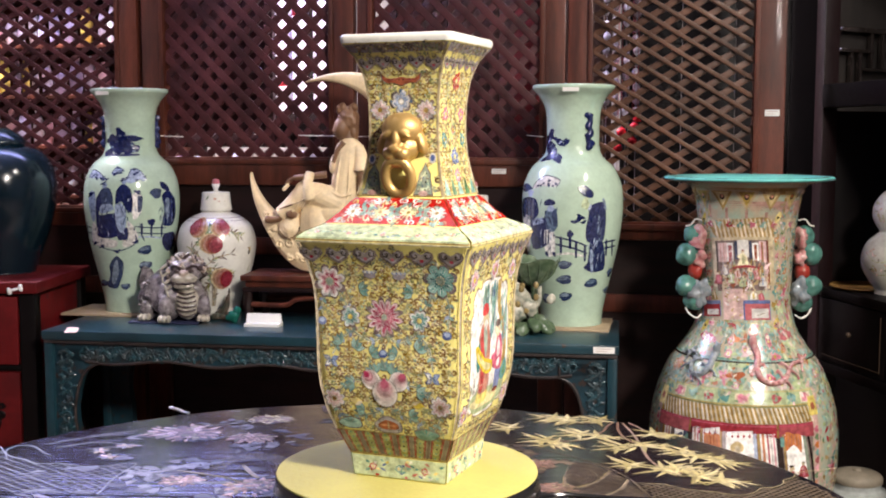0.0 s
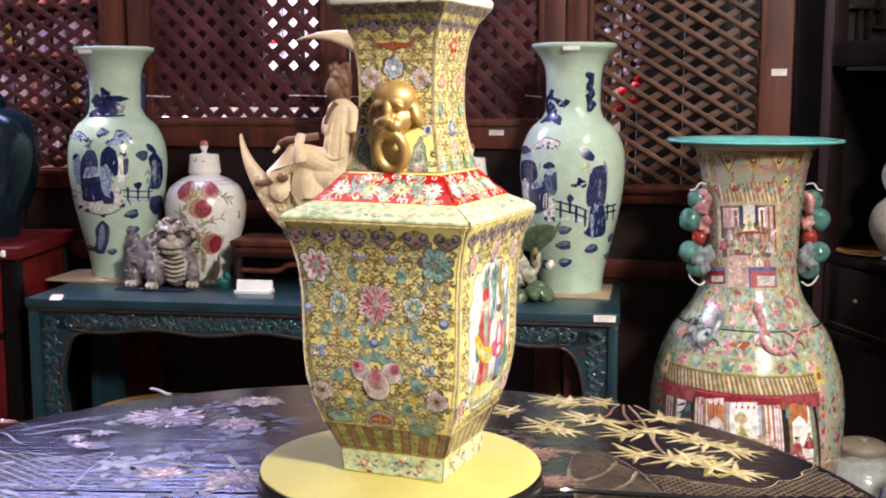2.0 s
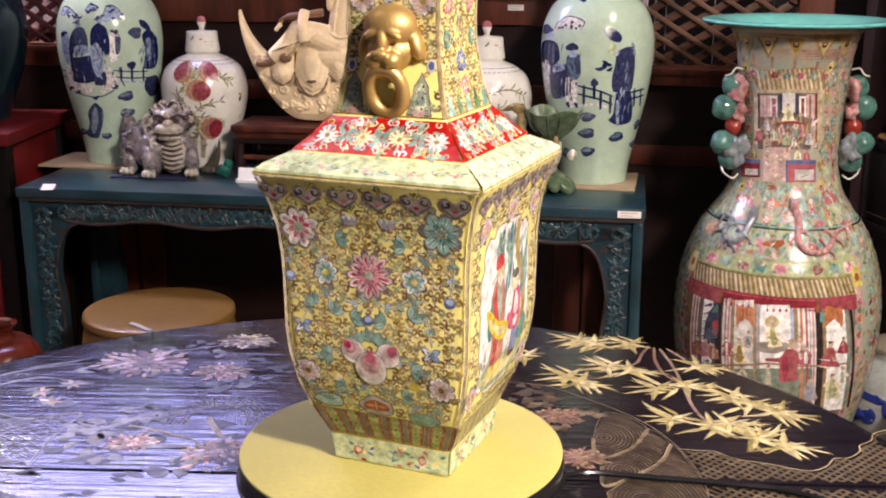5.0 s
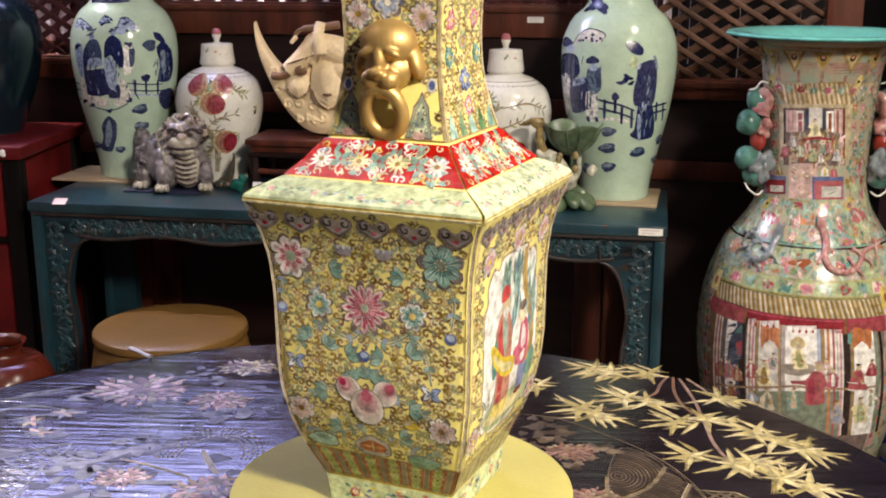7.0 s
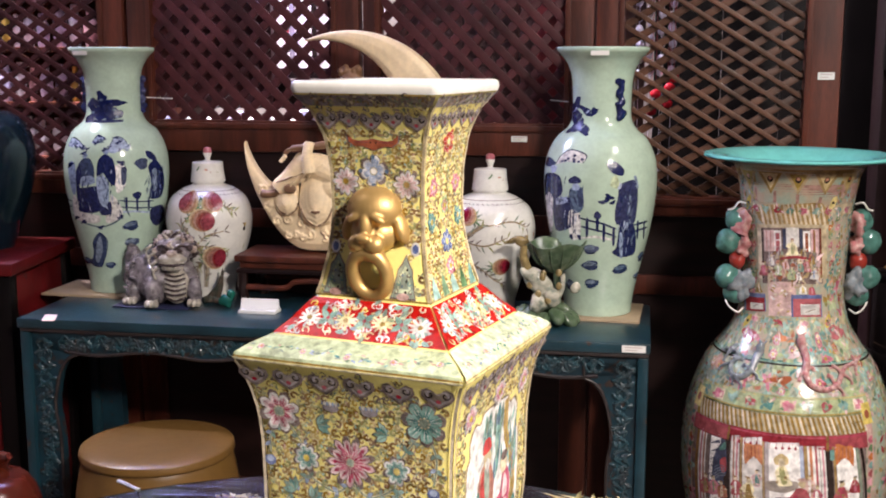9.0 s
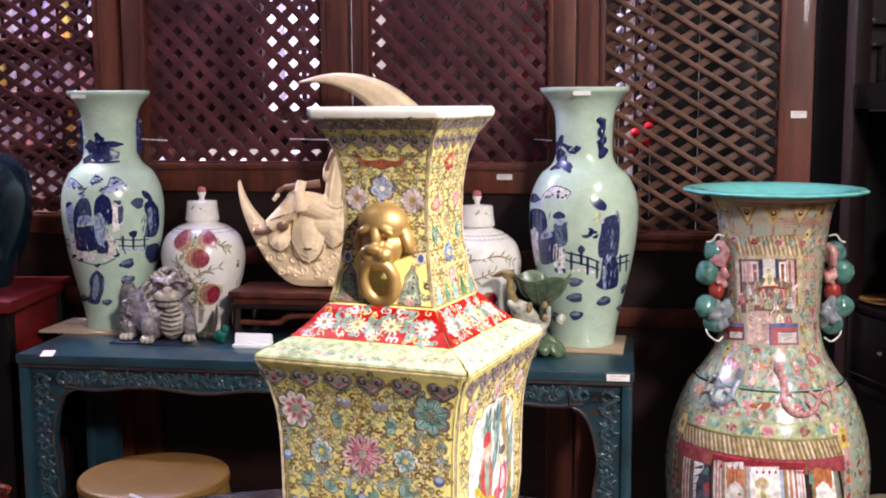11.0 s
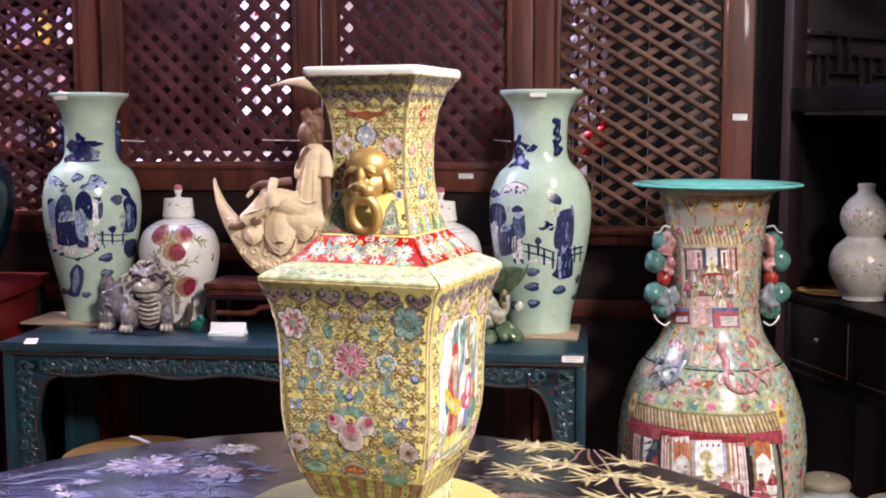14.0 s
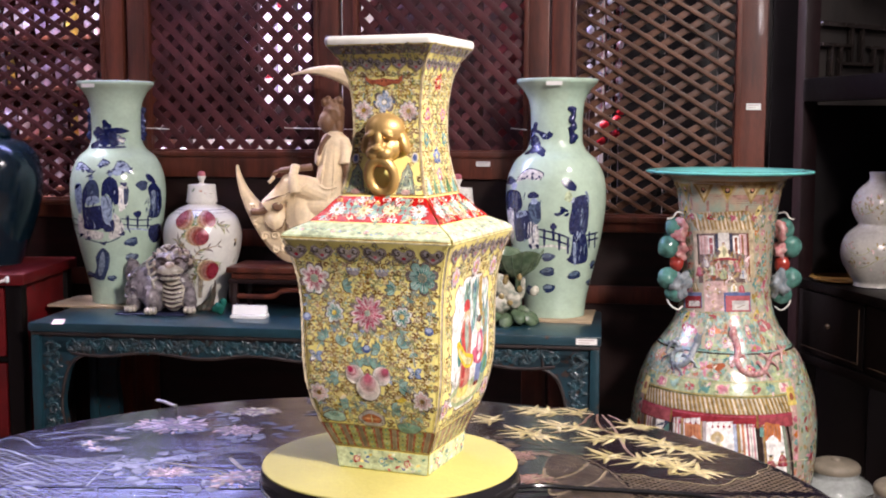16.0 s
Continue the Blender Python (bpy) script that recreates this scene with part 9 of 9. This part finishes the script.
    for k in range(80):
        x, y = rnd.uniform(-0.60, -0.16), rnd.uniform(0.60, 1.26)
        if (x - TX) ** 2 + (y - TY) ** 2 > 0.47 ** 2:
            continue
        if rnd.random() < 0.6:
            for q in range(3):
                P.leaf(x + rnd.uniform(-0.012, 0.012), y + rnd.uniform(-0.008, 0.008), rnd.uniform(-0.6, 0.6) + (math.pi if k % 2 else 0), rnd.uniform(0.014, 0.034), rnd.uniform(0.005, 0.010), rnd.choice(("dim", "dim", "shell")), 0.5 + 0.002 * k)
        else:
            P.disc(x, y, rnd.uniform(0.008, 0.022), rnd.uniform(0.005, 0.011), "dim", 0.5 + 0.002 * k, 12, rnd.uniform(-0.5, 0.5), 0.3)
    # beaded crest and the bird under it
    for j in range(5):
        for k in range(30):
            a = math.pi * (-0.02 + 1.04 * k / 29)
            P.disc(-0.235 + (0.030 + 0.0042 * j) * math.cos(a), 0.978 + (0.042 + 0.0055 * j) * math.sin(a), 0.0014, 0.0018, "leaf2" if (j + k) % 2 else "shell", 1.4, 6)
    for pts, w, ink in ((((-0.245, 0.991), (-0.232, 0.965), (-0.218, 0.941)), 0.006, "leaf2"), (((-0.316, 0.968), (-0.282, 0.955), (-0.242, 0.935)), 0.004, "leaf2"), (((-0.370, 0.950), (-0.335, 0.962), (-0.310, 0.990), (-0.292, 0.998), (-0.285, 0.975)), 0.009, "shell"), (((-0.34, 1.17), (-0.30, 1.185), (-0.262, 1.205)), 0.003, "shell"), (((-0.49, 1.06), (-0.45, 1.085), (-0.41, 1.078)), 0.003, "shell"), (((-0.47, 1.115), (-0.44, 1.130), (-0.415, 1.145)), 0.003, "shell"), (((-0.300, 0.925), (-0.270, 0.922), (-0.245, 0.926)), 0.008, "shell")):
        curve(pts, w, ink, 1.2, 0.6)
    for k in range(24):
        P.leaf(-0.222 + rnd.uniform(-0.022, 0.022), 0.905 + rnd.uniform(-0.026, 0.030), rnd.uniform(0, 6.28), 0.014, 0.006, rnd.choice(("leaf2", "blush", "shell")), 2.4 + 0.02 * k)

    # great leaf beside the turntable: hatched lobes between wavy ribs
    def hatch(poly, cx, cy, step, w, ink, lift, stretch=1.3):
        r = step
        while r < 0.16:
            run = []
            for a in np.linspace(0, 2 * math.pi, 72):
                x, y = cx + r * math.cos(a), cy + stretch * r * math.sin(a)
                if inside(poly, x, y):
                    run.append((x, y))
                else:
                    if len(run) > 2:
                        P.stroke(run, w, ink, lift, 1.0)
                    run = []
            if len(run) > 2:
                P.stroke(run, w, ink, lift, 1.0)
            r += step
    sweep = [(0.038, 1.100), (0.085, 1.088), (0.124, 1.056), (0.160, 1.020), (0.184, 0.985), (0.201, 0.942), (0.211, 0.892), (0.213, 0.850)]
    lobes = ([(0.125, 0.922), (0.127, 0.971), (0.140, 1.019), (0.159, 1.014), (0.178, 0.982), (0.161, 0.945), (0.134, 0.921)],
             [(0.129, 0.859), (0.128, 0.895), (0.136, 0.921), (0.161, 0.945), (0.178, 0.982), (0.194, 0.952), (0.180, 0.912), (0.152, 0.880)],
             [(0.129, 0.852), (0.152, 0.880), (0.180, 0.912), (0.196, 0.948), (0.209, 0.892), (0.212, 0.850), (0.200, 0.800), (0.140, 0.800)])
    for poly, (cx, cy) in zip(lobes, ((0.135, 0.962), (0.146, 0.892), (0.158, 0.838))):
        P.poly(poly, "umber", 0.6)
        hatch(poly, cx, cy, 0.0034, 0.0013, "line", 0.9)
        curve(poly + poly[:1], 0.0010, "line", 1.3)
    for pts in (((0.125, 0.960), (0.124, 0.930), (0.134, 0.918), (0.160, 0.942), (0.179, 0.984)), ((0.128, 0.900), (0.127, 0.862), (0.150, 0.878), (0.180, 0.910), (0.196, 0.950)), ((0.129, 0.850), (0.134, 0.820), (0.165, 0.830))):
        curve(pts, 0.0038, "line", 1.5)
        curve([(x - 0.0012, y + 0.0012) for x, y in pts], 0.0009, "leaf2", 1.7)
    curve(sweep, 0.0016, "line", 1.4)
    for k in range(46):
        x, y = rnd.choice(((0.058, 1.034), (0.083, 1.050), (0.095, 0.995), (0.121, 1.010), (0.070, 1.080)))
        P.disc(x + rnd.uniform(-0.016, 0.016), y + rnd.uniform(-0.018, 0.018), rnd.uniform(0.004, 0.009), rnd.uniform(0.004, 0.008), rnd.choice(("net", "line", "net")), 0.5 + 0.01 * k, 10, 0, 0.3)
    # woven netting outside a scalloped line
    edge = [(0.199, 0.940), (0.215, 0.937), (0.232, 0.936), (0.239, 0.929), (0.252, 0.919), (0.266, 0.915), (0.282, 0.909), (0.297, 0.902), (0.311, 0.900), (0.326, 0.910), (0.337, 0.926), (0.350, 0.928), (0.364, 0.942), (0.368, 0.955), (0.382, 0.967), (0.393, 0.986), (0.44, 1.005)]
    ex, ey = [q[0] for q in edge], [q[1] for q in edge]
    sx_, sy_ = [q[0] for q in sweep][::-1], [q[1] for q in sweep][::-1]

    def netted(x, y):
        r, a = math.hypot(x - TX, y - TY), math.atan2(y - TY, x - TX)
        if r > TR - 0.012 or abs(y - TY - 0.095) < 0.006:
            return False
        if x > 0.20:
            return 0.60 < y < np.interp(x, ex, ey) and x > np.interp(y, sy_, sx_)
        if a > 1.25 and a < 1.75:
            return r > TR - 0.062 - 0.014 * abs(math.sin(a * 9))
        return False
    panel = [(-0.60, 1.10), (-0.563, 1.063), (-0.535, 1.022), (-0.512, 1.009), (-0.488, 0.990), (-0.460, 0.991), (-0.417, 0.978), (-0.373, 0.995), (-0.379, 0.942), (-0.378, 0.876), (-0.380, 0.866), (-0.40, 0.62), (-0.70, 0.62)]
    for fam in (-1, 1):
        for k in range(-70, 71):
            run = []
            for t in np.linspace(-0.25, 0.25, 120):
                x, y = -0.48 + t, 0.85 + 0.0130 * k + fam * 0.8 * t
                if inside(panel, x, y) and math.hypot(x - TX, y - TY) < TR - 0.014 and abs(y - TY - 0.095) > 0.006:
                    run.append((x, y))
                elif run:
                    if len(run) > 2:
                        P.stroke(run, 0.0013, "shell", 0.6 + 0.1 * fam, 1.0)
                    run = []
            if len(run) > 2:
                P.stroke(run, 0.0013, "shell", 0.6 + 0.1 * fam, 1.0)
    curve(panel[1:10], 0.0020, "shell", 1.2, 1.0)
    step = 0.0098
    for fam in (0, 1):
        for k in range(-82, 83):
            run = []
            for t in np.linspace(-0.56, 0.56, 200):
                x, y = (t + TX, k * step - t + TY) if fam else (t + TX, k * step + t + TY)
                if abs(y - TY) < 0.56 and netted(x, y):
                    run.append((x, y))
                else:
                    if len(run) > 2:
                        P.stroke(run, 0.0034, "net", 0.5 + 0.3 * fam, 1.0)
                        P.stroke(run, 0.0009, "line", 0.9 + 0.3 * fam, 1.0)
                    run = []
            if len(run) > 2:
                P.stroke(run, 0.0034, "net", 0.5 + 0.3 * fam, 1.0)
    curve(edge, 0.0014, "leaf2", 1.6)
    curve([(x + 0.001, y - 0.005) for x, y in edge], 0.0010, "line", 1.6)
    rim = [(TX + (TR - 0.062 - 0.014 * abs(math.sin(a * 9))) * math.cos(a), TY + (TR - 0.062 - 0.014 * abs(math.sin(a * 9))) * math.sin(a)) for a in np.linspace(1.25, 1.75, 40)]
    P.stroke(rim, 0.0016, "line", 1.2, 1.0)
    return P


table_inlay().put("inlay", round_tab, "pale inlaid flowers, bamboo and netting", INLAY)
